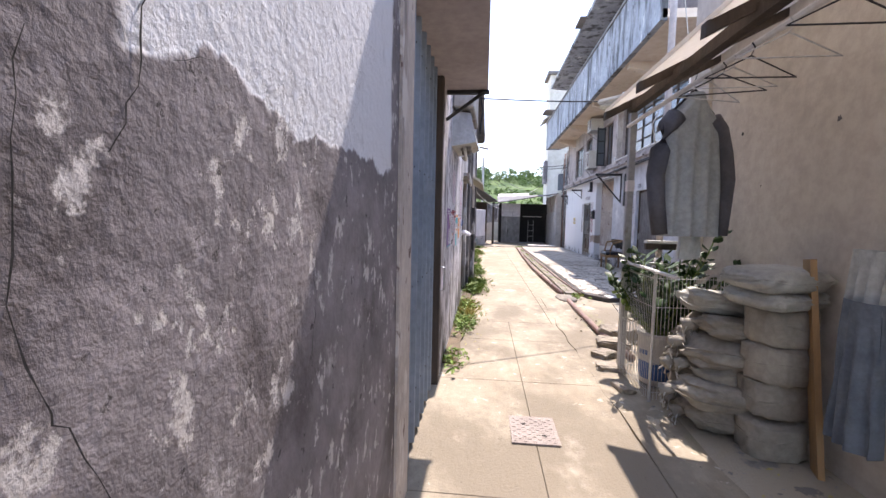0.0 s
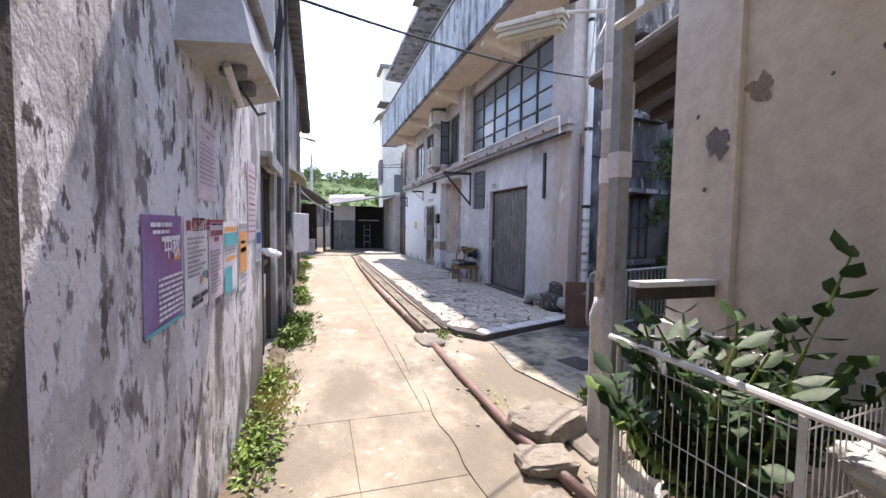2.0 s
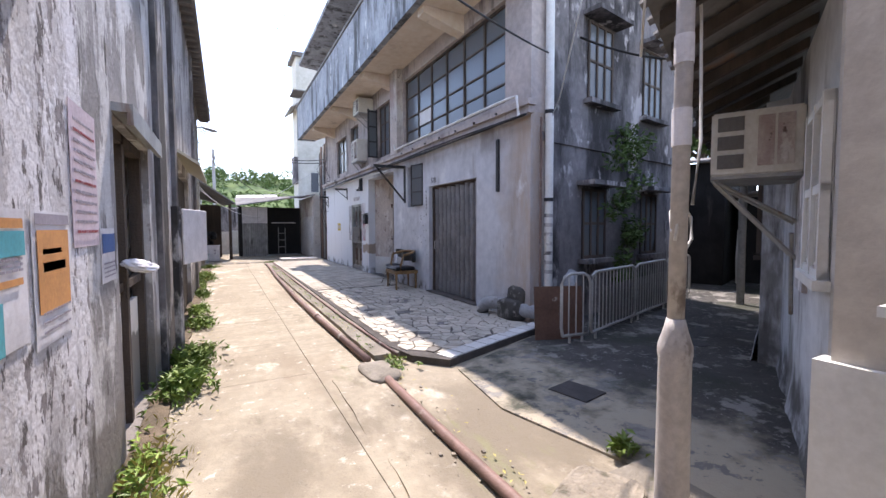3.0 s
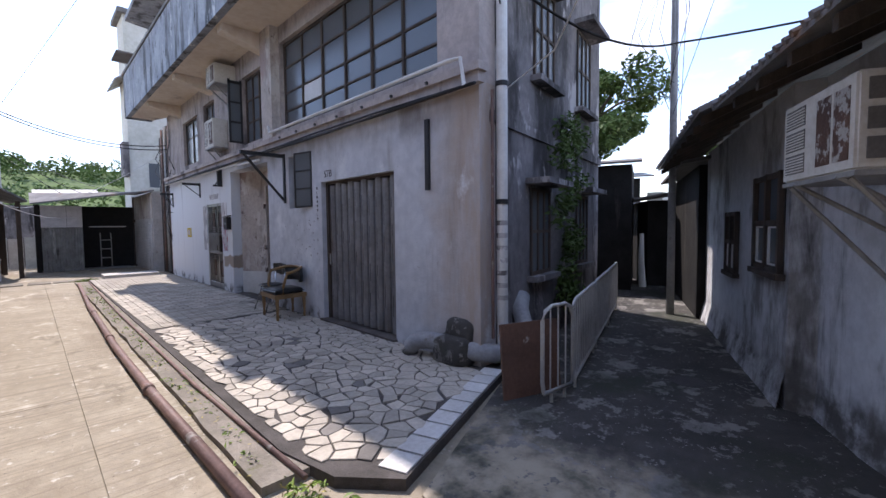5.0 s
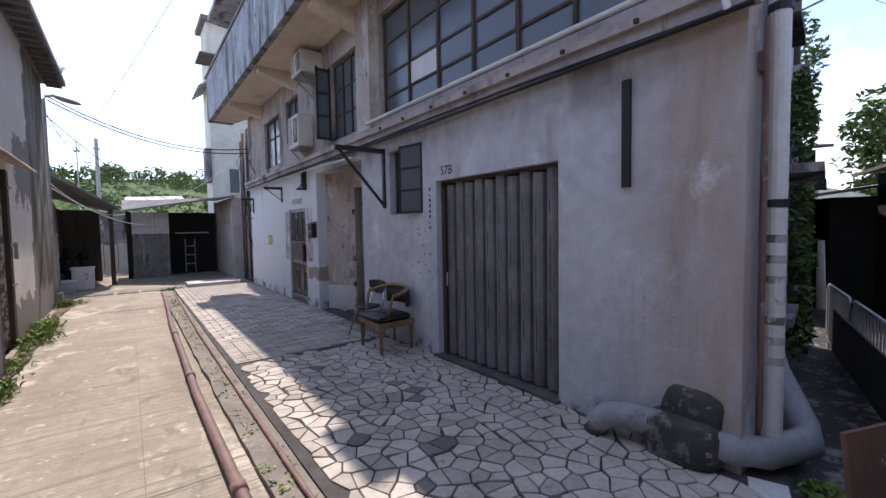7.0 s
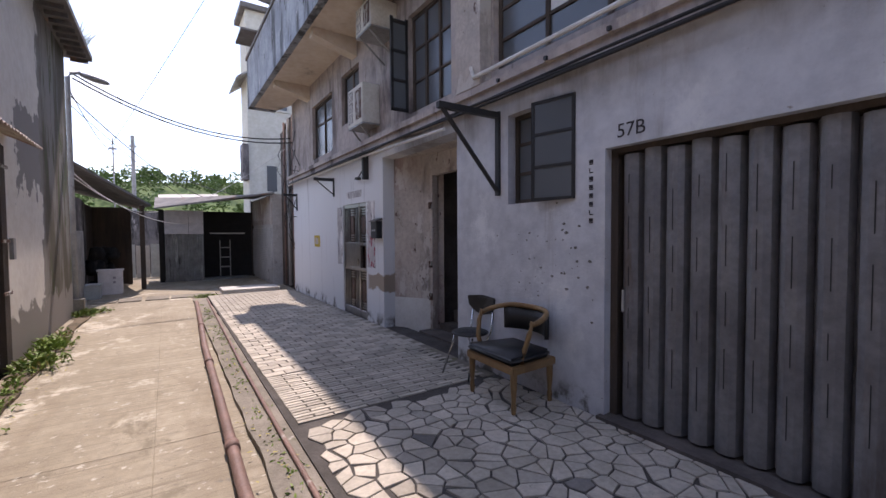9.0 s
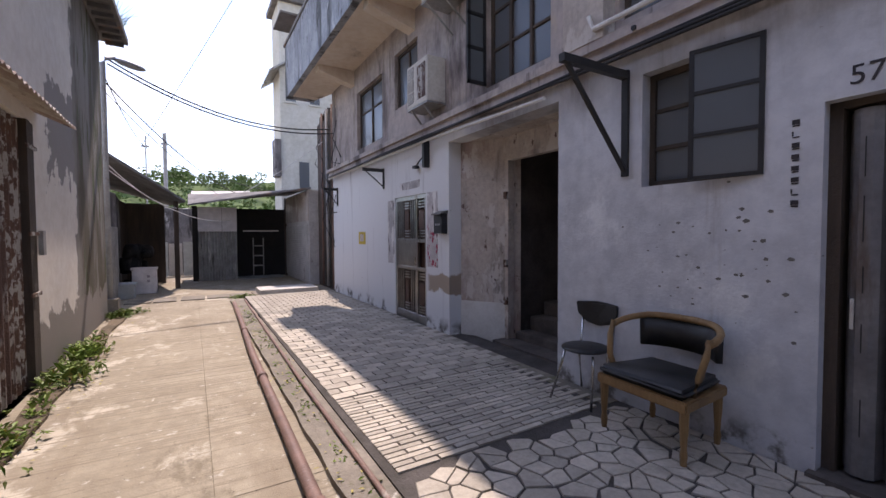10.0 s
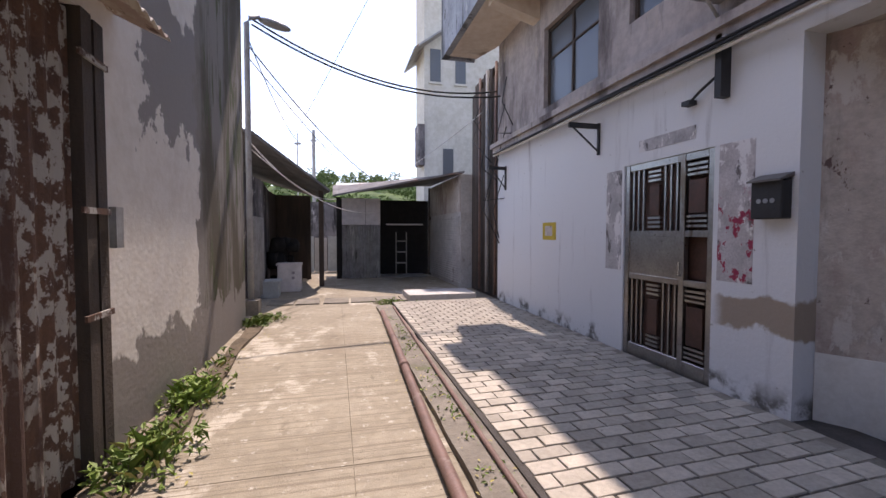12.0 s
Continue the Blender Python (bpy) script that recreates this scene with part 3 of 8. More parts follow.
def sheet(bm, y0, y1, z0, z1, x, amp, pitch, steps=6, lip=0.03):
    """A corrugated sheet standing along y with a rounded wave, one skin with a short turned edge."""
    n = max(4, int((y1 - y0) / pitch * steps))
    a, c, d, e = [], [], [], []
    for i in range(n + 1):
        y = y0 + (y1 - y0) * i / n
        px = x + amp * math.sin(2 * math.pi * (y - y0) / pitch)
        a.append(bm.verts.new((px, y, z0)))
        c.append(bm.verts.new((px, y, z1)))
        d.append(bm.verts.new((px - lip, y, z0)))
        e.append(bm.verts.new((px - lip, y, z1)))
    for i in range(n):
        bm.faces.new((a[i], a[i + 1], c[i + 1], c[i]))
        bm.faces.new((d[i], e[i], e[i + 1], d[i + 1]))
        bm.faces.new((a[i], d[i], d[i + 1], a[i + 1]))
        bm.faces.new((c[i], c[i + 1], e[i + 1], e[i]))
    bm.faces.new((a[0], c[0], e[0], d[0]))
    bm.faces.new((a[n], d[n], e[n], c[n]))


# blue folding door
door = thing("sheet_door", (-0.16, 1.7, 0), "blue-grey folding door of ribbed metal sheet, shut", "door", kind="structure")
for k in range(7):
    bm = B()
    y0, y1 = 1.0 + k * 0.195 - 1.7, 1.0 + (k + 1) * 0.195 - 1.7
    prof = [(-0.006, 0.0), (0.016, 0.03), (0.020, 0.10), (0.008, 0.30), (-0.006, 0.6), (-0.026, 0.92), (-0.034, 0.97), (-0.006, 1.0)]
    lo = [bm.verts.new((x, y0 + (y1 - y0) * s_, 0.03)) for x, s_ in prof]
    hi = [bm.verts.new((x, y0 + (y1 - y0) * s_, 2.6)) for x, s_ in prof]
    lb = [bm.verts.new((-0.05, y0 + (y1 - y0) * s_, 0.03)) for x, s_ in prof]
    hb = [bm.verts.new((-0.05, y0 + (y1 - y0) * s_, 2.6)) for x, s_ in prof]
    for i in range(len(prof) - 1):
        bm.faces.new((lo[i], lo[i + 1], hi[i + 1], hi[i]))
        bm.faces.new((hi[i], hi[i + 1], hb[i + 1], hb[i]))
        bm.faces.new((lo[i], lb[i], lb[i + 1], lo[i + 1]))
    leaf_ = part("leaf", bm, M["blue_door"], door)
    for z in (0.35, 1.0, 1.65, 2.3):
        bm = B()
        tube(bm, [(0.006, y0 + 0.05, z), (0.020, y0 + 0.05, z)], 0.005, 6)
        part("rivet", bm, M["black"], leaf_)
bm = B()
box(bm, -0.04, 0.05, 0.67, 0.76, 0, 2.62)
part("jamb", bm, M["dark_wood"], door, "dark red-brown timber jamb")
bm = B()
tube(bm, [(0.05, 0.72, 0.78), (0.085, 0.72, 0.79), (0.085, 0.72, 0.97), (0.05, 0.72, 0.98)], 0.008)
part("handle", bm, M["wire"], door, "pale bent-wire handle")
hood = thing("door_hood", (WX, 1.8, 2.5), "pinkish-grey boxed hood over the sheet door", "hood")
bm = B()
box(bm, -0.1, 0.36, -0.63, 0.95, 0.0, 0.03)
part("soffit", bm, M["hood"], hood)
bm = B()
box(bm, 0.33, 0.36, -0.63, 0.95, 0.03, 0.95)
box(bm, 0.0, 0.33, 0.92, 0.95, 0.03, 0.95)
box(bm, 0.0, 0.33, -0.63, -0.60, 0.03, 0.95)
part("fascia", bm, M["hood"], hood)
bm = B()
box(bm, 0.0, 0.37, 0.94, 0.97, -0.035, 0.0)
part("edge_bar", bm, M["black"], hood)
bm = B()
tube(bm, [(0.0, 0.93, -0.26), (0.33, 0.93, -0.02)], 0.016, 6)
part("strut", bm, M["black"], hood)


# posters
def glyphs(text, size, m, mat, name, parent, depth=0.0):
    c = bpy.data.curves.new(name, "FONT")
    c.body, c.size, c.extrude = text, size, 0.0008
    tmp = bpy.data.objects.new(name, c)
    scene.collection.objects.link(tmp)
    bpy.context.view_layer.update()
    me = bpy.data.meshes.new_from_object(tmp.evaluated_get(bpy.context.evaluated_depsgraph_get()))
    bpy.data.objects.remove(tmp)
    me.materials.clear()
    me.materials.append(mat)
    ob = new(name, me)
    ob.parent = parent
    ob.matrix_basis = m
    return ob


ON_LEFT = Matrix(((0, 0, 1, 0), (1, 0, 0, 0), (0, 1, 0, 0), (0, 0, 0, 1)))


def poster(y0, y1, z0, z1, paper, label, rows=(), blocks=(), title=None):
    """A sheet pasted on the left wall; rows: (z share, y0 share, y1 share, thickness, ink); blocks: (y0, y1, z0, z1, ink) in shares."""
    p = thing("poster", (WX + 0.002, y0, z0), label, "poster", "posters on the wall")
    w, h = y1 - y0, z1 - z0
    b = B()
    n = 8
    rows_ = []
    for i in range(n + 1):
        rows_.append([b.verts.new((0.002 + 0.004 * abs(noise.noise(Vector((y0 * 9 + i, k * 1.7, 2)))), w * i / n, h * k / n)) for k in range(n + 1)])
    for i in range(n):
        for k in range(n):
            b.faces.new((rows_[i][k], rows_[i + 1][k], rows_[i + 1][k + 1], rows_[i][k + 1]))
    ret = bmesh.ops.extrude_face_region(b, geom=b.faces[:])
    bmesh.ops.translate(b, verts=[v for v in ret["geom"] if isinstance(v, bmesh.types.BMVert)], vec=(-0.002, 0, 0))
    part("sheet", b, paper, p)
    for name, items in (("print_block", blocks),):
        for a, c, d, e, ink in items:
            b = B()
            box(b, 0.0062, 0.0068, w * a, w * c, h * d, h * e)
            part(name, b, ink, p)
    for zs, a, c, t, ink in rows:
        b = B()
        y = w * a
        while y < w * c - 0.004:
            s = min(random.uniform(0.012, 0.05), w * c - y)
            box(b, 0.0070, 0.0076, y, y + s, h * zs, h * zs + t)
            y += s + random.uniform(0.004, 0.012)
        part("text_line", b, ink, p)
    if title:
        text, size, yy, zz, ink = title
        glyphs(text, size, Matrix.Translation((0.0075, w * yy, h * zz)) @ ON_LEFT, ink, "title", p)
    return p


K, KR, KW, KG = M["ink"], M["ink_red"], M["ink_white"], M["ink_grey"]
poster(3.00, 3.38, 1.10, 1.48, M["paper_purple"], "purple festival poster with white text, pasted on the peeled wall",
       rows=[(0.90, 0.15, 0.7, 0.014, KW), (0.84, 0.2, 0.6, 0.012, KW), (0.77, 0.4, 0.9, 0.016, KW)] + [(0.08 + 0.05 * i, 0.3, 0.95, 0.01, KW) for i in range(8)],
       blocks=[(0.72, 0.9, 0.58, 0.68, M["paper_orange"]), (0.0, 1.0, 0.0, 0.035, M["paper_teal"])], title=("\u4e2d\u79cb", 0.085, 0.45, 0.63, KW))
poster(3.41, 3.77, 1.08, 1.48, M["paper"], "white birthday-party notice with black and red text, pasted on the wall",
       rows=[(0.965, 0.3, 0.8, 0.01, K)] + [(0.38 + 0.048 * i, 0.08, 0.55 + 0.3 * (i % 3) / 2, 0.009, KG) for i in range(9)] + [(0.12, 0.25, 0.95, 0.02, K), (0.06, 0.2, 0.7, 0.018, K)],
       blocks=[(0.06, 0.22, 0.86, 0.96, KR), (0.6, 0.72, 0.27, 0.35, M["paper_orange"]), (0.75, 0.88, 0.32, 0.4, M["paper_teal"]), (0.88, 0.98, 0.3, 0.38, KR)],
       title=("\u661f\u5ea7\u751f\u65e5\u6703", 0.062, 0.26, 0.86, KR))
poster(3.79, 4.10, 1.07, 1.47, M["paper_pink"], "pale pink notice with dark red text on the wall",
       rows=[(0.93, 0.15, 0.9, 0.01, K), (0.80, 0.12, 0.92, 0.028, KR), (0.73, 0.35, 0.65, 0.022, KR)] + [(0.1 + 0.05 * i, 0.1, 0.6 + 0.3 * ((i * 7) % 4) / 4, 0.008, KG) for i in range(11)],
       blocks=[(0.0, 1.0, 0.965, 1.0, KR)])
poster(4.12, 4.52, 1.05, 1.46, M["paper"], "white poster with orange and teal panels on the wall",
       rows=[(0.55 + 0.04 * i, 0.1, 0.9, 0.008, KG) for i in range(3)], blocks=[(0.06, 0.94, 0.86, 0.93, M["paper_orange"]), (0.04, 0.96, 0.66, 0.84, M["paper_teal"]), (0.1, 0.9, 0.45, 0.5, M["paper_orange"]), (0.0, 0.55, 0.0, 0.36, M["paper_teal"])])
poster(4.57, 4.94, 1.00, 1.46, M["paper"], "poster with a broad orange panel on the wall",
       rows=[(0.1 + 0.07 * i, 0.15, 0.9, 0.008, KG) for i in range(3)], blocks=[(0.05, 0.95, 0.9, 0.98, KG), (0.08, 0.92, 0.25, 0.86, M["paper_orange"]), (0.2, 0.8, 0.55, 0.62, KW), (0.2, 0.7, 0.68, 0.72, KW)])
poster(3.62, 3.99, 1.56, 1.92, M["paper_pink"], "faded pink letter with grey text, pasted high on the wall",
       rows=[(0.88, 0.15, 0.85, 0.008, KG), (0.8, 0.4, 0.6, 0.012, KG)] + [(0.2 + 0.06 * i, 0.08, 0.85 - 0.1 * (i % 2), 0.006, KG) for i in range(9)])
poster(5.00, 5.40, 1.32, 1.93, M["paper_pink"], "long pale pink notice with rows of text", rows=[(0.1 + 0.07 * i, 0.1, 0.9, 0.012, KR if i % 5 == 0 else KG) for i in range(12)])
poster(5.42, 5.72, 1.12, 1.40, M["paper"], "small white and blue notice on the wall", rows=[(0.1 + 0.08 * i, 0.1, 0.9, 0.008, KG) for i in range(4)], blocks=[(0.05, 0.95, 0.55, 0.9, M["blue"])])

# metal cowl on the wall
cowl = thing("exhaust_cowl", (WX, 3.95, 2.2), "dented grey sheet-metal exhaust cowl fixed to the wall", "exhaust cowl")
bm = B()
prism(bm, [(0, -0.55), (0.22, -0.5), (0.24, 0.55), (0, 0.6)], 0.33, 0.72)
bmesh.ops.bevel(bm, geom=bm.edges[:], offset=0.015, segments=1, affect="EDGES")
part("upper_box", bm, M["galv"], cowl)
bm = B()
vs = [bm.verts.new(v) for v in ((0, -0.6, -0.08), (0.25, -0.5, -0.02), (0.27, 0.62, 0.06), (0, 0.68, 0.0), (0, -0.5, 0.3), (0.18, -0.42, 0.3), (0.2, 0.5, 0.32), (0, 0.55, 0.32))]
for f in ((3, 2, 1, 0), (4, 5, 6, 7), (0, 1, 5, 4), (1, 2, 6, 5), (2, 3, 7, 6), (3, 0, 4, 7)):
    bm.faces.new([vs[i] for i in f])
part("lower_hood", bm, M["galv"], cowl)
for y in (-0.2, 0.1):
    bm = B()
    tube(bm, [(0.13, y, -0.06), (0.13, y, -0.01)], 0.06, 14)
    part("knockout", bm, M["ac_dark"], cowl)
bm = B()
tube(bm, [(0.12, -0.3, -0.05), (0.13, -0.15, -0.12), (0.12, 0.05, -0.13), (0.08, 0.16, -0.09)], 0.018)
part("bent_pipe", bm, M["cable_white"], cowl, "white bent drain pipe")
bm = B()
tube(bm, [(0.13, 0.0, -0.06), (0.18, 0.25, -0.13), (0.20, 0.4, -0.08)], 0.008, 6)
part("hook", bm, M["black"], cowl)
bm = B()
for k in range(3):
    tube(bm, [(0.27, 0.25 + 0.1 * k, 0.25), (0.30, 0.27 + 0.1 * k, 0.5), (0.26, 0.25 + 0.1 * k, 0.75)], 0.008, 6)
part("cable_loop", bm, M["cable"], cowl)


def window_x(name, x, y0, y1, z0, z1, bays, rails, frame_mat, label, face=-1, fw=0.045, parent=None, pane_mat=None, blanks=()):
    """A window in a wall along y: a frame with mullions and rails, and a pane in each opening."""
    w = thing(name, (x, (y0 + y1) / 2, z0), label, "window", kind="structure") if parent is None else new(name)
    if parent is not None:
        w.parent = parent
        w.matrix_basis = pose(x, (y0 + y1) / 2, z0)
        if label:
            tagged(w, label)
    hw, h = (y1 - y0) / 2, z1 - z0
    b = B()
    box(b, -0.03, 0.03, -hw, hw, 0, fw)
    box(b, -0.03, 0.03, -hw, hw, h - fw, h)
    for k in range(bays + 1):
        y = -hw + (2 * hw - fw) * k / bays
        box(b, -0.028, 0.028, y, y + fw, fw, h - fw)
    for r in rails:
        box(b, -0.02, 0.02, -hw, hw, h * r - fw * 0.35, h * r + fw * 0.35)
    part("window_frame", b, frame_mat, w)
    zs = [0, *[h * r for r in rails], h]
    for k in range(bays):
        ya = -hw + (2 * hw - fw) * k / bays + fw
        yb = -hw + (2 * hw - fw) * (k + 1) / bays
        for i, (za, zb) in enumerate(zip(zs, zs[1:])):
            b = B()
            t = random.uniform(-0.004, 0.004)
            box(b, -0.003 + t, 0.003 + t, ya - 0.004, yb + 0.004, za + fw * 0.35, zb - fw * 0.35)
            pane = part("pane", b, M["white_paint"] if (k, i) in blanks else (pane_mat or M["glass"]), w)
    return w


lw = thing("window_1", (-0.22, 6.46, 0.04), "boarded dark doorway window with a pale panel below, in the peeled wall", "window", kind="structure")
bm = B()
for ya, yb in ((-0.64, -0.58), (-0.12, -0.05), (0.56, 0.64)):
    box(bm, -0.03, 0.05, ya, yb, 0, 2.0)
box(bm, -0.03, 0.05, -0.58, 0.56, 1.93, 2.0)
box(bm, -0.02, 0.03, -0.58, 0.56, 0.93, 0.99)
part("window_frame", bm, M["dark_wood"], lw)
bm = B()
box(bm, -0.02, 0.01, -0.58, -0.12, 0.0, 0.93)
box(bm, -0.03, 0.0, -0.05, 0.56, 0.0, 0.80)
part("lower_board", bm, M["wall_end"], lw, "pale weathered lower board")
bm = B()
box(bm, -0.005, 0.005, -0.58, -0.12, 0.99, 1.93)
part("pane", bm, M["ac"], lw, "dusty grey pane")
bm = B()
prism(bm, [(0.02, -0.68), (0.20, -0.64), (0.20, 0.66), (0.02, 0.68)], 2.03, 2.08)
box(bm, 0.17, 0.20, -0.64, 0.66, 1.96, 2.03)
part("awning", bm, M["galv"], lw, "small sheet awning")
# black block in place of the unlit room
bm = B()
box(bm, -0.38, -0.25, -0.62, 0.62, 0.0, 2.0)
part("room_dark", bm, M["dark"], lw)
bm = B()
tube(bm, [(0.06, -0.55, 0.5), (0.07, -0.5, 0.9), (0.06, -0.55, 1.2)], 0.008, 6)
part("chain", bm, M["rust"], lw, "rusty chain on the frame")
bm = B()
r_ = bmesh.ops.create_icosphere(bm, subdivisions=4, radius=1)
for v in r_["verts"]:
    d = v.co.normalized()
    k = 1 + 0.35 * noise.noise(d * 2.3) + 0.16 * noise.noise(d * 6.0)
    v.co = Vector((d.x * 0.09 * k + 0.03 * d.y, d.y * 0.07 * k, d.z * 0.04 * k - 0.03 * d.x))
solid("hung_cloth", bm, M["paper"], "crumpled white plastic bag stuffed at the window ledge", "bag", smooth=True).location = (-0.09, 6.32, 1.14)

sign = thing("notice_board", (0.08, 8.12, 0), "grey notice board on a leaning post by the wall", "sign", rz=-16)
bm = B()
box(bm, -0.03, 0.03, -0.32, -0.24, 0, 1.62)
part("post", bm, M["side"], sign)
bm = B()
box(bm, 0.03, 0.05, -0.22, 0.46, 1.02, 1.60)
bmesh.ops.bevel(bm, geom=bm.edges[:], offset=0.006, segments=1, affect="EDGES")
part("board", bm, M["paper"], sign, "pale weathered board")

# dark doorway further on
dw = thing("shed_doorway", (WX, 10.5, 0), "dark timber doorway under a small yellowish awning", "doorway", kind="structure")
bm = B()
box(bm, -0.4, -0.32, -1.2, 1.3, 0, 2.25)
part("dark_back", bm, M["dark"], dw)
for k in range(7):
    bm = B()
    box(bm, -0.10, -0.06, -1.2 + 0.36 * k, -0.86 + 0.36 * k, 0.02, 2.2)
    part("board", bm, M["dark_wood"], dw)
bm = B()
vs = [bm.verts.new(v) for v in ((0, -1.25, 2.42), (0.3, -1.25, 2.22), (0.3, 1.4, 2.22), (0, 1.4, 2.42), (0, -1.25, 2.46), (0.3, -1.25, 2.26), (0.3, 1.4, 2.26), (0, 1.4, 2.46))]
for f in ((3, 2, 1, 0), (4, 5, 6, 7), (0, 1, 5, 4), (1, 2, 6, 5), (2, 3, 7, 6), (3, 0, 4, 7)):
    bm.faces.new([vs[i] for i in f])
part("awning", bm, M["lens"], dw, "faded yellow sheet awning")

# rusty door
rd = thing("rusty_door", (-0.3, 14.6, 0), "rusty sheet door with flaked pale paint and timber frame", "door", kind="structure")
for k in range(4):
    bm = B()
    sheet(bm, -0.85 + k * 0.36, -0.49 + k * 0.36, 0.03, 2.6, 0.0, 0.012, 0.12, 6, 0.01)
    part("panel", bm, M["rust"], rd)
for y in (0.60, 0.76):
    bm = B()
    box(bm, -0.04, 0.06 - (y - 0.6) * 0.1, y, y + 0.1, 0, 2.62)
    part("post", bm, M["dark_wood"], rd)
for z in (0.9, 1.5, 2.35):
    bm = B()
    box(bm, 0.06, 0.075, 0.55, 0.84, z, z + 0.035)
    part("hinge", bm, M["rust"], rd)
bm = B()
box(bm, 0.06, 0.10, 0.83, 0.92, 1.30, 1.55)
part("lock_plate", bm, M["galv"], rd, "pale grey lock plate")
can = thing("corrugated_canopy", (-0.2, 14.0, 2.7), "sandy corrugated sheet canopy over the rusty door", "canopy")
bm = B()
n = 84
ra, rb, rc, re_ = [], [], [], []
for i in range(n + 1):
    y = -1.6 + 3.2 * i / n
    zz = 0.018 * math.sin(y * 2 * math.pi / 0.11)
    ra.append(bm.verts.new((-0.06, y, 0.08 + zz)))
    rb.append(bm.verts.new((0.26, y, -0.06 + zz)))
    rc.append(bm.verts.new((-0.06, y, 0.074 + zz)))
    re_.append(bm.verts.new((0.26, y, -0.066 + zz)))
for i in range(n):
    bm.faces.new((ra[i], rb[i], rb[i + 1], ra[i + 1]))
    bm.faces.new((rc[i], rc[i + 1], re_[i + 1], re_[i]))
    bm.faces.new((rb[i], re_[i], re_[i + 1], rb[i + 1]))
part("sheet", bm, M["pilaster"], can)

# ---- house with the balcony ----
house = thing("house", (4.3, 13.8, 0), "old three-storey white and grey rendered house with a long balcony", "house")


def hpart(name, bm, mat, label="", smooth=False, parent=None):
    ob = part(name, bm, mat, parent or house, label, smooth)
    if parent is None:
        ob.matrix_parent_inverse = house.matrix_basis.inverted()
    return ob


FX = 4.2
UPW = [(8.0, 11.98, 3.25, 4.75), (12.76, 13.82, 3.25, 4.6), (15.62, 16.50, 3.66, 4.6), (17.06, 18.45, 3.30, 4.5)]
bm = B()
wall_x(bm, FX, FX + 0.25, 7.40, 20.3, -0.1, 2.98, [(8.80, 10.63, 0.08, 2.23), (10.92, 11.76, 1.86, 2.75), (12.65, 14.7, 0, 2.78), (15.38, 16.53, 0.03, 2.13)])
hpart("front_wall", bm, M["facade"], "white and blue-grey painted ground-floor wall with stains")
bm = B()
wall_x(bm, FX, FX + 0.25, 7.40, 20.3, 2.98, 8.0, UPW)
hpart("upper_wall", bm, M["facade_up"], "brown-grey stained upper wall")
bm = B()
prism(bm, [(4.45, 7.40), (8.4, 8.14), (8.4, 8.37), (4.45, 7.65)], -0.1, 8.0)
hpart("side_wall", bm, M["side"], "dark streaked side wall with pale patches")
# unseen filling, coloured near-black so the windows look into unlit rooms
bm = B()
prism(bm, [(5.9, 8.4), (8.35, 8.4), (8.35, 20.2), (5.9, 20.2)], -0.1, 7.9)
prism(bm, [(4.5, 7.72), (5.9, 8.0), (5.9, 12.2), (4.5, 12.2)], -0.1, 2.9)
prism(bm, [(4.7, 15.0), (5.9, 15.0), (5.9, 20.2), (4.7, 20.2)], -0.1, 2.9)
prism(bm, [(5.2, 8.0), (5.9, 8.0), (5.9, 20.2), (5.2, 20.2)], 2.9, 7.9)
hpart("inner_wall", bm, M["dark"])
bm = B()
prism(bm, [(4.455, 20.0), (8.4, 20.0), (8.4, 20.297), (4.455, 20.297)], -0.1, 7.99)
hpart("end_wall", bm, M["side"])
# unseen slabs in the same unlit black
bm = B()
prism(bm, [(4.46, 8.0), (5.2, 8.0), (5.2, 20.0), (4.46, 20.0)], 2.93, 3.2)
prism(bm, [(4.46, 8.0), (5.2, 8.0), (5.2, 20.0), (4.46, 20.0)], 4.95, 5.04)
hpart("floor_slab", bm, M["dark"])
bm = B()
box(bm, FX - 0.10, FX, 7.33, 20.35, 2.94, 3.04)
box(bm, FX - 0.14, FX, 7.29, 20.4, 3.04, 3.12)
hpart("ledge", bm, M["facade_up"], "stained ledge between the storeys")
bm = B()
prism(bm, [(4.36, 7.36), (8.42, 8.10), (8.42, 8.14), (4.36, 7.40)], 2.6, 2.72)
hpart("side_ledge", bm, M["side"])
bm = B()
box(bm, FX - 0.15, FX, 12.02, 12.46, 3.12, 5.04)
hpart("pier", bm, M["pilaster"], "pale brown plaster pier")
# balcony
bm = B()
prism(bm, [(3.29, 7.1), (4.2, 7.1), (4.2, 20.35), (3.95, 21.1), (3.29, 21.1)], 5.04, 5.2)
hpart("balcony_slab", bm, M["soffit"], "peeling tan balcony soffit")
bm = B()
prism(bm, [(3.25, 7.1), (3.37, 7.1), (3.37, 21.02), (3.95, 21.02), (3.95, 21.14), (3.25, 21.14)], 5.0, 6.30)
hpart("parapet", bm, M["parapet"], "blue-grey mould-stained balcony parapet")
bm = B()
prism(bm, [(3.22, 7.05), (3.44, 7.05), (3.44, 20.96), (3.98, 20.96), (3.98, 21.2), (3.22, 21.2)], 6.30, 6.37)
hpart("parapet_cap", bm, M["roofing"])
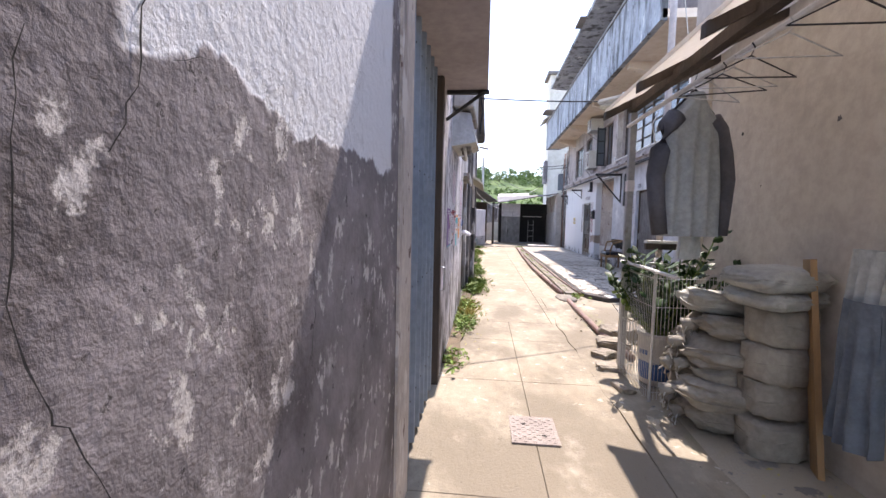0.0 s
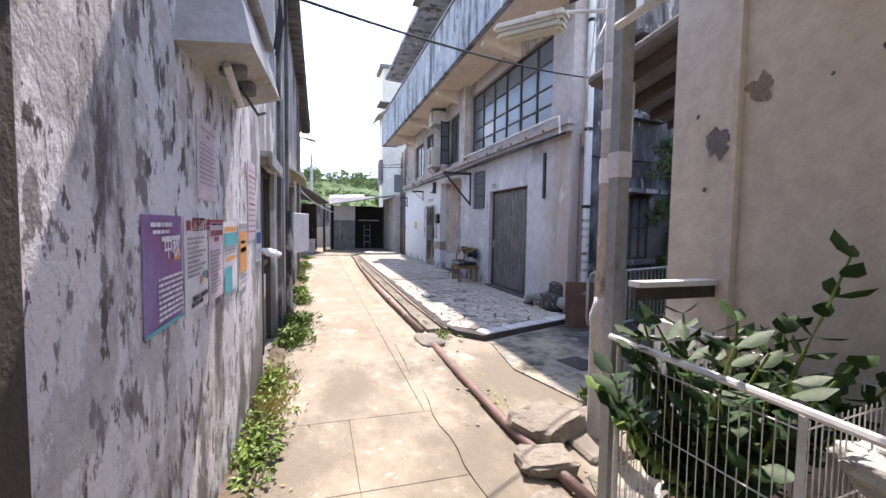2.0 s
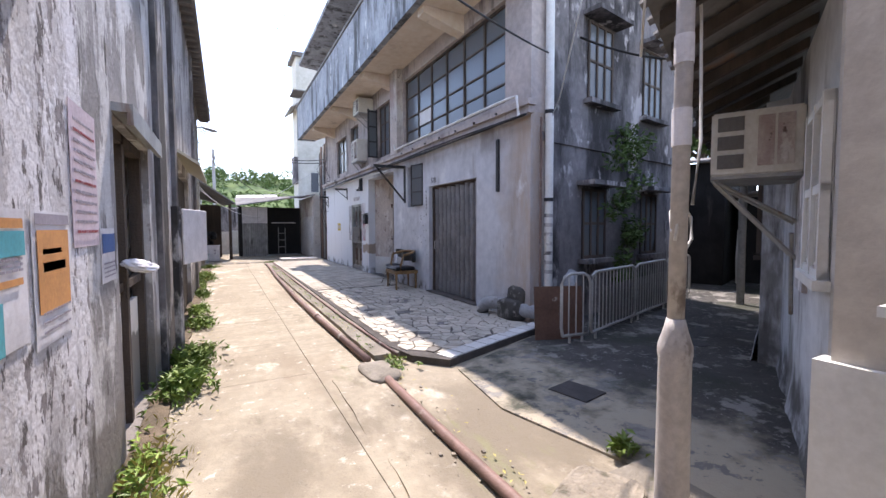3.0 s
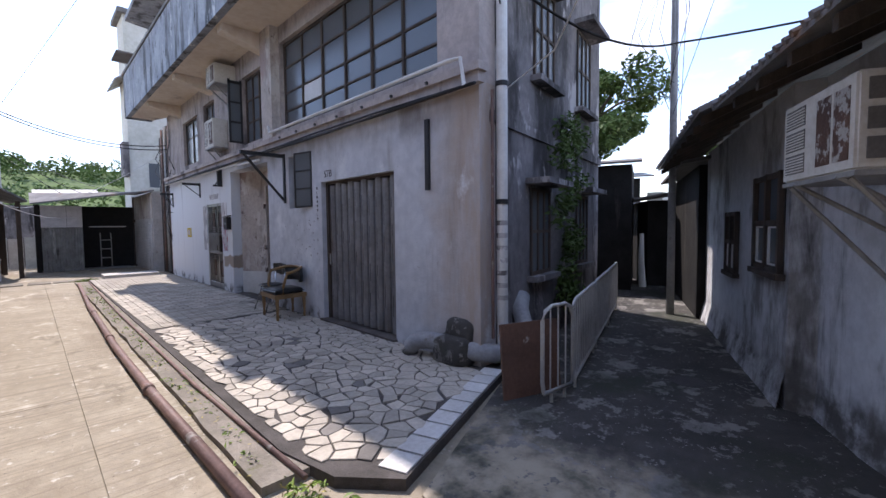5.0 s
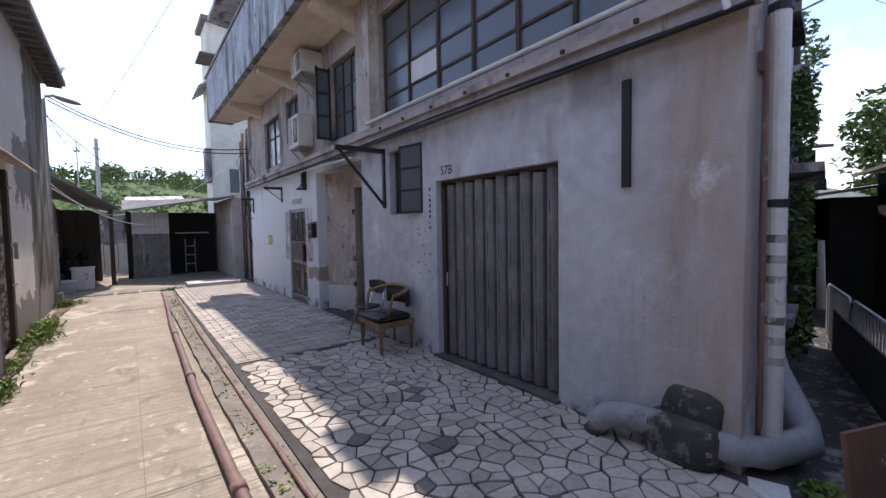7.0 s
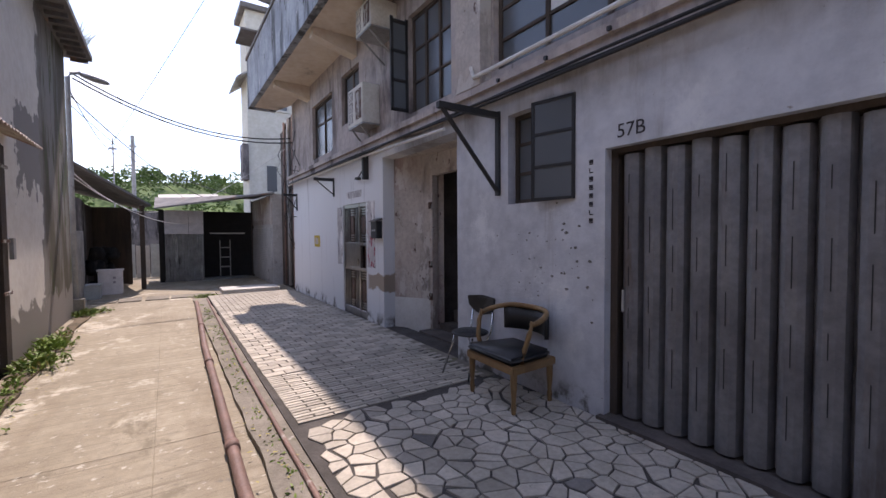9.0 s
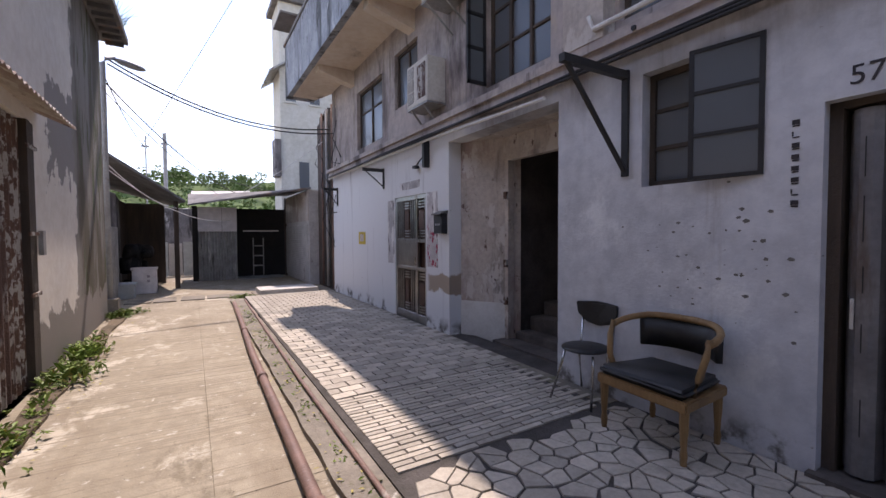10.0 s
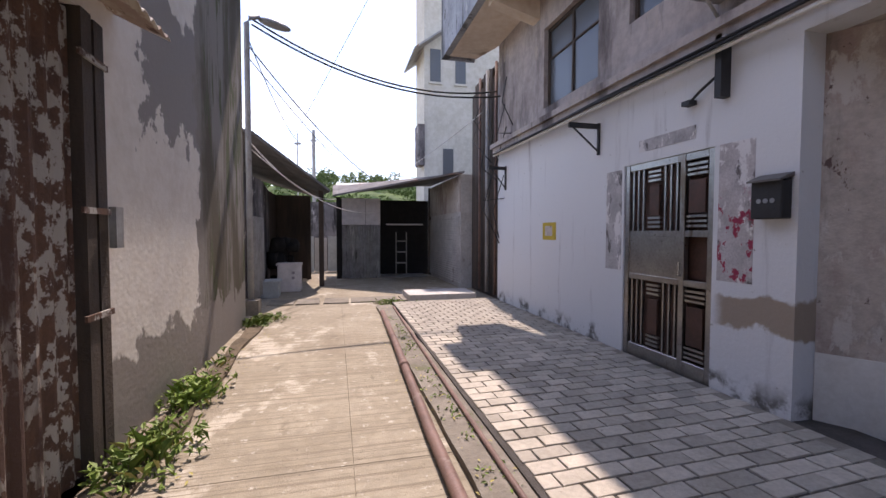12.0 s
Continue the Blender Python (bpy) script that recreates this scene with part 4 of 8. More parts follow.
for y in (9.2, 12.5, 15.7, 18.6):
    bm = B()
    vs = [bm.verts.new(v) for v in ((3.43, y, 5.04), (4.2, y, 5.04), (4.2, y, 4.72), (3.43, y, 4.92), (3.43, y + 0.22, 5.04), (4.2, y + 0.22, 5.04), (4.2, y + 0.22, 4.72), (3.43, y + 0.22, 4.92))]
    for f in ((0, 1, 2, 3), (7, 6, 5, 4), (3, 2, 6, 7), (0, 3, 7, 4), (1, 5, 6, 2)):
        bm.faces.new([vs[i] for i in f])
    hpart("balcony_beam", bm, M["soffit"])
bm = B()
prism(bm, [(3.36, 6.9), (8.7, 7.6), (8.7, 20.6), (4.1, 21.3), (3.36, 21.1)], 8.0, 8.14)
hpart("roof", bm, M["parapet"], "flat grey concrete roof overhanging the balcony")
bm = B()
box(bm, 3.0, 3.5, 20.3, 21.3, 6.75, 6.80)
hpart("balcony_awning", bm, M["roofing"])
# unseen overhang, added for the step it casts in the pavement shadow
bm = B()
box(bm, 3.14, 3.45, 13.55, 14.4, 8.02, 8.06)
hpart("roof_sheet", bm, M["roofing"])
# roller-ribbed shutter door
sh = new("shutter_door")
sh.parent = house
sh.matrix_parent_inverse = house.matrix_basis.inverted()
tagged(sh, "grey-brown deeply ribbed folding metal door, shut")
for k in range(10):
    bm = B()
    y0, y1 = 8.87 + k * 0.169, 8.87 + (k + 1) * 0.169
    prof = [(4.36, 0.0), (4.30, 0.10), (4.275, 0.3), (4.275, 0.62), (4.30, 0.82), (4.36, 0.92), (4.37, 1.0)]
    top = 2.17 if k % 2 else 2.19
    lo = [bm.verts.new((x, y0 + (y1 - y0) * s, 0.12)) for x, s in prof]
    hi = [bm.verts.new((x, y0 + (y1 - y0) * s, top)) for x, s in prof]
    lb = [bm.verts.new((x + 0.012, y0 + (y1 - y0) * s, 0.12)) for x, s in prof]
    hb = [bm.verts.new((x + 0.012, y0 + (y1 - y0) * s, top)) for x, s in prof]
    for i in range(len(prof) - 1):
        bm.faces.new((lo[i], lo[i + 1], hi[i + 1], hi[i]))
        bm.faces.new((lb[i], hb[i], hb[i + 1], lb[i + 1]))
        bm.faces.new((hi[i], hi[i + 1], hb[i + 1], hb[i]))
        bm.faces.new((lo[i], lb[i], lb[i + 1], lo[i + 1]))
    rib = part("rib", bm, M["shutter"], sh)
    z = 0.35 + 0.1 * (k % 3)
    while z < 1.9:
        bm = B()
        h_ = random.uniform(0.12, 0.34)
        yc = y0 + (y1 - y0) * 0.46 + random.uniform(-0.006, 0.006)
        box(bm, 4.2715, 4.2775, yc, yc + 0.005, z, z + h_)
        part("slit", bm, M["black"], rib)
        z += h_ + random.uniform(0.10, 0.30)
bm = B()
box(bm, 4.28, 4.44, 8.80, 8.87, 0.08, 2.23)
box(bm, 4.28, 4.44, 10.57, 10.63, 0.08, 2.23)
box(bm, 4.28, 4.44, 8.87, 10.57, 2.19, 2.23)
part("door_frame", bm, M["dark_wood"], sh)
bm = B()
box(bm, 4.14, 4.44, 8.78, 10.66, 0.02, 0.10)
part("sill", bm, M["step"], sh)
bm = B()
box(bm, 4.255, 4.27, 10.50, 10.515, 0.95, 1.12)
part("pull", bm, M["wire"], sh)
# the dark of a wall slit, laid on as a raised black strip
bm = B()
box(bm, 4.165, FX, 8.13, 8.19, 1.94, 2.73)
hpart("slot_bar", bm, M["black"], "long upright slit in the wall, laid on as a black strip")


# windows of the house
def hwindow(y0, y1, z0, z1, bays, rails, label, blanks=(), x=4.30):
    w = window_x("window", x, y0, y1, z0, z1, bays, rails, M["dark_wood"], label, parent=house, blanks=blanks)
    w.matrix_parent_inverse = house.matrix_basis.inverted()
    return w


hwindow(8.0, 11.98, 3.25, 4.75, 6, (0.22, 0.43, 0.72), "long dark-framed strip window with many panes", blanks={(4, 1)})
hwindow(12.76, 13.82, 3.25, 4.6, 3, (0.33, 0.66), "dark timber window")
hwindow(15.62, 16.50, 3.66, 4.6, 2, (), "pale shuttered window")
hwindow(17.06, 18.45, 3.30, 4.5, 2, (0.62,), "dark-framed upper window")
sw = hwindow(10.92, 11.76, 1.86, 2.75, 2, (0.34, 0.67), "small dark steel window with one leaf open", x=4.33)
b_ = B()
for a in ((0, 0.03, 0, 0.89), (0.40, 0.43, 0, 0.89)):
    box(b_, -0.012, 0.012, a[0], a[1], a[2], a[3])
for z in (0, 0.29, 0.58, 0.865):
    box(b_, -0.012, 0.012, 0.03, 0.40, z, z + 0.025)
box(b_, -0.003, 0.003, 0.03, 0.40, 0.0, 0.87)
leaf_me = mesh_of(b_, "open_leaf", M["black"])
leaf = new("open_leaf", leaf_me)
leaf.parent = sw
leaf.matrix_basis = pose(-0.13, -0.42, 0, 0, 0, 12)
leaf_me.materials.append(M["glass"])
for pl in list(leaf_me.polygons)[-6:]:
    pl.material_index = 1
# open casement leaf above
bm = B()
for k in range(4):
    box(bm, 3.93, 4.2, 13.82, 13.85, 3.28 + 0.4 * k, 3.32 + 0.4 * k)
box(bm, 3.93, 3.97, 13.82, 13.85, 3.28, 4.56)
box(bm, 4.16, 4.2, 13.82, 13.85, 3.28, 4.56)
hpart("casement_leaf", bm, M["black"], "open black casement leaf")
bm = B()
box(bm, 3.97, 4.16, 13.833, 13.837, 3.30, 4.54)
hpart("casement_pane", bm, M["glass"])


def ac_unit(at, rz, size, label):
    """A boxed window air conditioner: casing, grille slots, fan guard, bracket."""
    a = thing("air_conditioner", at, label, "air conditioner", rz=rz)
    w, d, h = size
    b = B()
    box(b, -w / 2, w / 2, -d, 0, 0, h)
    bmesh.ops.bevel(b, geom=b.edges[:], offset=0.012, segments=2, affect="EDGES")
    part("casing", b, M["ac"], a)
    for k in range(3):
        b = B()
        box(b, -w * 0.44, -w * 0.14, -d - 0.004, -d + 0.002, h * (0.10 + 0.29 * k), h * (0.34 + 0.29 * k))
        g = part("vent", b, M["ac_dark"], a)
        for i in range(6):
            b = B()
            z = h * (0.115 + 0.29 * k + 0.036 * i)
            box(b, -w * 0.44, -w * 0.14, -d - 0.008, -d - 0.004, z, z + h * 0.016)
            part("slat", b, M["ac"], g)
    for x0, x1 in ((0.03, 0.21), (0.25, 0.43)):
        b = B()
        box(b, w * x0, w * x1, -d - 0.004, -d + 0.002, h * 0.12, h * 0.88)
        part("coil_panel", b, M["rust"], a)
    b = B()
    tube(b, [(-w * 0.3, 0.0, -0.35), (-w * 0.3, -d, -0.01)], 0.014, 6)
    tube(b, [(w * 0.3, 0.0, -0.35), (w * 0.3, -d, -0.01)], 0.014, 6)
    box(b, -w / 2, w / 2, -d, 0, -0.025, 0.0)
    part("bracket", b, M["galv"], a)
    return a


ac_unit((4.2, 15.08, 3.33), -90, (0.62, 0.30, 0.62), "pale grey air conditioner hung below an upper window")
ac_unit((4.2, 14.42, 4.54), -90, (0.55, 0.42, 0.40), "weathered window air conditioner under the balcony")

# entrance recess and stair
bm = B()
prism(bm, [(4.45, 14.70), (4.45, 15.0), (4.9, 15.0), (4.9, 14.0), (4.78, 14.08), (4.40, 14.70)], -0.1, 2.78)
hpart("recess_wall", bm, M["pilaster"], "greenish-grey plaster beside the stair door")
bm = B()
prism(bm, [(4.395, 14.695), (4.775, 14.075), (4.768, 14.070), (4.388, 14.690)], 0.0, 0.55)
hpart("recess_dado", bm, M["white_paint"], "fresh white paint low on the recess wall")
bm = B()
prism(bm, [(4.45, 12.65), (4.95, 12.65), (4.95, 14.72), (4.45, 14.72)], 2.78, 3.0)
prism(bm, [(4.72, 12.5), (4.80, 12.5), (4.80, 14.08), (4.72, 14.08)], 2.52, 2.78)
hpart("recess_lintel", bm, M["pilaster"])
bm = B()
box(bm, 4.70, 4.80, 14.02, 14.09, 0.0, 2.52)
box(bm, 4.70, 4.80, 12.55, 14.02, 2.46, 2.52)
hpart("stair_door_frame", bm, M["pilaster"], "worn timber door frame of the stair")
for z in (0.55, 1.05, 1.95):
    bm = B()
    box(bm, 4.66, 4.70, 14.02, 14.07, z, z + 0.10)
    hpart("hinge", bm, M["rust"])
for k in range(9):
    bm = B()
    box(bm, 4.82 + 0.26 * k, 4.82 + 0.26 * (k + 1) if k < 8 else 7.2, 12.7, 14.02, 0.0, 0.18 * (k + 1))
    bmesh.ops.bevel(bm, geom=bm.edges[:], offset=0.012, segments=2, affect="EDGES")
    hpart("step", bm, M["step"], "worn concrete step, coloured dark for the stairwell gloom")
bm = B()
box(bm, 4.5, 4.8, 12.62, 14.1, 0.0, 0.09)
hpart("threshold", bm, M["step"])
# stairwell walls share the darkened concrete
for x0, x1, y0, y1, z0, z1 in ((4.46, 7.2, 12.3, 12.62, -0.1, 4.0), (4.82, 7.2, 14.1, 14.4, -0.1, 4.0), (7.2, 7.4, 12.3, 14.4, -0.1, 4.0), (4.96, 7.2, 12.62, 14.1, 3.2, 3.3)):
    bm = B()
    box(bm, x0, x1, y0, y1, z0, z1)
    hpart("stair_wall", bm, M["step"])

# steel gate
gate = new("entrance_gate")
gate.parent = house
gate.matrix_parent_inverse = house.matrix_basis.inverted()
tagged(gate, "brushed steel gate with bars and a solid middle panel")
bm = B()
for y0, y1 in ((15.38, 15.45), (15.70, 15.76), (16.46, 16.53)):
    box(bm, 4.215, 4.27, y0, y1, 0.03, 2.13)
for z0, z1 in ((0.03, 0.20), (0.90, 0.96), (1.36, 1.42), (2.06, 2.13)):
    box(bm, 4.22, 4.265, 15.45, 16.46, z0, z1)
bmesh.ops.bevel(bm, geom=bm.edges[:], offset=0.005, segments=1, affect="EDGES")
part("gate_frame", bm, M["steel"], gate)
bm = B()
box(bm, 4.225, 4.24, 15.76, 16.46, 0.96, 1.36)
part("middle_panel", bm, M["steel"], gate)
for ya, yb in ((15.47, 15.69), (15.78, 16.44)):
    for z0, z1 in ((0.20, 0.90), (1.42, 2.06)):
        n = 9 if yb - ya > 0.4 else 0
        for k in range(n):
            if k in (3, 4, 5):
                continue
            y = ya + 0.02 + (yb - ya - 0.06) * k / (n - 1)
            bm = B()
            box(bm, 4.228, 4.252, y, y + 0.02, z0, z1)
            part("bar", bm, M["steel"], gate)
        c0, c1 = (ya, yb) if n == 0 else (ya + (yb - ya) * 0.36, ya + (yb - ya) * 0.62)
        for zz in (z0 + 0.03, z0 + 0.075, z0 + 0.12, z1 - 0.14, z1 - 0.095, z1 - 0.05):
            bm = B()
            box(bm, 4.226, 4.254, c0, c1, zz, zz + 0.022)
            part("cross_bar", bm, M["steel"], gate)
        bm = B()
        box(bm, 4.228, 4.252, c0 + 0.02, c1 - 0.02, z0 + 0.16, z1 - 0.18)
        part("inset", bm, M["gate_back"], gate)
bm = B()
box(bm, 4.30, 4.32, 15.38, 16.53, 0.03, 2.13)
part("backing", bm, M["gate_back"], gate)
bm = B()
tube(bm, [(4.21, 15.73, 1.0), (4.19, 15.73, 1.0), (4.19, 15.73, 1.12)], 0.012)
part("handle", bm, M["chrome"], gate)


def pasted(name, y0, y1, z0, z1, mat, label, category, t=0.004):
    b = B()
    box(b, FX - t, FX, y0, y1, z0, z1)
    return solid(name, b, mat, label, category, group="pasted papers by the gate")


pasted("couplet_strip", 16.57, 16.84, 0.98, 2.10, M["scrap"], "grey torn traces of a pasted paper strip", "paper strip")
pasted("couplet_strip", 15.02, 15.33, 1.00, 2.13, M["scrap_red"], "torn red and white paper strip beside the gate", "paper strip")
pasted("couplet_strip", 15.58, 16.30, 2.24, 2.36, M["scrap"], "torn paper strip above the gate", "paper strip")
yl = thing("notice_plate", (FX, 18.22, 1.29), "small yellow notice with a white centre on the wall", "notice")
bm = B()
box(bm, -0.006, 0, -0.2, 0.2, 0, 0.26)
part("plate", bm, M["yellow"], yl)
bm = B()
box(bm, -0.009, -0.006, -0.10, 0.12, 0.06, 0.21)
part("label", bm, M["pilaster"], yl)
mb = thing("mailbox", (FX, 14.855, 1.50), "dark metal letterbox on the white wall", "mailbox")
bm = B()
box(bm, -0.10, 0, -0.115, 0.115, 0, 0.28)
bmesh.ops.bevel(bm, geom=bm.edges[:], offset=0.008, segments=1, affect="EDGES")
part("body", bm, M["black"], mb)
bm = B()
vs = [bm.verts.new(v) for v in ((0, -0.125, 0.33), (0, 0.125, 0.33), (-0.13, 0.125, 0.28), (-0.13, -0.125, 0.28), (0, -0.125, 0.30), (0, 0.125, 0.30), (-0.13, 0.125, 0.265), (-0.13, -0.125, 0.265))]
for f in ((0, 1, 2, 3), (7, 6, 5, 4), (3, 2, 6, 7), (0, 3, 7, 4), (1, 5, 6, 2), (0, 4, 5, 1)):
    bm.faces.new([vs[i] for i in f])
part("lid", bm, M["ac_dark"], mb)
for k in range(3):
    bm = B()
    tube(bm, [(-0.104, -0.05 + 0.05 * k, 0.13), (-0.10, -0.05 + 0.05 * k, 0.13)], 0.018, 10)
    part("peephole", bm, M["grey_metal"], mb)
# house number and scribble
ON_FRONT = Matrix(((0, 0, -1, 0), (-1, 0, 0, 0), (0, 1, 0, 0), (0, 0, 0, 1)))
num = thing("house_number", (FX - 0.003, 10.53, 2.29), "hand-painted black house number above the ribbed door", "number")
glyphs("57B", 0.15, ON_FRONT.copy(), K, "figures", num)
scr = thing("pencil_note", (FX - 0.003, 10.76, 1.60), "small upright scribbled black note beside the door", "writing")
for k in range(8):
    bm = B()
    z = 0.52 - k * 0.068
    box(bm, -0.001, 0.001, -0.02, 0.015, z, z + 0.008)
    box(bm, -0.001, 0.001, random.choice((-0.02, 0.01)), 0.018, z + 0.012, z + 0.04)
    part("stroke", bm, K, scr)
chips = thing("plaster_chips", (FX, 11.2, 1.2), "small dark chips in the painted wall", "chips", kind="stuff")
bm = B()
for k in range(46):
    y, z = random.gauss(0, 0.25), random.gauss(0.1, 0.2)
    s = random.uniform(0.006, 0.02)
    vs = [bm.verts.new((-0.002, y + s * math.cos(a) * random.uniform(0.6, 1.4), z + s * math.sin(a) * random.uniform(0.3, 0.9))) for a in (0, 1.3, 2.5, 3.8, 5.0)]
    bm.faces.new(vs)
part("chip", bm, M["ac_dark"], chips)


# iron brackets, pipes and cables on the facade
def bracket(y, z, reach, drop, r, name_label):
    g = thing("wall_bracket", (FX, y, z), name_label, "bracket", "iron wall brackets")
    b = B()
    box(b, -0.03, 0, -r, r, -drop, 0.04)
    part("upright", b, M["black"], g)
    b = B()
    box(b, -reach, -0.03, -r, r, -0.03, 0.03)
    part("arm", b, M["black"], g)
    b = B()
    tube(b, [(-0.03, 0, -drop + 0.05), (-reach + 0.05, 0, -0.02)], r * 0.8, 6)
    part("brace", b, M["black"], g)
    return g


bracket(11.9, 2.78, 0.75, 0.82, 0.028, "large black iron bracket with a brace beside the window")
bracket(17.0, 2.68, 0.42, 0.34, 0.014, "small black iron bracket on the white wall")
bracket(19.9, 2.6, 0.35, 0.4, 0.014, "small dark iron bracket near the corner")
bm = B()
box(bm, FX - 0.10, FX, 15.25, 15.31, 2.50, 3.0)
solid("iron_strap", bm, M["black"], "black iron strap hanging below the ledge", "strap")
bm = B()
tube(bm, [(FX - 0.03, 15.36, 2.7), (FX - 0.05, 15.5, 2.62), (FX - 0.05, 15.6, 2.56)], 0.012, 6)
box(bm, FX - 0.09, FX - 0.01, 15.57, 15.66, 2.53, 2.57)
solid("door_lamp", bm, M["black"], "tiny black lamp on a bent arm", "lamp")
con = thing("conduit", (FX, 13, 3.2), "white conduit pipe clipped along the ledge", "pipe")
bm = B()
tube(bm, [(-0.17, -5.55, -0.3), (-0.17, -5.5, -0.02), (-0.17, -5.3, 0.0), (-0.17, -0.9, 0.0), (-0.17, -0.85, 0.12)], 0.022, 8)
part("upper_run", bm, M["white_paint"], con)
bm = B()
tube(bm, [(-0.14, -0.3, -0.40), (-0.14, 2.0, -0.34), (-0.14, 7.2, -0.32)], 0.02, 8)
part("lower_run", bm, M["white_paint"], con)
for k in range(7):
    bm = B()
    box(bm, -0.165, 0, -5 + k * 0.62, -4.97 + k * 0.62, -0.15, -0.12)
    part("clip", bm, M["black"], con)


def cable(pts, r, mat, label, sag=0.0, n=14, name="cable"):
    """A hanging cable through points; sag: metres of droop between the first and last of two points."""
    pts = [Vector(p) for p in pts]
    if len(pts) == 2:
        a, b_2 = pts
        pts = [a.lerp(b_2, i / n) - Vector((0, 0, sag * 4 * (i / n) * (1 - i / n))) for i in range(n + 1)]
    b = B()
    tube(b, pts, r, 6)
    return solid(name, b, mat, label, "cable", "overhead and wall cables", smooth=True)


for k in range(3):
    cable([(FX - 0.15 - 0.012 * k, 7.32 + 1.6 * i, 2.925 - 0.02 * k + random.uniform(-0.02, 0.02)) for i in range(9)], 0.013, M["cable"], "black cable running under the house ledge")
dp = thing("downpipe", (4.45, 7.31, 0), "white downpipe at the house corner with patched lower length", "pipe")
bm = B()
tube(bm, [(0, 0, 0.12), (0, 0, 8.0)], 0.058, 14)
part("pipe", bm, M["white_paint"], dp)
for k in range(7):
    bm = B()
    tube(bm, [(0, 0, 0.75 + 0.13 * k), (0, 0, 0.80 + 0.13 * k)], 0.0605, 14)
    part("old_label", bm, M["scrap"], dp)
for z in (1.75, 2.95, 4.6):
    bm = B()
    tube(bm, [(0, 0, z), (0, 0, z + 0.05)], 0.066, 14)
    part("collar", bm, M["black"], dp)
bm = B()
tube(bm, [(-0.12, 0.03, 0.35), (-0.12, 0.03, 2.9)], 0.016, 8)
part("thin_pipe", bm, M["pipe_red"], dp)
# drain pipes at the corner
dr = thing("drain_pipe", (4.1, 7.74, 0.06), "thick grey drain pipe with elbows set in a concrete lump", "pipe")
bm = B()
tube(bm, [(-0.10, 0.55, 0.02), (-0.10, 0.53, 0.10), (-0.09, 0.46, 0.17), (-0.04, 0.34, 0.19), (0.0, 0.1, 0.2)], 0.095, 14)
part("elbow", bm, M["pipe_grey"], dr, smooth=True)
bm = B()
tube(bm, [(0.05, -0.2, 0.16), (0.25, -0.42, 0.13), (0.62, -0.55, 0.13), (0.72, -0.5, 0.2), (0.85, -0.30, 0.5), (1.0, -0.22, 0.62)], 0.10, 14)
part("run", bm, M["pipe_grey"], dr, smooth=True)
bm = B()
tube(bm, [(1.2, 0.0, 0.3), (4.4, 0.62, 0.55)], 0.085, 12)
part("side_run", bm, M["pipe_grey"], dr, smooth=True)


def lump(bm, c, s, seed, power=0.55, sub=3, rough=0.18, freq=1.6):
    """A worn block or boulder: a rounded box with a noisy skin."""
    r = bmesh.ops.create_icosphere(bm, subdivisions=sub, radius=1)
    for v in r["verts"]:
        d = v.co.normalized()
        q = Vector([math.copysign(abs(t) ** power, t) for t in d])
        k = 1 + rough * noise.noise(d * freq + Vector((seed * 3.1, seed, 0)))
        v.co = Vector((c[0] + q.x * s[0] * k, c[1] + q.y * s[1] * k, c[2] + q.z * s[2] * k))


bm = B()
lump(bm, (0.06, -0.02, 0.13), (0.17, 0.24, 0.16), 4, 0.4)
lump(bm, (0.1, -0.05, 0.32), (0.08, 0.2, 0.16), 7, 0.7)
part("concrete_lump", bm, M["lane"], dr, "rough dark concrete lump", smooth=True)


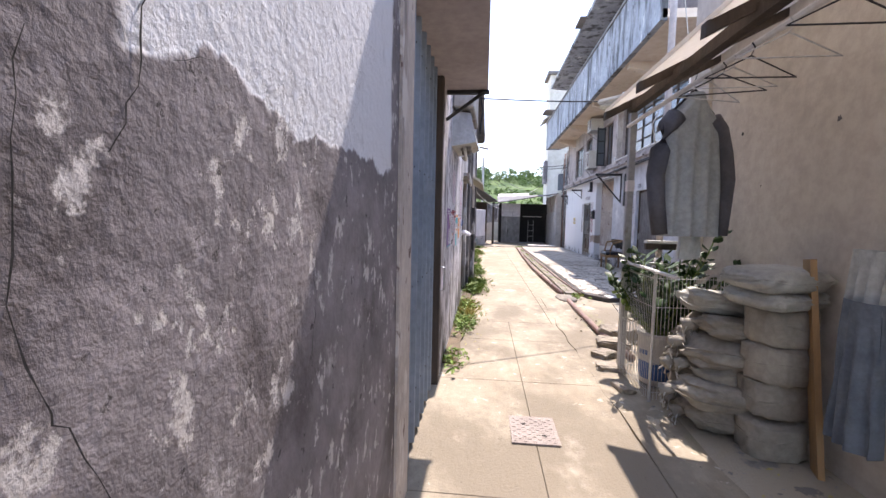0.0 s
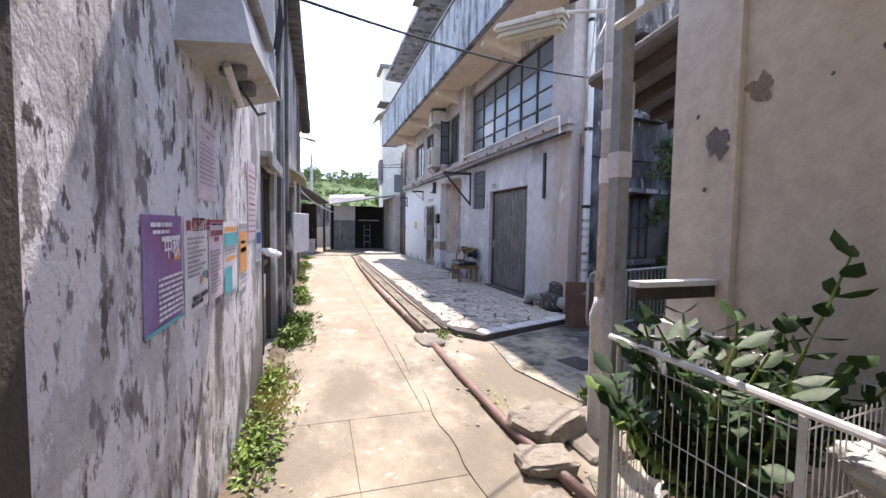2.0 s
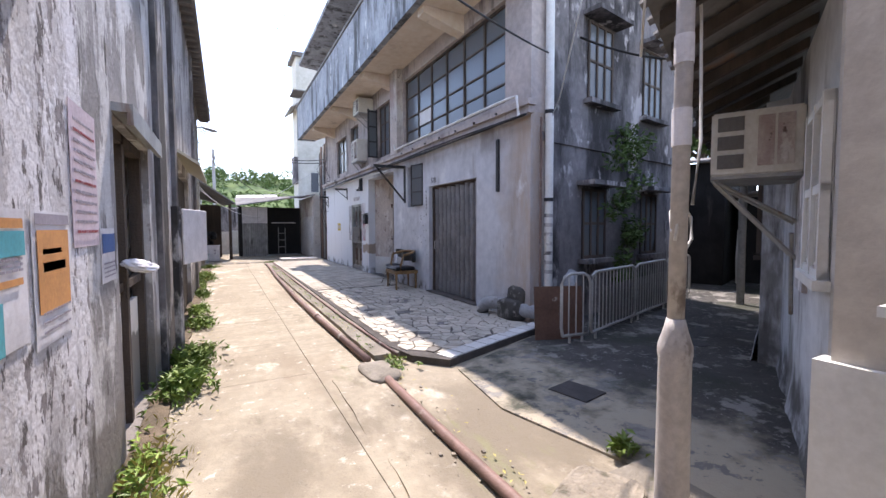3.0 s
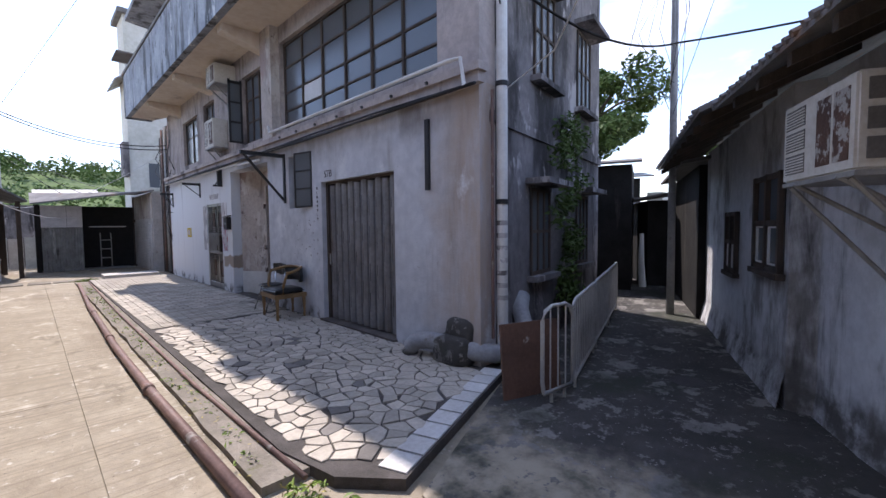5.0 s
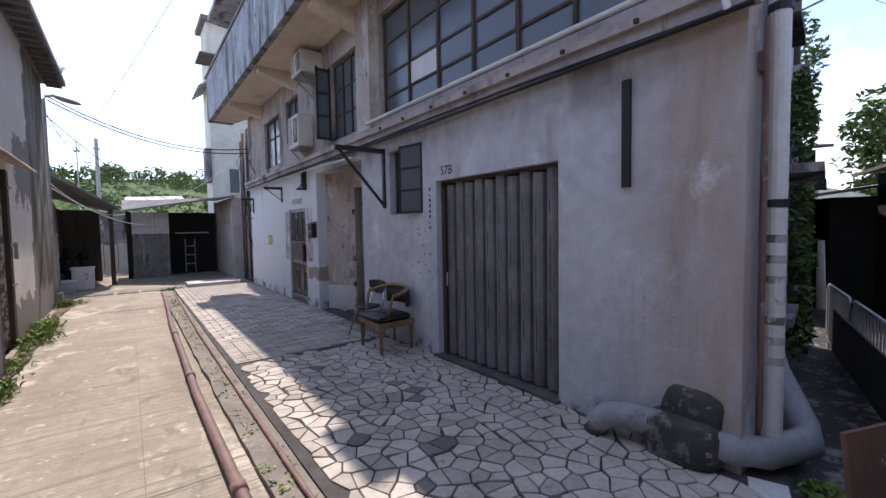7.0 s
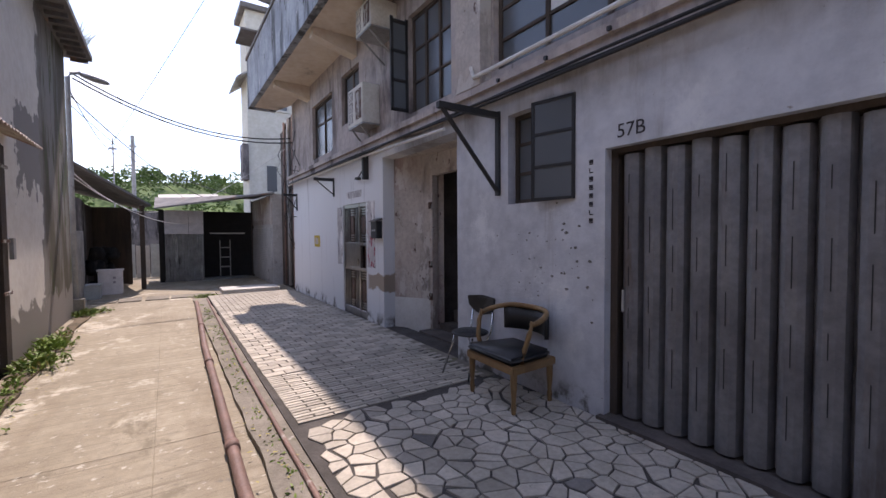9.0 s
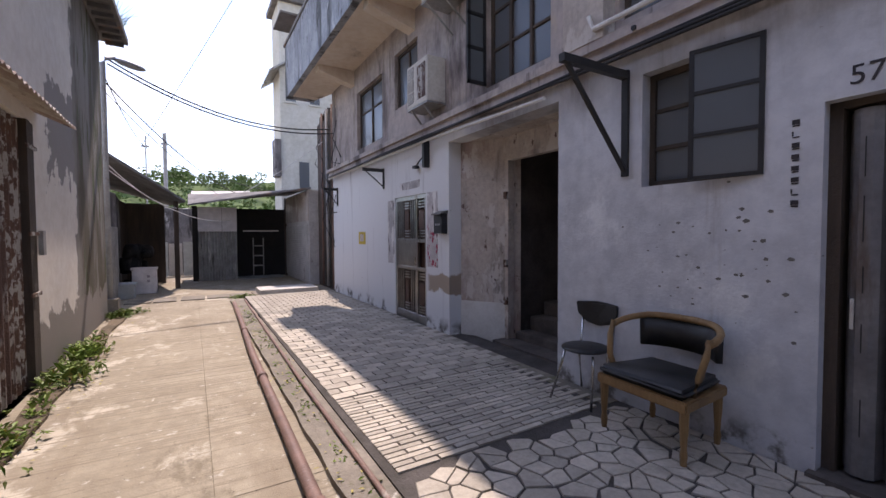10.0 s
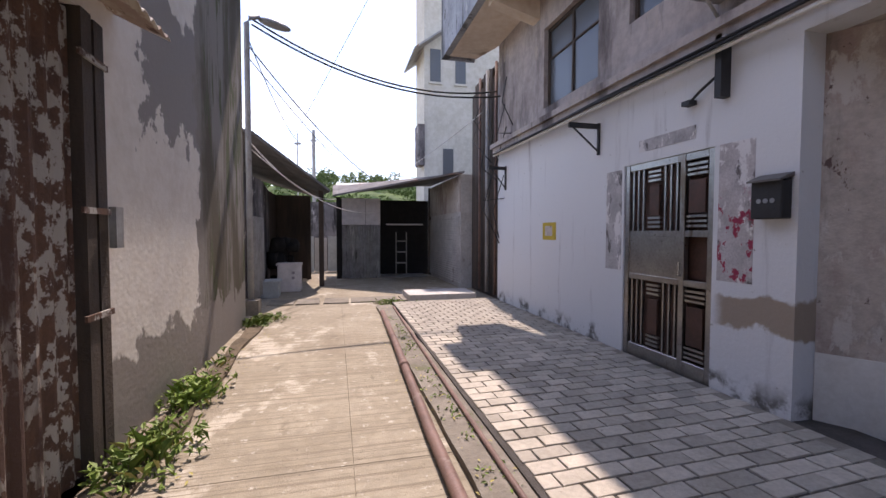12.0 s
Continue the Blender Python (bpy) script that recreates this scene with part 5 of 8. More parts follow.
# chairs
def armchair(at, rz):
    """A low wooden tub chair: turned legs, seat rail, padded seat, bowed back."""
    a = thing("armchair", at, "honey-coloured wooden armchair with black padded seat and back", "chair", rz=rz)
    for x, y in ((-0.3, -0.22), (0.3, -0.22), (-0.24, 0.24), (0.24, 0.24)):
        b = B()
        z, prof = 0.0, [(0.0, 0.018), (0.06, 0.024), (0.10, 0.018), (0.22, 0.026), (0.32, 0.03), (0.36, 0.032)]
        rings = []
        for zz, r in prof:
            rings.append([b.verts.new((x + r * math.cos(t * math.pi / 4), y + r * math.sin(t * math.pi / 4), zz)) for t in range(8)])
        for p, q in zip(rings, rings[1:]):
            for t in range(8):
                b.faces.new((p[t], p[(t + 1) % 8], q[(t + 1) % 8], q[t]))
        b.faces.new(rings[0][::-1])
        b.faces.new(rings[-1])
        part("leg", b, M["chair_wood"], a)
    b = B()
    prism(b, [(-0.34, -0.26), (0.34, -0.26), (0.28, 0.28), (-0.28, 0.28)], 0.33, 0.40)
    bmesh.ops.bevel(b, geom=b.edges[:], offset=0.01, segments=2, affect="EDGES")
    part("seat_rail", b, M["chair_wood"], a)
    b = B()
    prism(b, [(-0.33, -0.27), (0.33, -0.27), (0.26, 0.25), (-0.26, 0.25)], 0.40, 0.47)
    bmesh.ops.bevel(b, geom=b.edges[:], offset=0.03, segments=3, affect="EDGES")
    part("seat", b, M["leather"], a, "black leatherette seat", smooth=True)
    arc = [(0.34 * math.sin(t), 0.29 * math.cos(t) - 0.02) for t in (i * math.pi / 16 - math.pi * 0.56 for i in range(19))]
    b = B()
    tube(b, [(x * 1.06, y, 0.80 - 0.10 * max(0, (0.2 - y)) / 0.4) for x, y in arc], 0.024, 8)
    part("back_rail", b, M["chair_wood"], a, smooth=True)
    for sx in (-1, 1):
        b = B()
        tube(b, [(sx * 0.29, -0.12, 0.40), (sx * 0.33, -0.13, 0.52), (sx * 0.355, -0.10, 0.66), (sx * 0.355, -0.06, 0.76)], 0.022, 8)
        part("arm_post", b, M["chair_wood"], a, smooth=True)
    b = B()
    inner = arc[4:15]
    lo = [b.verts.new((x * 0.98, y, 0.57)) for x, y in inner]
    hi = [b.verts.new((x * 1.0, y, 0.79)) for x, y in inner]
    lo2 = [b.verts.new((x * 1.08, y + 0.025, 0.57)) for x, y in inner]
    hi2 = [b.verts.new((x * 1.1, y + 0.025, 0.79)) for x, y in inner]
    for i in range(len(inner) - 1):
        b.faces.new((lo[i], lo[i + 1], hi[i + 1], hi[i]))
        b.faces.new((lo2[i], hi2[i], hi2[i + 1], lo2[i + 1]))
        b.faces.new((lo[i], lo2[i], lo2[i + 1], lo[i + 1]))
        b.faces.new((hi[i], hi[i + 1], hi2[i + 1], hi2[i]))
    b.faces.new((lo[0], hi[0], hi2[0], lo2[0]))
    b.faces.new((lo[-1], lo2[-1], hi2[-1], hi[-1]))
    part("backrest", b, M["leather"], a, "black padded backrest", smooth=True)
    return a


armchair((3.88, 11.37, 0.075), -93)
sc = thing("side_chair", (3.98, 12.12, 0.075), "small chair with black oval seat and chromed tube legs", "chair", rz=-82)
bm = B()
r = bmesh.ops.create_uvsphere(bm, u_segments=20, v_segments=10, radius=1)
for v in r["verts"]:
    v.co = Vector((v.co.x * 0.2, v.co.y * 0.2, 0.44 + v.co.z * 0.035))
part("seat", bm, M["leather"], sc, smooth=True)
bm = B()
pts = [(-0.2, 0.80), (-0.19, 0.70), (-0.12, 0.62), (0, 0.59), (0.12, 0.62), (0.19, 0.70), (0.2, 0.80), (0, 0.815)]
fr = [bm.verts.new((x, 0.16 + 0.06 * (1 - (x / 0.2) ** 2), z)) for x, z in pts]
bk = [bm.verts.new((x, 0.19 + 0.06 * (1 - (x / 0.2) ** 2), z)) for x, z in pts]
bm.faces.new(fr)
bm.faces.new(bk[::-1])
for i in range(8):
    bm.faces.new((fr[i], bk[i], bk[(i + 1) % 8], fr[(i + 1) % 8]))
bmesh.ops.bevel(bm, geom=bm.edges[:], offset=0.008, segments=2, affect="EDGES")
part("backrest", bm, M["leather"], sc)
for x in (-0.15, 0.15):
    bm = B()
    tube(bm, [(x, 0.20, 0.66), (x, 0.17, 0.44), (x * 0.9, 0.12, 0.34), (x * 1.25, 0.24, 0.0)], 0.011, 8)
    part("rear_leg", bm, M["chrome"], sc, smooth=True)
    bm = B()
    tube(bm, [(x * 0.9, -0.10, 0.41), (x, -0.12, 0.3), (x * 1.3, -0.22, 0.0)], 0.011, 8)
    part("front_leg", bm, M["chrome"], sc, smooth=True)

# side windows and ivy
SIDE = Matrix(((0.9827, 0.1853, 0, 4.45), (0.1853, -0.9827, 0, 7.40), (0, 0, 1, 0), (0, 0, 0, 1)))


def side_window(u0, u1, z0, z1):
    w = new("window")
    w.parent = house
    w.matrix_parent_inverse = house.matrix_basis.inverted()
    w.matrix_basis = SIDE
    b = B()
    box(b, u0, u1, 0.0, 0.03, z0 - 0.05, z0)
    box(b, u0, u1, 0.0, 0.03, z1, z1 + 0.04)
    for k in range(4):
        u = u0 + (u1 - u0 - 0.04) * k / 3
        box(b, u, u + 0.04, 0.0, 0.03, z0, z1)
    box(b, u0, u1, 0.0, 0.025, (z0 + z1) / 2 - 0.02, (z0 + z1) / 2 + 0.02)
    part("window_frame", b, M["dark_wood"], w)
    b = B()
    box(b, u0, u1, 0.0, 0.01, z0, z1)
    part("pane", b, M["glass"], w)
    b = B()
    box(b, u0 - 0.08, u1 + 0.08, 0.0, 0.14, z0 - 0.12, z0 - 0.05)
    part("sill", b, M["side"], w)
    b = B()
    box(b, u0 - 0.12, u1 + 0.12, 0.0, 0.3, z1 + 0.08, z1 + 0.15)
    part("hood_slab", b, M["side"], w)


for u0, u1, z0, z1 in ((0.9, 1.55, 0.95, 1.95), (2.7, 3.3, 0.95, 1.95), (1.0, 1.7, 3.4, 4.5), (2.7, 3.4, 3.4, 4.5), (1.0, 1.7, 5.8, 6.9), (2.7, 3.4, 5.8, 6.9)):
    side_window(u0, u1, z0, z1)


def leaves(bm, centre, spread, count, size, seed, flat=0.0, squash=1.0):
    """Many small folded leaves scattered round a centre."""
    rnd = random.Random(seed)
    for _ in range(count):
        while True:
            p = Vector((rnd.uniform(-1, 1), rnd.uniform(-1, 1), rnd.uniform(-1, 1)))
            if p.length < 1:
                break
        c = Vector(centre) + Vector((p.x * spread[0], p.y * spread[1], p.z * spread[2]))
        m = Matrix.Translation(c) @ Euler((rnd.uniform(-1, 1) * (1.2 - flat), rnd.uniform(-1, 1) * (1.2 - flat), rnd.uniform(0, 6.3))).to_matrix().to_4x4()
        s = size * rnd.uniform(0.6, 1.3)
        vs = [bm.verts.new(m @ Vector(q)) for q in ((0, -s, 0), (s * 0.42, 0, s * 0.14), (0, s, -s * 0.1), (-s * 0.42, 0, s * 0.14))]
        bm.faces.new((vs[0], vs[1], vs[2]))
        bm.faces.new((vs[0], vs[2], vs[3]))


bm = B()
rnd = random.Random(5)
for k in range(34):
    u, z = rnd.gauss(2.1, 0.28), rnd.uniform(0.5, 3.0)
    leaves(bm, SIDE @ Vector((u, 0.12, z)), (0.22, 0.12, 0.22), 46, 0.05, 100 + k)
solid("creeper", bm, M["leaf_tree"], "dark creeper hanging over the side wall", "creeper", kind="stuff")

# barrier fence in the lane
fence = thing("barrier_fence", (4.37, 6.46, 0), "galvanised crowd-barrier fence along the lane", "fence")


def barrier(a, b_, h=0.84):
    a, b_ = Vector(a), Vector(b_)
    d = (b_ - a).normalized()
    L = (b_ - a).length
    g = B()
    r = 0.12
    P = lambda s, z: tuple(a + d * s + Vector((0, 0, z)))
    tube(g, [P(0.02, 0.10), P(0.0, 0.2), P(0, h - r), P(r * 0.3, h - r * 0.3), P(r, h), P(L - r, h), P(L - r * 0.3, h - r * 0.3), P(L, h - r), P(L, 0.2), P(L - 0.02, 0.10), P(0.02, 0.10)], 0.018, 8, caps=False)
    fr_ = part("panel_frame", g, M["wire"], fence, smooth=True)
    n = max(3, int(L / 0.105))
    for k in range(1, n):
        g = B()
        tube(g, [P(L * k / n, 0.10), P(L * k / n, h)], 0.008, 6)
        part("bar", g, M["wire"], fr_)
    for s in (0.12, L - 0.12):
        g = B()
        tube(g, [P(s, 0.0), P(s, 0.10)], 0.016, 6)
        part("foot", g, M["wire"], fr_)


barrier((-0.42, 0.05, 0), (0, 0, 0))
for k in range(3):
    barrier((0.04 + 1.37 * k, 0.02 + 0.45 * k, 0), (1.39 + 1.37 * k, 0.46 + 0.45 * k, 0))
bm = B()
box(bm, -0.31, 0.31, -0.012, 0.012, 0, 0.66, pose(4.10, 6.70, 0.0, -6, 0, -20))
solid("leaning_board", bm, M["board"], "brown paint-spattered board leaning by the barrier", "board")
bm = B()
box(bm, 0.35, 3.6, 0.03, 0.05, 0.12, 0.62, pose(4.37, 6.46, 0, 0, 0, 18.3))
solid("fence_cloth", bm, M["ac_dark"], "dark plastic sheet tied behind the barrier", "sheet")

# ---- beige house on the right ----
bh = thing("beige_house", (2.22, 0, 0), "beige rendered house with a sloping awning", "house")
bm = B()
prism(bm, [(2.22, -6), (6, -6), (6, 2.2), (2.9, 2.9), (2.22, 3.41)], -0.1, 4.0, Matrix.Translation((-2.22, 0, 0)))
part("wall", bm, M["beige"], bh)
bm = B()
box(bm, -0.03, 0.06, 3.08, 3.45, -0.05, 0.95)
part("lower_plaster", bm, M["white_paint"], bh)
bm = B()
box(bm, -0.035, 0, 3.02, 3.05, 0.9, 2.9)
part("edge_bead", bm, M["beige"], bh)


def blotch(y, z, rad, seed, mat):
    """A flaked patch on the beige wall with a ragged rim."""
    b = B()
    rim = [b.verts.new((-0.004, y + rad * math.cos(t) * (0.75 + 0.5 * noise.noise(Vector((math.cos(t) * 2, math.sin(t) * 2, seed)))), z + rad * math.sin(t) * (0.75 + 0.6 * noise.noise(Vector((math.cos(t) * 2, math.sin(t) * 2, seed + 9)))))) for t in (2 * math.pi * i / 36 for i in range(36))]
    mid = b.verts.new((-0.007, y, z))
    for i in range(36):
        b.faces.new((mid, rim[i], rim[(i + 1) % 36]))
    part("blotch", b, mat, bh)


blotch(3.14, 1.87, 0.09, 1, M["side"])
blotch(2.95, 2.07, 0.075, 2, M["rock"])
for k_ in range(16):
    blotch(random.uniform(0.5, 3.3), random.uniform(0.9, 2.4), random.uniform(0.008, 0.022), k_ + 5, M["side"])


def slope(bm, x0, z0, x1, z1, y0, y1, t):
    vs = [bm.verts.new(v) for v in ((x0, y0, z0), (x1, y0, z1), (x1, y1, z1), (x0, y1, z0), (x0, y0, z0 + t), (x1, y0, z1 + t), (x1, y1, z1 + t), (x0, y1, z0 + t))]
    for f in ((3, 2, 1, 0), (4, 5, 6, 7), (0, 1, 5, 4), (1, 2, 6, 5), (2, 3, 7, 6), (3, 0, 4, 7)):
        bm.faces.new([vs[i] for i in f])


aw = new("awning")
aw.parent = bh
tagged(aw, "sloping awning with pale underside on timber rafters")
bm = B()
slope(bm, -0.92, 2.36, 0.05, 2.86, -5, 3.02, 0.03)
part("cover", bm, M["soffit_grey"], aw)
for y in (-1.5, -0.6, 0.3, 1.2, 2.1, 2.92):
    bm = B()
    slope(bm, -0.94, 2.285, 0.02, 2.785, y, y + 0.055, 0.07)
    part("rafter", bm, M["dark_wood"], aw)
bm = B()
box(bm, -0.72, -0.66, -4, 3.0, 2.36, 2.43)
part("purlin", bm, M["dark_wood"], aw)
bm = B()
tube(bm, [(-0.76, -3, 2.20), (-0.72, 2.98, 2.24)], 0.016, 8)
part("clothes_rail", bm, M["cable_white"], aw, "pale clothes pole under the awning")
bm = B()
box(bm, -0.70, -0.645, 2.97, 3.025, 0.0, 2.42)
part("post", bm, M["grey_metal"], aw, "grey square post")
bm = B()
box(bm, -0.705, -0.64, 2.965, 3.03, 1.66, 1.76)
part("taped_label", bm, M["paper"], aw)
bm = B()
box(bm, -0.46, 0.0, 3.10, 3.17, 1.19, 1.215)
part("shelf", bm, M["white_paint"], bh, "white-topped shelf")
bm = B()
box(bm, -0.46, 0.0, 3.117, 3.15, 1.13, 1.187)
part("shelf_frame", bm, M["dark_wood"], bh)


def garment(at, rz, pts, depth, mat, label, folds=5, name="coat"):
    """Hung cloth: an outline (x, z) filled as a grid with folds, in two skins."""
    g = thing(name, at, label, name, "hung washing", rz=rz)
    b = B()
    zs = sorted({z for _, z in pts})
    z0, z1 = zs[0], zs[-1]
    def half(z):
        prev = pts[0]
        for q in pts[1:]:
            if min(prev[1], q[1]) - 1e-6 <= z <= max(prev[1], q[1]) + 1e-6 and abs(prev[1] - q[1]) > 1e-6:
                return prev[0] + (q[0] - prev[0]) * (z - prev[1]) / (q[1] - prev[1])
            prev = q
        return pts[-1][0]
    N, Mz = 22, 18
    for side in (-1, 1):
        grid = []
        for i in range(Mz + 1):
            z = z0 + (z1 - z0) * i / Mz
            h = half(z)
            row = []
            for k in range(N + 1):
                u = -1 + 2 * k / N
                f = (1 - (z - z0) / (z1 - z0)) * 0.03 * math.sin(u * folds * 2.3 + 1.1) + 0.012 * noise.noise(Vector((u * 3, z * 4, side)))
                row.append(b.verts.new((u * h, side * depth * math.sqrt(max(0, 1 - u * u)) + f, z)))
            grid.append(row)
        for i in range(Mz):
            for k in range(N):
                b.faces.new((grid[i][k], grid[i][k + 1], grid[i + 1][k + 1], grid[i + 1][k]))
    bmesh.ops.remove_doubles(b, verts=b.verts[:], dist=0.0005)
    part("body", b, mat, g, smooth=True)
    return g


coat = garment((1.50, 1.76, 0.0), 20, [(0.215, 1.30), (0.21, 1.5), (0.205, 1.75), (0.20, 1.93), (0.17, 2.02), (0.07, 2.12), (0.05, 2.17)], 0.06, M["coat_grey"], "grey work jacket with dark sleeves on a hanger")
for sx in (-1, 1):
    bm = B()
    tube(bm, [(sx * 0.13, 0, 2.02), (sx * 0.19, -0.005, 1.96), (sx * 0.235, -0.01, 1.82), (sx * 0.265, -0.015, 1.66), (sx * 0.25, -0.02, 1.5), (sx * 0.225, -0.03, 1.31)], 0.062, 14, 0.045)
    part("sleeve", bm, M["coat_dark"], coat, "dark sleeve", smooth=True)
bm = B()
tube(bm, [(-0.15, 0, 2.06), (0, 0, 2.20), (0.15, 0, 2.06)], 0.008, 6)
tube(bm, [(0, 0, 2.20), (0.0, 0, 2.26), (0.02, 0, 2.32)], 0.004, 6)
part("hanger", bm, M["cable"], coat)
garment((1.62, 1.98, 0), 60, [(0.24, 1.15), (0.2, 1.6), (0.12, 2.0), (0.05, 2.2)], 0.04, M["cloth_pale"], "pale cloth hanging from the clothes pole", name="cloth")
garment((2.05, 1.15, 0), 80, [(0.15, 0.32), (0.14, 0.75), (0.12, 1.03)], 0.05, M["cloth_blue"], "faded blue trousers hung by the wall", name="trousers")
garment((2.08, 1.18, 0.02), 80, [(0.12, 0.95), (0.12, 1.25)], 0.03, M["cloth_pale"], "pale towel hung over the trousers", name="towel")
for k, (y, x) in enumerate(((1.52, 1.47), (1.4, 1.47), (1.3, 1.47), (1.15, 1.465), (0.9, 1.465), (0.6, 1.465))):
    hg = thing("wire_hanger", (x, y, 2.21), "thin wire coat hanger on the clothes pole", "hanger", "wire hangers", rz=random.uniform(-25, 25))
    bm = B()
    tube(bm, [(0.0, 0, 0.02), (0.015, 0, 0.0), (0, 0, -0.04), (-0.2, 0, -0.14), (0.2, 0, -0.14), (0, 0, -0.04)], 0.004, 5)
    part("wire", bm, M["cable"] if k % 2 else M["wire"], hg)
bm = B()
box(bm, -0.06, 0.06, -0.015, 0.015, 0, 1.2, pose(2.12, 1.42, 0.0, -4, 5, 70))
solid("leaning_plank", bm, M["plank"], "varnished plank leaning on the beige wall", "plank")


def sack(name, c, s, rz, seed, mat, label, group, tied=True, shape=(0.62, 0.62, 0.8), lumpy=1.0):
    """A filled sack: a rounded box with slumped sides, creases and pulled corners; a tied one has a gathered neck with string."""
    a = thing(name, c, label, "sack", group, rz=rz)
    lean = math.sin(seed * 3.9) * lumpy
    b = B()
    r_ = bmesh.ops.create_uvsphere(b, u_segments=48, v_segments=28, radius=1)
    for v in r_["verts"]:
        d = v.co.normalized()
        q = Vector([math.copysign(abs(t) ** e, t) for t, e in zip(d, shape)])
        k = 1 + lumpy * (0.16 * noise.noise(d * 1.5 + Vector((seed * 5.0, 0, 0))) + 0.07 * noise.noise(d * 4.5 + Vector((0, seed, 0))))
        fold = 0.045 * math.sin(d.y * 12 + seed + 5 * d.z + 3 * noise.noise(d * 2 + Vector((seed, 0, 0)))) * max(0.0, 1 - abs(d.z)) + 0.06 * noise.noise(d * 7 + Vector((seed, seed, 0))) - 0.05 * max(0.0, noise.noise(d * 3.2 + Vector((0, seed, seed))))
        gather = -0.45 * math.exp(-((d.x + 1) / 0.35) ** 2) if tied else 0.0
        sag = -0.16 * s[2] * max(0.0, d.z) * (abs(d.x) ** 3 + abs(d.y) ** 3)
        v.co = Vector((q.x * s[0] * k * (1 + fold), q.y * s[1] * k * (1 + fold) * (1 + gather), q.z * s[2] * k * (1 + fold + gather) + s[2] * 0.95 + sag + 0.03 * lean * d.x + 0.025 * lean * d.y))
    part("bag", b, mat, a, smooth=True)
    b = B()
    ring = []
    for i in range(49):
        t = 2 * math.pi * i / 48
        cx, sy = math.cos(t), math.sin(t)
        ring.append((math.copysign(abs(cx) ** shape[0], cx) * s[0] * 1.005, math.copysign(abs(sy) ** shape[1], sy) * s[1] * (0.8 if tied and cx < -0.9 else 1.005), s[2] * 1.0 + 0.012 * math.sin(3 * t + seed)))
    tube(b, ring, 0.004, 5, caps=False)
    part("seam", b, mat, a, smooth=True)
    if tied:
        b = B()
        tube(b, [(-s[0] * 0.9, 0, s[2]), (-s[0] - 0.03, 0.0, s[2] * 0.95), (-s[0] - 0.075, 0.01, s[2] * 0.72)], 0.022, 10, 0.050)
        part("neck", b, mat, a, smooth=True)
        b = B()
        for j in range(3):
            w_ = (j - 1) * 0.035
            tube(b, [(-s[0] - 0.03, 0, s[2] + 0.012), (-s[0] - 0.06, w_, s[2] - 0.03 - 0.01 * j), (-s[0] - 0.075, w_ * 1.5, s[2] - 0.08), (-s[0] - 0.06, w_ * 1.2 + 0.015, s[2] - 0.13 + 0.03 * j)], 0.0055, 6)
        part("tie", b, M["string"], a, "white string tie", smooth=True)


PILE = [(1.88, 1.76, 0.006, 0.25, 0.21, 0.095), (1.90, 2.10, 0.006, 0.22, 0.19, 0.09), (1.85, 1.74, 0.17, 0.26, 0.20, 0.09), (1.88, 2.07, 0.16, 0.22, 0.20, 0.085), (1.87, 1.78, 0.325, 0.25, 0.20, 0.085),
        (1.88, 2.10, 0.31, 0.24, 0.18, 0.085), (1.86, 1.76, 0.475, 0.25, 0.20, 0.08), (1.90, 2.06, 0.46, 0.23, 0.18, 0.08), (1.90, 1.80, 0.62, 0.23, 0.19, 0.075), (1.92, 2.02, 0.615, 0.22, 0.18, 0.07), (1.92, 1.92, 0.745, 0.22, 0.23, 0.08)]
for i, (x, y, z, a, b_, c) in enumerate(PILE):
    sack("sack", (x + 0.01 + 0.04 * math.sin(i * 2.3), y + 0.14 + 0.04 * math.cos(i * 1.9), z), (a * (1 + 0.14 * math.sin(i * 1.3)), b_ * (1 + 0.1 * math.cos(i * 2.1)), c * 1.08), 24 * math.sin(i * 2.9), i + 1, M["sack_light"] if i == 10 else M["sack"], "pale filled sack lying on top of the pile" if i == 10 else "dusty filled sack tied with white string, in a pile", "pile of sacks", tied=i < 10, lumpy=1.5)
for i in range(4):
    sack("bolster", (2.01 + 0.012 * (i % 2), 1.66 + 0.015 * math.sin(i * 2.0), 0.006 + 0.225 * i), (0.175 - 0.004 * i, 0.165, 0.123), 6 + 4 * i, i + 31, M["sack"], "fat brown sack in an upright stack", "stack of brown sacks", tied=False, shape=(0.8, 0.8, 0.22), lumpy=0.5)
sack("bolster", (1.98, 1.66, 0.90), (0.215, 0.20, 0.06), 20, 44, M["sack_light"], "pale sack capping the upright stack", "stack of brown sacks", tied=False, shape=(0.45, 0.45, 0.85), lumpy=0.5)
sack("bolster", (1.97, 1.66, 1.00), (0.225, 0.21, 0.068), 12, 47, M["sack_light"], "pale sack capping the upright stack", "stack of brown sacks", tied=False, shape=(0.42, 0.42, 0.85), lumpy=0.5)

# bucket with plant inside a wire cage
bk = thing("paint_bucket", (1.76, 2.72, 0.006), "white paint bucket with a blue band, used as a planter", "bucket")
bm = B()
prof = [(0.0, 0.125), (0.02, 0.135), (0.2, 0.148), (0.40, 0.160), (0.41, 0.170), (0.43, 0.170), (0.44, 0.162), (0.44, 0.150), (0.38, 0.145)]
rings = [[bm.verts.new((r * math.cos(2 * math.pi * k / 28), r * math.sin(2 * math.pi * k / 28), z)) for k in range(28)] for z, r in prof]
for p, q in zip(rings, rings[1:]):
    for k in range(28):
        bm.faces.new((p[k], p[(k + 1) % 28], q[(k + 1) % 28], q[k]))
bm.faces.new(rings[0][::-1])
bm.faces.new(rings[-1])
part("pail", bm, M["bucket"], bk, smooth=True)
bm = B()
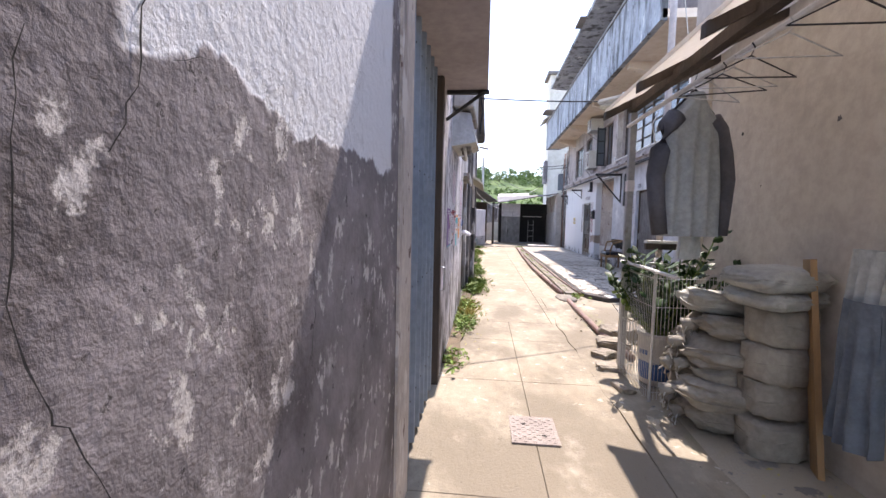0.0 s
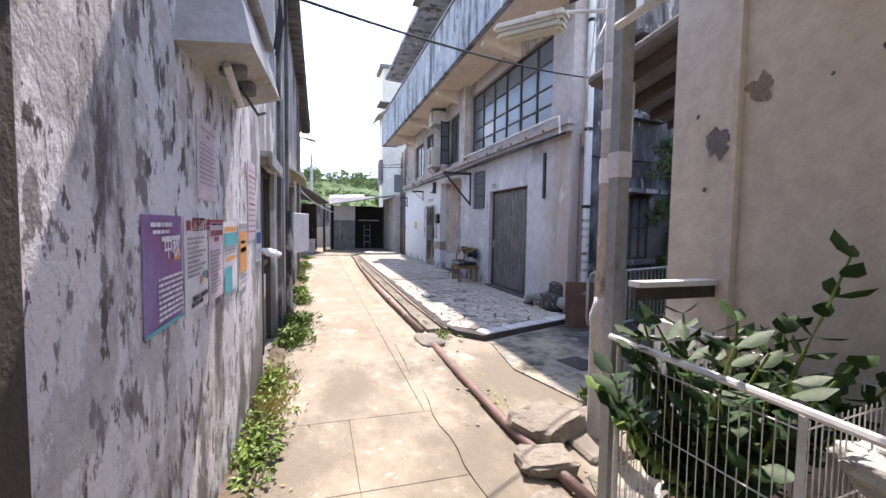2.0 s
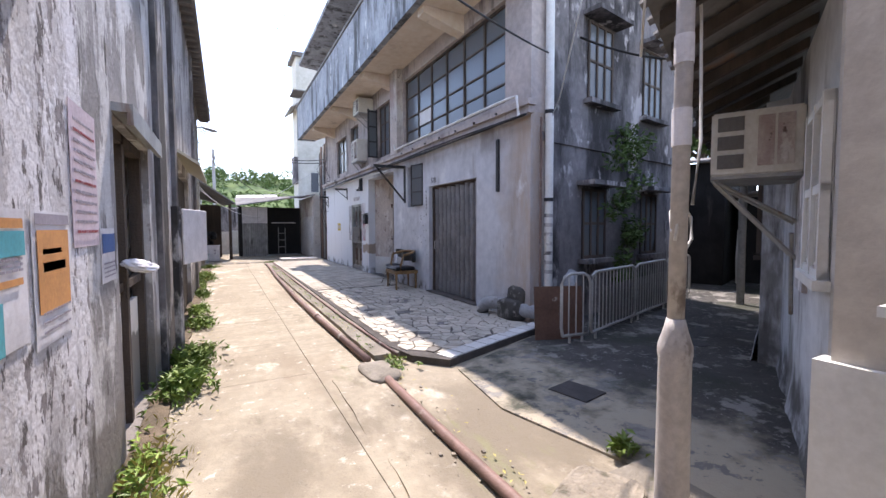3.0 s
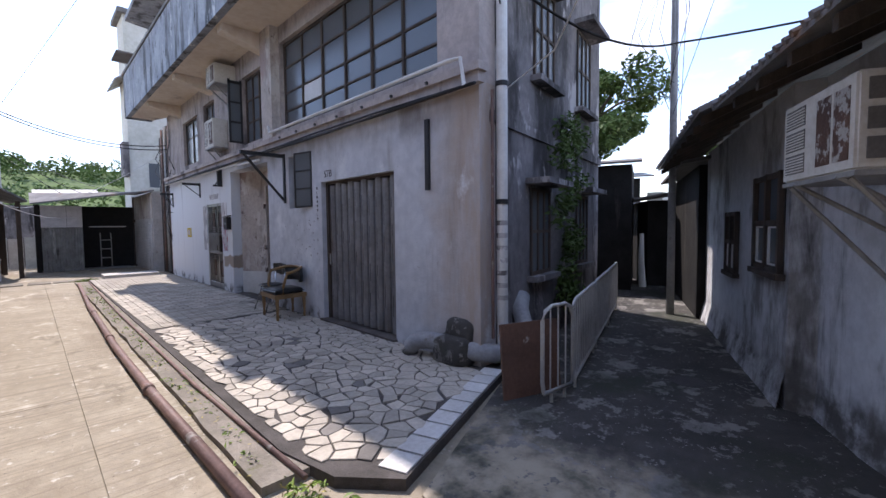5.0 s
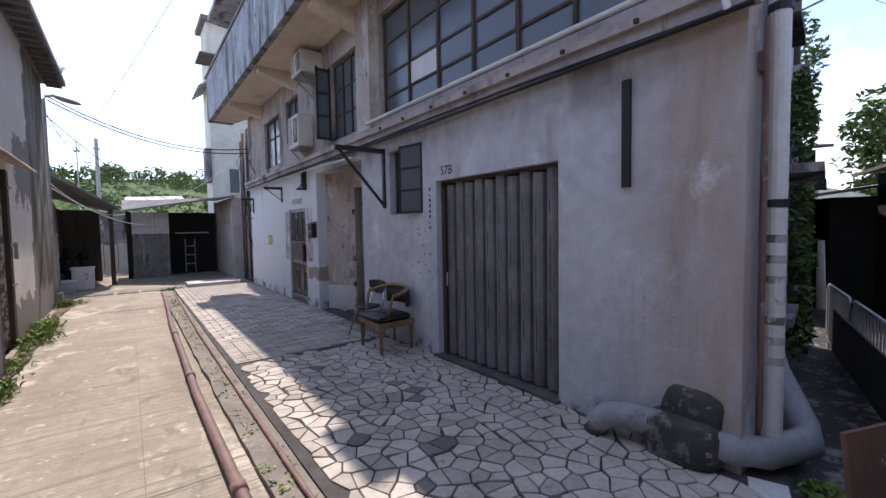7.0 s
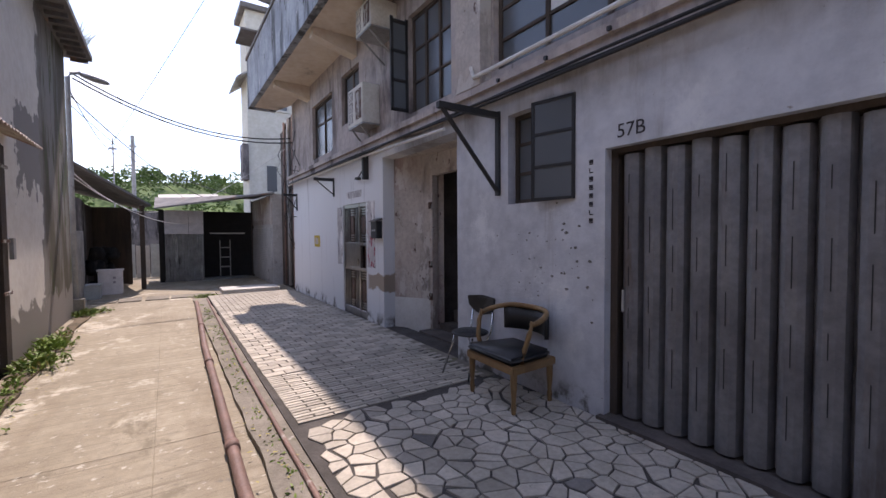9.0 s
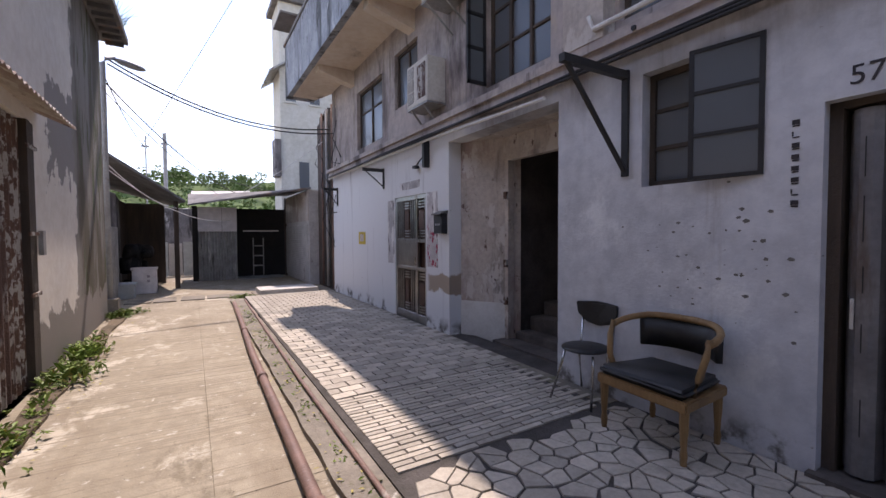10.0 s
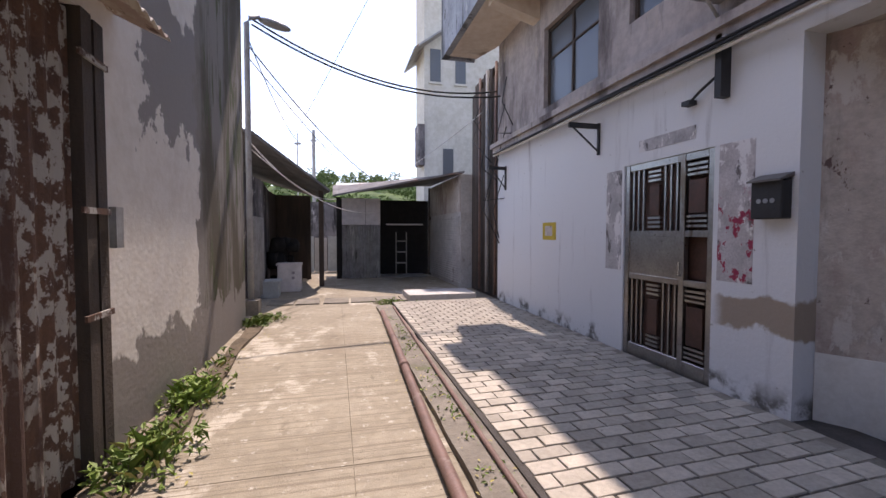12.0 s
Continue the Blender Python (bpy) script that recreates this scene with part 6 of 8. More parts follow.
rings = [[bm.verts.new((r * math.cos(2 * math.pi * k / 28), r * math.sin(2 * math.pi * k / 28), z)) for k in range(28)] for z, r in ((0.05, 0.1385), (0.2, 0.150))]
for k in range(28):
    bm.faces.new((rings[0][k], rings[0][(k + 1) % 28], rings[1][(k + 1) % 28], rings[1][k]))
part("blue_band", bm, M["blue"], bk, "blue printed band", smooth=True)
bm = B()
for k in range(3):
    a = math.pi * (1.08 + 0.06 * k)
    box(bm, 0.158, 0.159, -0.012, 0.012, 0.26, 0.30, Matrix.Rotation(a, 4, "Z"))
part("print_bars", bm, M["blue"], bk)
bm = B()
rings = [bm.verts.new((0.144 * math.cos(2 * math.pi * k / 20), 0.144 * math.sin(2 * math.pi * k / 20), 0.385 + random.uniform(0, 0.012))) for k in range(20)]
bm.faces.new(rings)
part("soil", bm, M["soil"], bk)


def zz_stem(bm_stem, bm_leaf, base, tip, n, size, rnd, bend=0.12):
    """A thick arching stem with paired oval leaves."""
    base, tip = Vector(base), Vector(tip)
    mid = (base + tip) / 2 + Vector((rnd.uniform(-bend, bend), rnd.uniform(-bend, bend), 0.06))
    pts = [base.lerp(mid, t).lerp(mid.lerp(tip, t), t) for t in (i / 8 for i in range(9))]
    tube(bm_stem, pts, 0.011, 6, 0.004)
    for i in range(n):
        t = 0.22 + 0.78 * i / (n - 1)
        p = base.lerp(mid, t).lerp(mid.lerp(tip, t), t)
        d = (tip - base).normalized()
        for sgn in (-1, 1):
            out = d.cross(Vector((rnd.uniform(-0.3, 0.3), rnd.uniform(-0.3, 0.3), 1))).normalized() * sgn
            ax = (out + d * 0.55 + Vector((rnd.uniform(-0.25, 0.25), rnd.uniform(-0.25, 0.25), rnd.uniform(-0.1, 0.25)))).normalized()
            s = size * rnd.uniform(0.75, 1.15)
            w = ax.cross(d).normalized() * s * 0.24
            up = ax.cross(w).normalized() * s * 0.06
            ring = [p, p + ax * s * 0.3 + w * 0.85 + up, p + ax * s * 0.65 + w + up, p + ax * s * 1.02, p + ax * s * 0.65 - w + up, p + ax * s * 0.3 - w * 0.85 + up]
            m1, m2 = p + ax * s * 0.3, p + ax * s * 0.65
            v = [bm_leaf.verts.new(q) for q in (*ring, m1, m2)]
            for f in ((0, 1, 6), (1, 2, 7, 6), (2, 3, 7), (3, 4, 7), (4, 5, 6, 7), (5, 0, 6)):
                bm_leaf.faces.new([v[j] for j in f])


plant = thing("potted_plant", (1.76, 2.72, 0.39), "dark glossy green plant with oval leaves on arching stems", "plant")
rnd = random.Random(11)
bs, bl, by = B(), B(), B()
for k in range(46):
    a = 2 * math.pi * k / 15 + rnd.uniform(-0.2, 0.2)
    rad = rnd.uniform(0.15, 0.50)
    tip = (math.cos(a) * rad * 0.85, math.sin(a) * rad * 0.62 - 0.04, rnd.uniform(0.38, 0.74))
    zz_stem(bs, bl, (math.cos(a) * 0.05, math.sin(a) * 0.05, 0), tip, 9, 0.105, rnd)
zz_stem(bs, bl, (0.05, 0, 0), (0.34, -0.20, 0.98), 11, 0.115, rnd)
zz_stem(bs, bl, (0.05, -0.03, 0), (0.40, -0.34, 0.66), 10, 0.11, rnd)
for k in range(3):
    zz_stem(bs, by, (-0.05, -0.02, 0), (-0.30 - 0.03 * k, 0.02 + 0.06 * k, 0.28 + 0.09 * k), 6, 0.095, rnd)
tagged(part("stem_tuft", bs, M["leaf"], plant), kind="stuff")
tagged(part("leaves", bl, M["leaf_dark"], plant, smooth=True), kind="stuff")
part("young_leaves", by, M["leaf_young"], plant, "bright young leaves", smooth=True)
cg = thing("wire_cage", (1.76, 2.70, 0.0), "white wire cage with a top rail round the planter", "cage")
for x0, y0, x1, y1 in ((-0.26, 0.2, -0.22, -0.42), (-0.22, -0.42, 0.36, -0.36), (0.36, -0.36, 0.3, 0.25), (0.3, 0.25, -0.26, 0.2)):
    bm = B()
    n = 20
    for k in range(n + 1):
        tube(bm, [(x0 + (x1 - x0) * k / n, y0 + (y1 - y0) * k / n, 0.02), (x0 + (x1 - x0) * k / n, y0 + (y1 - y0) * k / n, 0.98)], 0.0022, 4)
    for z in (0.08, 0.3, 0.52, 0.74, 0.96):
        tube(bm, [(x0, y0, z), (x1, y1, z)], 0.003, 4)
    part("mesh_side", bm, M["wire"], cg)
for x, y in ((-0.26, 0.2), (-0.22, -0.42), (0.36, -0.36), (0.3, 0.25)):
    bm = B()
    tube(bm, [(x, y, 0), (x, y, 1.0)], 0.011, 6)
    part("corner_post", bm, M["wire"], cg)
bm = B()
tube(bm, [(-0.27, 0.24, 1.03), (-0.265, -0.3, 1.03), (-0.25, -0.85, 1.02)], 0.013, 8)
tube(bm, [(-0.27, 0.22, 1.03), (0.35, 0.16, 1.0)], 0.011, 8)
part("top_rail", bm, M["cable_white"], cg)

# stones at the corner
for i, (x, y, z, a, b_, c, rz) in enumerate(((1.95, 4.14, 0.07, 0.27, 0.19, 0.07, 20), (1.70, 3.74, 0.04, 0.17, 0.13, 0.05, -10), (1.50, 3.36, 0.025, 0.12, 0.10, 0.04, 40),
                                              (1.46, 2.98, 0.02, 0.10, 0.13, 0.035, 80), (1.42, 2.5, 0.02, 0.07, 0.12, 0.035, 10))):
    bm = B()
    lump(bm, (0, 0, 0), (a, b_, c), i + 2, 0.42, 3, 0.22, 2.2)
    ob = solid("stone", bm, M["rock"], "rough broken stone slab beside the alley", "stone", "stones at the alley edge")
    ob.matrix_basis = pose(x, y, z, 0, 0, rz)
bm = B()
for k in range(60):
    x, y = random.gauss(1.72, 0.16), random.uniform(2.4, 6.5)
    s = random.choice((0.004, 0.005, 0.006, 0.008, 0.014))
    lump(bm, (x, y, 0.015), (s, s * 1.3, s * 0.8), k, 0.6, 1, 0.3)
solid("rubble", bm, M["rock"], "small rubble scattered along the alley edge", "rubble", kind="stuff")

rnd = random.Random(31)
bm = B()
for k in range(420):
    lane_side = rnd.random() < 0.6
    x = rnd.gauss(1.86, 0.10) if lane_side else rnd.gauss(0.12, 0.10)
    y = rnd.uniform(1.0, 20.0)
    if not lane_side and y < 2.6:
        continue
    leaves(bm, (x, y, 0.012 + (0.045 if lane_side and y > 7 else 0)), (0.01, 0.01, 0.004), 1, 0.018, 9000 + k, 1.0)
solid("leaf_litter", bm, M["grass_dry"], "dry fallen leaves along the kerb and wall foot", "leaves", kind="stuff")
bm = B()
for k in range(160):
    y = rnd.uniform(7.2, 19.5)
    leaves(bm, (rnd.gauss(1.93, 0.05), y, 0.05), (0.05, 0.1, 0.012), 5, 0.02, 12000 + k, 0.3)
solid("moss", bm, M["leaf"], "low moss and seedlings in the kerb strip", "moss", kind="stuff")
# street pole with collar and lamp
sp = thing("street_pole", (2.24, 3.97, 0), "painted steel pole with a thick white base and peeling bills", "pole")
bm = B()
rings = []
for z, r in ((0, 0.074), (0.80, 0.068), (0.83, 0.073), (0.87, 0.071), (0.94, 0.050), (0.99, 0.038)):
    rings.append([bm.verts.new((-0.03 * z + r * math.cos(2 * math.pi * k / 18), -0.02 * z + r * math.sin(2 * math.pi * k / 18), z)) for k in range(18)])
for p, q in zip(rings, rings[1:]):
    for k in range(18):
        bm.faces.new((p[k], p[(k + 1) % 18], q[(k + 1) % 18], q[k]))
bm.faces.new(rings[-1])
part("base_sleeve", bm, M["pole"], sp, smooth=True)
bm = B()
tube(bm, [(-0.029, -0.019, 0.97), (-0.031, -0.03, 2.2), (-0.031, -0.04, 6.5)], 0.036, 14)
part("shaft", bm, M["pole"], sp, smooth=True)
for z, h in ((1.75, 0.16), (2.1, 0.12), (2.42, 0.10)):
    bm = B()
    xx, yy = -0.031, -0.021 - 0.007 * (z - 1.04)
    tube(bm, [(xx, yy, z), (xx - 0.002, yy, z + h)], 0.040, 14)
    part("bill", bm, M["paper"], sp, "pale peeling paper bill")
bm = B()
tube(bm, [(-0.03, -0.03, 2.86), (-0.45, 0.2, 2.88)], 0.012, 6)
part("lamp_arm", bm, M["cable_white"], sp)
lampm = Matrix.Translation((-0.48, 0.22, 2.76)) @ Matrix.Rotation(radians(132), 4, "Z")
bm = B()
box(bm, -0.25, 0.25, -0.07, 0.07, 0.03, 0.09, lampm)
bmesh.ops.bevel(bm, geom=bm.edges[:], offset=0.02, segments=2, affect="EDGES")
part("lamp_housing", bm, M["ac"], sp, "pale lamp housing")
bm = B()
box(bm, -0.23, 0.23, -0.06, 0.06, -0.03, 0.03, lampm)
bmesh.ops.bevel(bm, geom=bm.edges[:], offset=0.02, segments=2, affect="EDGES")
part("lamp_cover", bm, M["lens"], sp, "yellowed lamp cover")
bm = B()
box(bm, 2.0, 2.62, 3.7, 4.4, -0.05, 0.03)
bmesh.ops.bevel(bm, geom=bm.edges[:], offset=0.02, segments=1, affect="EDGES")
solid("pole_footing", bm, M["kerb"], "rough concrete footing of the pole", "footing", kind="structure")
cable([(2.26, 4.02, 1.47), (2.18, 3.96, 1.38), (2.22, 3.92, 1.30), (2.34, 3.97, 1.34), (2.38, 4.0, 1.44), (2.30, 3.99, 1.50), (2.20, 3.94, 1.46), (2.16, 3.93, 1.34)], 0.008, M["cable_white"], "white cable looped round the pole")
cable([(2.34, 3.97, 1.50), (2.44, 4.0, 1.8), (2.50, 4.05, 2.4), (2.48, 4.1, 3.4)], 0.008, M["cable_white"], "white cable rising beside the pole")
cable([(2.26, 4.02, 2.9), (2.10, 4.05, 2.5), (2.2, 4.15, 2.2)], 0.006, M["cable_white"], "loose white cable on the pole")
cable([(2.26, 4.0, 4.4), (3.6, 6.2, 2.75), (4.4, 7.2, 2.9)], 0.006, M["cable_white"], "thin pale cable across the lane")
cable([(2.27, 4.01, 3.2), (2.262, 4.01, 1.1)], 0.010, M["cable"], "dark cable down the pole", name="cable")
# covers in the ground
mh = thing("manhole_cover", (0.60, 1.70, 0.002), "square cast access cover with raised lugs", "cover")
bm = B()
box(bm, -0.15, 0.15, -0.18, 0.18, 0, 0.010)
part("plate", bm, M["iron_cover"], mh)
bm = B()
for i in range(9):
    for k in range(11):
        if (i + k) % 2 == 0:
            box(bm, -0.135 + 0.03 * i, -0.115 + 0.03 * i, -0.165 + 0.03 * k, -0.15 + 0.03 * k, 0.010, 0.013)
part("lugs", bm, M["iron_cover"], mh)
for x, y in ((-0.06, 0.07), (0.06, -0.08)):
    bm = B()
    tube(bm, [(x, y, 0.006), (x, y, 0.012)], 0.016, 8)
    part("lift_hole", bm, M["dark"], mh)
bm = B()
box(bm, -0.15, 0.15, -0.18, 0.18, 0.0, 0.012)
dc = solid("drain_cover", bm, M["drain"], "dark square drain cover in the lane", "cover")
dc.matrix_basis = pose(3.05, 5.36, 0.003, 0, 0, 12)
bm = B()
tube(bm, [(5.4, 5.8, 0.002), (5.4, 5.8, 0.010)], 0.16, 20)
solid("round_cover", bm, M["drain"], "small round cover in the lane", "cover")
# pipes along the alley
wp = thing("ground_pipe", (1.70, 12, 0), "red-brown pipe lying along the alley on low blocks", "pipe")
bm = B()
tube(bm, [(0.0, -5.1, 0.05), (-0.05, -2.6, 0.05), (-0.06, -0.7, 0.05), (-0.03, 1.0, 0.05), (0.0, 3.2, 0.05), (0.08, 5.5, 0.05), (0.14, 7.6, 0.05)], 0.040, 12)
part("long_run", bm, M["pipe_red"], wp, smooth=True)
bm = B()
tube(bm, [(0.06, -8.7, 0.02), (-0.01, -7.8, 0.03), (-0.01, -6.6, 0.032), (0.02, -5.65, 0.02)], 0.036, 12)
part("near_run", bm, M["pipe_red"], wp, smooth=True)
for x, y in ((-0.05, -2.8), (-0.05, -0.2), (-0.015, 2.2), (0.05, 4.6)):
    bm = B()
    tube(bm, [(x, y, 0.052), (x + 0.002, y + 0.1, 0.052)], 0.050, 12)
    part("coupling", bm, M["pipe_red"], wp, smooth=True)
bm = B()
tube(bm, [(2.02, 6.9, 0.06), (1.97, 9, 0.065), (1.99, 14, 0.065), (2.08, 20, 0.06)], 0.018, 8)
solid("thin_pipe", bm, M["pipe_red"], "thin rusty pipe along the pavement edge", "pipe", smooth=True)
bm = B()
lump(bm, (1.72, 6.62, 0.0), (0.16, 0.3, 0.05), 3, 0.6)
solid("mortar_patch", bm, M["kerb"], "lump of mortar over the buried pipe", "patch", smooth=True)

# ---- lane houses ----
LANE = [(2.95, 3.68), (5.25, 4.87), (5.25, 5.06), (8.55, 6.43)]
lh = thing("lane_house", (5.25, 5.02, 0), "low white plastered house with dark stained windows and tin eaves", "house")
LH_INV = lh.matrix_basis.inverted()


def lpart(name, bm, mat, label="", parent=None, smooth=False):
    ob = part(name, bm, mat, parent or lh, label, smooth)
    if parent is None:
        ob.matrix_parent_inverse = LH_INV
    return ob


def leg(i):
    """The frame of one length of the lane wall: x along it, y out of it, and its length."""
    a, b_3 = Vector((*LANE[i], 0)), Vector((*LANE[i + 1], 0))
    u = (b_3 - a).normalized()
    w = Vector((-u.y, u.x, 0))
    return Matrix(((u.x, w.x, 0, a.x), (u.y, w.y, 0, a.y), (0, 0, 1, 0), (0, 0, 0, 1))), (b_3 - a).length


bm = B()
prism(bm, [LANE[0], (2.95, 2.9), (6.0, 2.2), (9.8, 4.2), LANE[3], LANE[2], LANE[1]], -0.1, 2.62)
lpart("wall", bm, M["lane_wall"])
for i in (0, 2):
    m_, L_ = leg(i)
    bm = B()
    n = int(L_ / 0.12)
    rows = []
    for k in range(n + 1):
        h_ = (0.10 if i == 0 else 0.20) + 0.10 * noise.noise(Vector((k * 0.31, i * 9, 0)))
        o_ = (0.02 if i == 0 else 0.05) + 0.03 * noise.noise(Vector((k * 0.4, i * 9, 5)))
        rows.append([bm.verts.new(m_ @ Vector((L_ * k / n, y_, z_))) for y_, z_ in ((0.0, h_ + 0.12), (o_ * 0.5, h_), (o_, 0.03), (o_ + 0.02, -0.05))])
    for p, q in zip(rows, rows[1:]):
        for k in range(3):
            bm.faces.new((p[k], q[k], q[k + 1], p[k + 1]))
    lpart("plinth", bm, M["lane_wall"], "bulging worn plaster plinth", smooth=True)
    rise = 0.42
    bm = B()
    x0_, x1_ = (-0.5, L_ + 0.05) if i == 0 else (-0.1, L_ + 0.5)
    over = 0.74 if i == 0 else 0.66
    ze = 2.44
    vs = [bm.verts.new(m_ @ Vector(v)) for v in ((x0_, over, ze), (x1_, over, ze), (x1_, -2.6, ze + rise * 3.4), (x0_, -2.6, ze + rise * 3.4), (x0_, over, ze + 0.03), (x1_, over, ze + 0.03), (x1_, -2.6, ze + rise * 3.4 + 0.03), (x0_, -2.6, ze + rise * 3.4 + 0.03))]
    for f in ((3, 2, 1, 0), (4, 5, 6, 7), (0, 1, 5, 4), (1, 2, 6, 5), (2, 3, 7, 6), (3, 0, 4, 7)):
        bm.faces.new([vs[j] for j in f])
    lpart("roof", bm, M["roofing"], "dark weathered sheet roof")
    slope_ = rise * 3.4 / (2.6 + over)
    k = x0_ + 0.02
    while k < x1_:
        bm = B()
        d_ = 0.03 * math.sin(k * 31.0)
        tube(bm, [m_ @ Vector((k, over + 0.02 + d_, ze + 0.03)), m_ @ Vector((k, -2.5, ze + 0.03 + slope_ * (2.5 + over)))], 0.022, 6)
        lpart("corrugation", bm, M["roofing"])
        k += 0.1
    k = x0_ + 0.15
    while k < x1_:
        bm = B()
        vs = [bm.verts.new(m_ @ Vector(v)) for v in ((k, over - 0.04, ze - 0.075), (k + 0.05, over - 0.04, ze - 0.075), (k + 0.05, -0.02, ze - 0.075 + slope_ * over), (k, -0.02, ze - 0.075 + slope_ * over), (k, over - 0.04, ze - 0.004), (k + 0.05, over - 0.04, ze - 0.004), (k + 0.05, -0.02, ze - 0.004 + slope_ * over), (k, -0.02, ze - 0.004 + slope_ * over))]
        for f in ((3, 2, 1, 0), (4, 5, 6, 7), (0, 1, 5, 4), (1, 2, 6, 5), (2, 3, 7, 6), (3, 0, 4, 7)):
            bm.faces.new([vs[j] for j in f])
        lpart("rafter", bm, M["dark_wood"])
        k += 0.43


def lane_window(i, u0, u1, z0, z1, rim, label):
    """A two-leaf timber window on one length of the lane wall, with framed lower panes."""
    m2, _ = leg(i)
    w = new("window")
    w.parent = lh
    w.matrix_parent_inverse = LH_INV
    w.matrix_basis = m2
    tagged(w, label)
    b = B()
    box(b, u0, u1, 0.002, 0.012, z0, z1)
    part("dark_glass", b, M["glass"], w)
    b = B()
    for u in (u0, (u0 + u1) / 2 - 0.025, u1 - 0.05):
        box(b, u, u + 0.05, 0.002, 0.05, z0, z1)
    for z in (z0, z0 + (z1 - z0) * 0.47, z1 - 0.05):
        box(b, u0, u1, 0.002, 0.045, z, z + 0.045)
    part("window_frame", b, rim, w)
    for ua, ub in ((u0 + 0.06, (u0 + u1) / 2 - 0.035), ((u0 + u1) / 2 + 0.035, u1 - 0.06)):
        b = B()
        za, zb = z0 + 0.055, z0 + (z1 - z0) * 0.46
        box(b, ua, ua + 0.014, 0.012, 0.03, za, zb)
        box(b, ub - 0.014, ub, 0.012, 0.03, za, zb)
        box(b, ua + 0.014, ub - 0.014, 0.012, 0.03, za, za + 0.014)
        box(b, ua + 0.014, ub - 0.014, 0.012, 0.03, zb - 0.014, zb)
        part("sash", b, M["white_paint"], w, "white-painted inner sash")
    b = B()
    box(b, u0 - 0.04, u1 + 0.04, 0.002, 0.07, z0 - 0.05, z0)
    part("sill", b, rim, w)


lane_window(0, 0.02, 0.68, 1.14, 2.04, M["white_paint"], "white-framed window in the lane house")
lane_window(2, 0.10, 0.86, 1.10, 1.96, M["dark_wood"], "dark timber window with pale lower sashes")
lane_window(2, 1.54, 2.06, 0.95, 1.66, M["dark_wood"], "small dark timber window")
bm = B()
m_, _ = leg(0)
box(bm, 0.78, 1.18, 0.002, 0.03, 0.98, 1.72, m_)
lpart("patched_panel", bm, M["scrap"], "pale flaking board on the wall")
bm = B()
tube(bm, [m_ @ Vector((1.35, 0.03, 0.75)), m_ @ Vector((1.15, 0.06, 1.35))], 0.014, 6)
lpart("old_stay", bm, M["galv"], "rusty flat iron stay")
ac = ac_unit((4.25, 4.36, 1.77), 207.3, (0.74, 0.54, 0.46), "cream window air conditioner on an angle bracket")
for k in range(3):
    bm = B()
    box(bm, 0.372, 0.378, -0.50, -0.34, 0.05 + 0.135 * k, 0.15 + 0.135 * k)
    part("side_vent", bm, M["ac_dark"], ac)
for y0 in (-0.26, -0.15):
    bm = B()
    box(bm, 0.372, 0.378, y0, y0 + 0.095, 0.06, 0.41)
    part("side_grille", bm, M["pilaster"], ac)
for x in (-0.3, 0.3):
    bm = B()
    tube(bm, [(x, 0.0, -0.62), (x, -0.52, -0.03)], 0.014, 6)
    part("stay", bm, M["galv"], ac)
up = thing("utility_pole", (8.6, 6.95, 0), "grey utility pole with a tangle of cables", "pole")
bm = B()
tube(bm, [(0, 0, 0), (-0.05, 0, 9)], 0.062, 12, 0.05)
part("shaft", bm, M["pipe_grey"], up, smooth=True)
bm = B()
box(bm, -0.12, 0.05, -0.1, 0.1, 6.4, 6.7)
part("junction_box", bm, M["black"], up)
rnd = random.Random(9)
for k in range(9):
    a = rnd.uniform(0, 6.3)
    cable([(8.55, 6.95, rnd.uniform(5.5, 7.5)), (8.55 + 0.7 * math.cos(a), 6.95 + 0.7 * math.sin(a), rnd.uniform(4.2, 5.4)), (8.57 + 0.3 * math.cos(a), 6.93, rnd.uniform(3.2, 3.9))], 0.005, M["cable"], "loose thin cable hanging from the pole")
cable([(5.2, 7.5, 4.2), (8.55, 6.89, 4.45)], 0.016, M["tar"], "thick black cable slung from the house to the pole", sag=0.25)
cable([(8.55, 6.89, 4.45), (10, -0.5, 5.0)], 0.016, M["tar"], "thick black cable slung over the lane roofs", sag=0.3)


def shack(at, rz, w, d, h, wall, roof, label, over=0.3, pitch=0.35):
    s_ = thing("shack", at, label, "shack", "lean-to shacks", rz=rz)
    b = B()
    box(b, -w / 2, w / 2, 0, d, -0.05, h)
    part("wall", b, wall, s_)
    b = B()
    vs_ = [b.verts.new(v) for v in ((-w / 2 - over, -over, h), (w / 2 + over, -over, h), (w / 2 + over, d, h + pitch), (-w / 2 - over, d, h + pitch), (-w / 2 - over, -over, h + 0.05), (w / 2 + over, -over, h + 0.05), (w / 2 + over, d, h + pitch + 0.05), (-w / 2 - over, d, h + pitch + 0.05))]
    for f_ in ((3, 2, 1, 0), (4, 5, 6, 7), (0, 1, 5, 4), (1, 2, 6, 5), (2, 3, 7, 6), (3, 0, 4, 7)):
        b.faces.new([vs_[i] for i in f_])
    part("roof", b, roof, s_)
    return s_


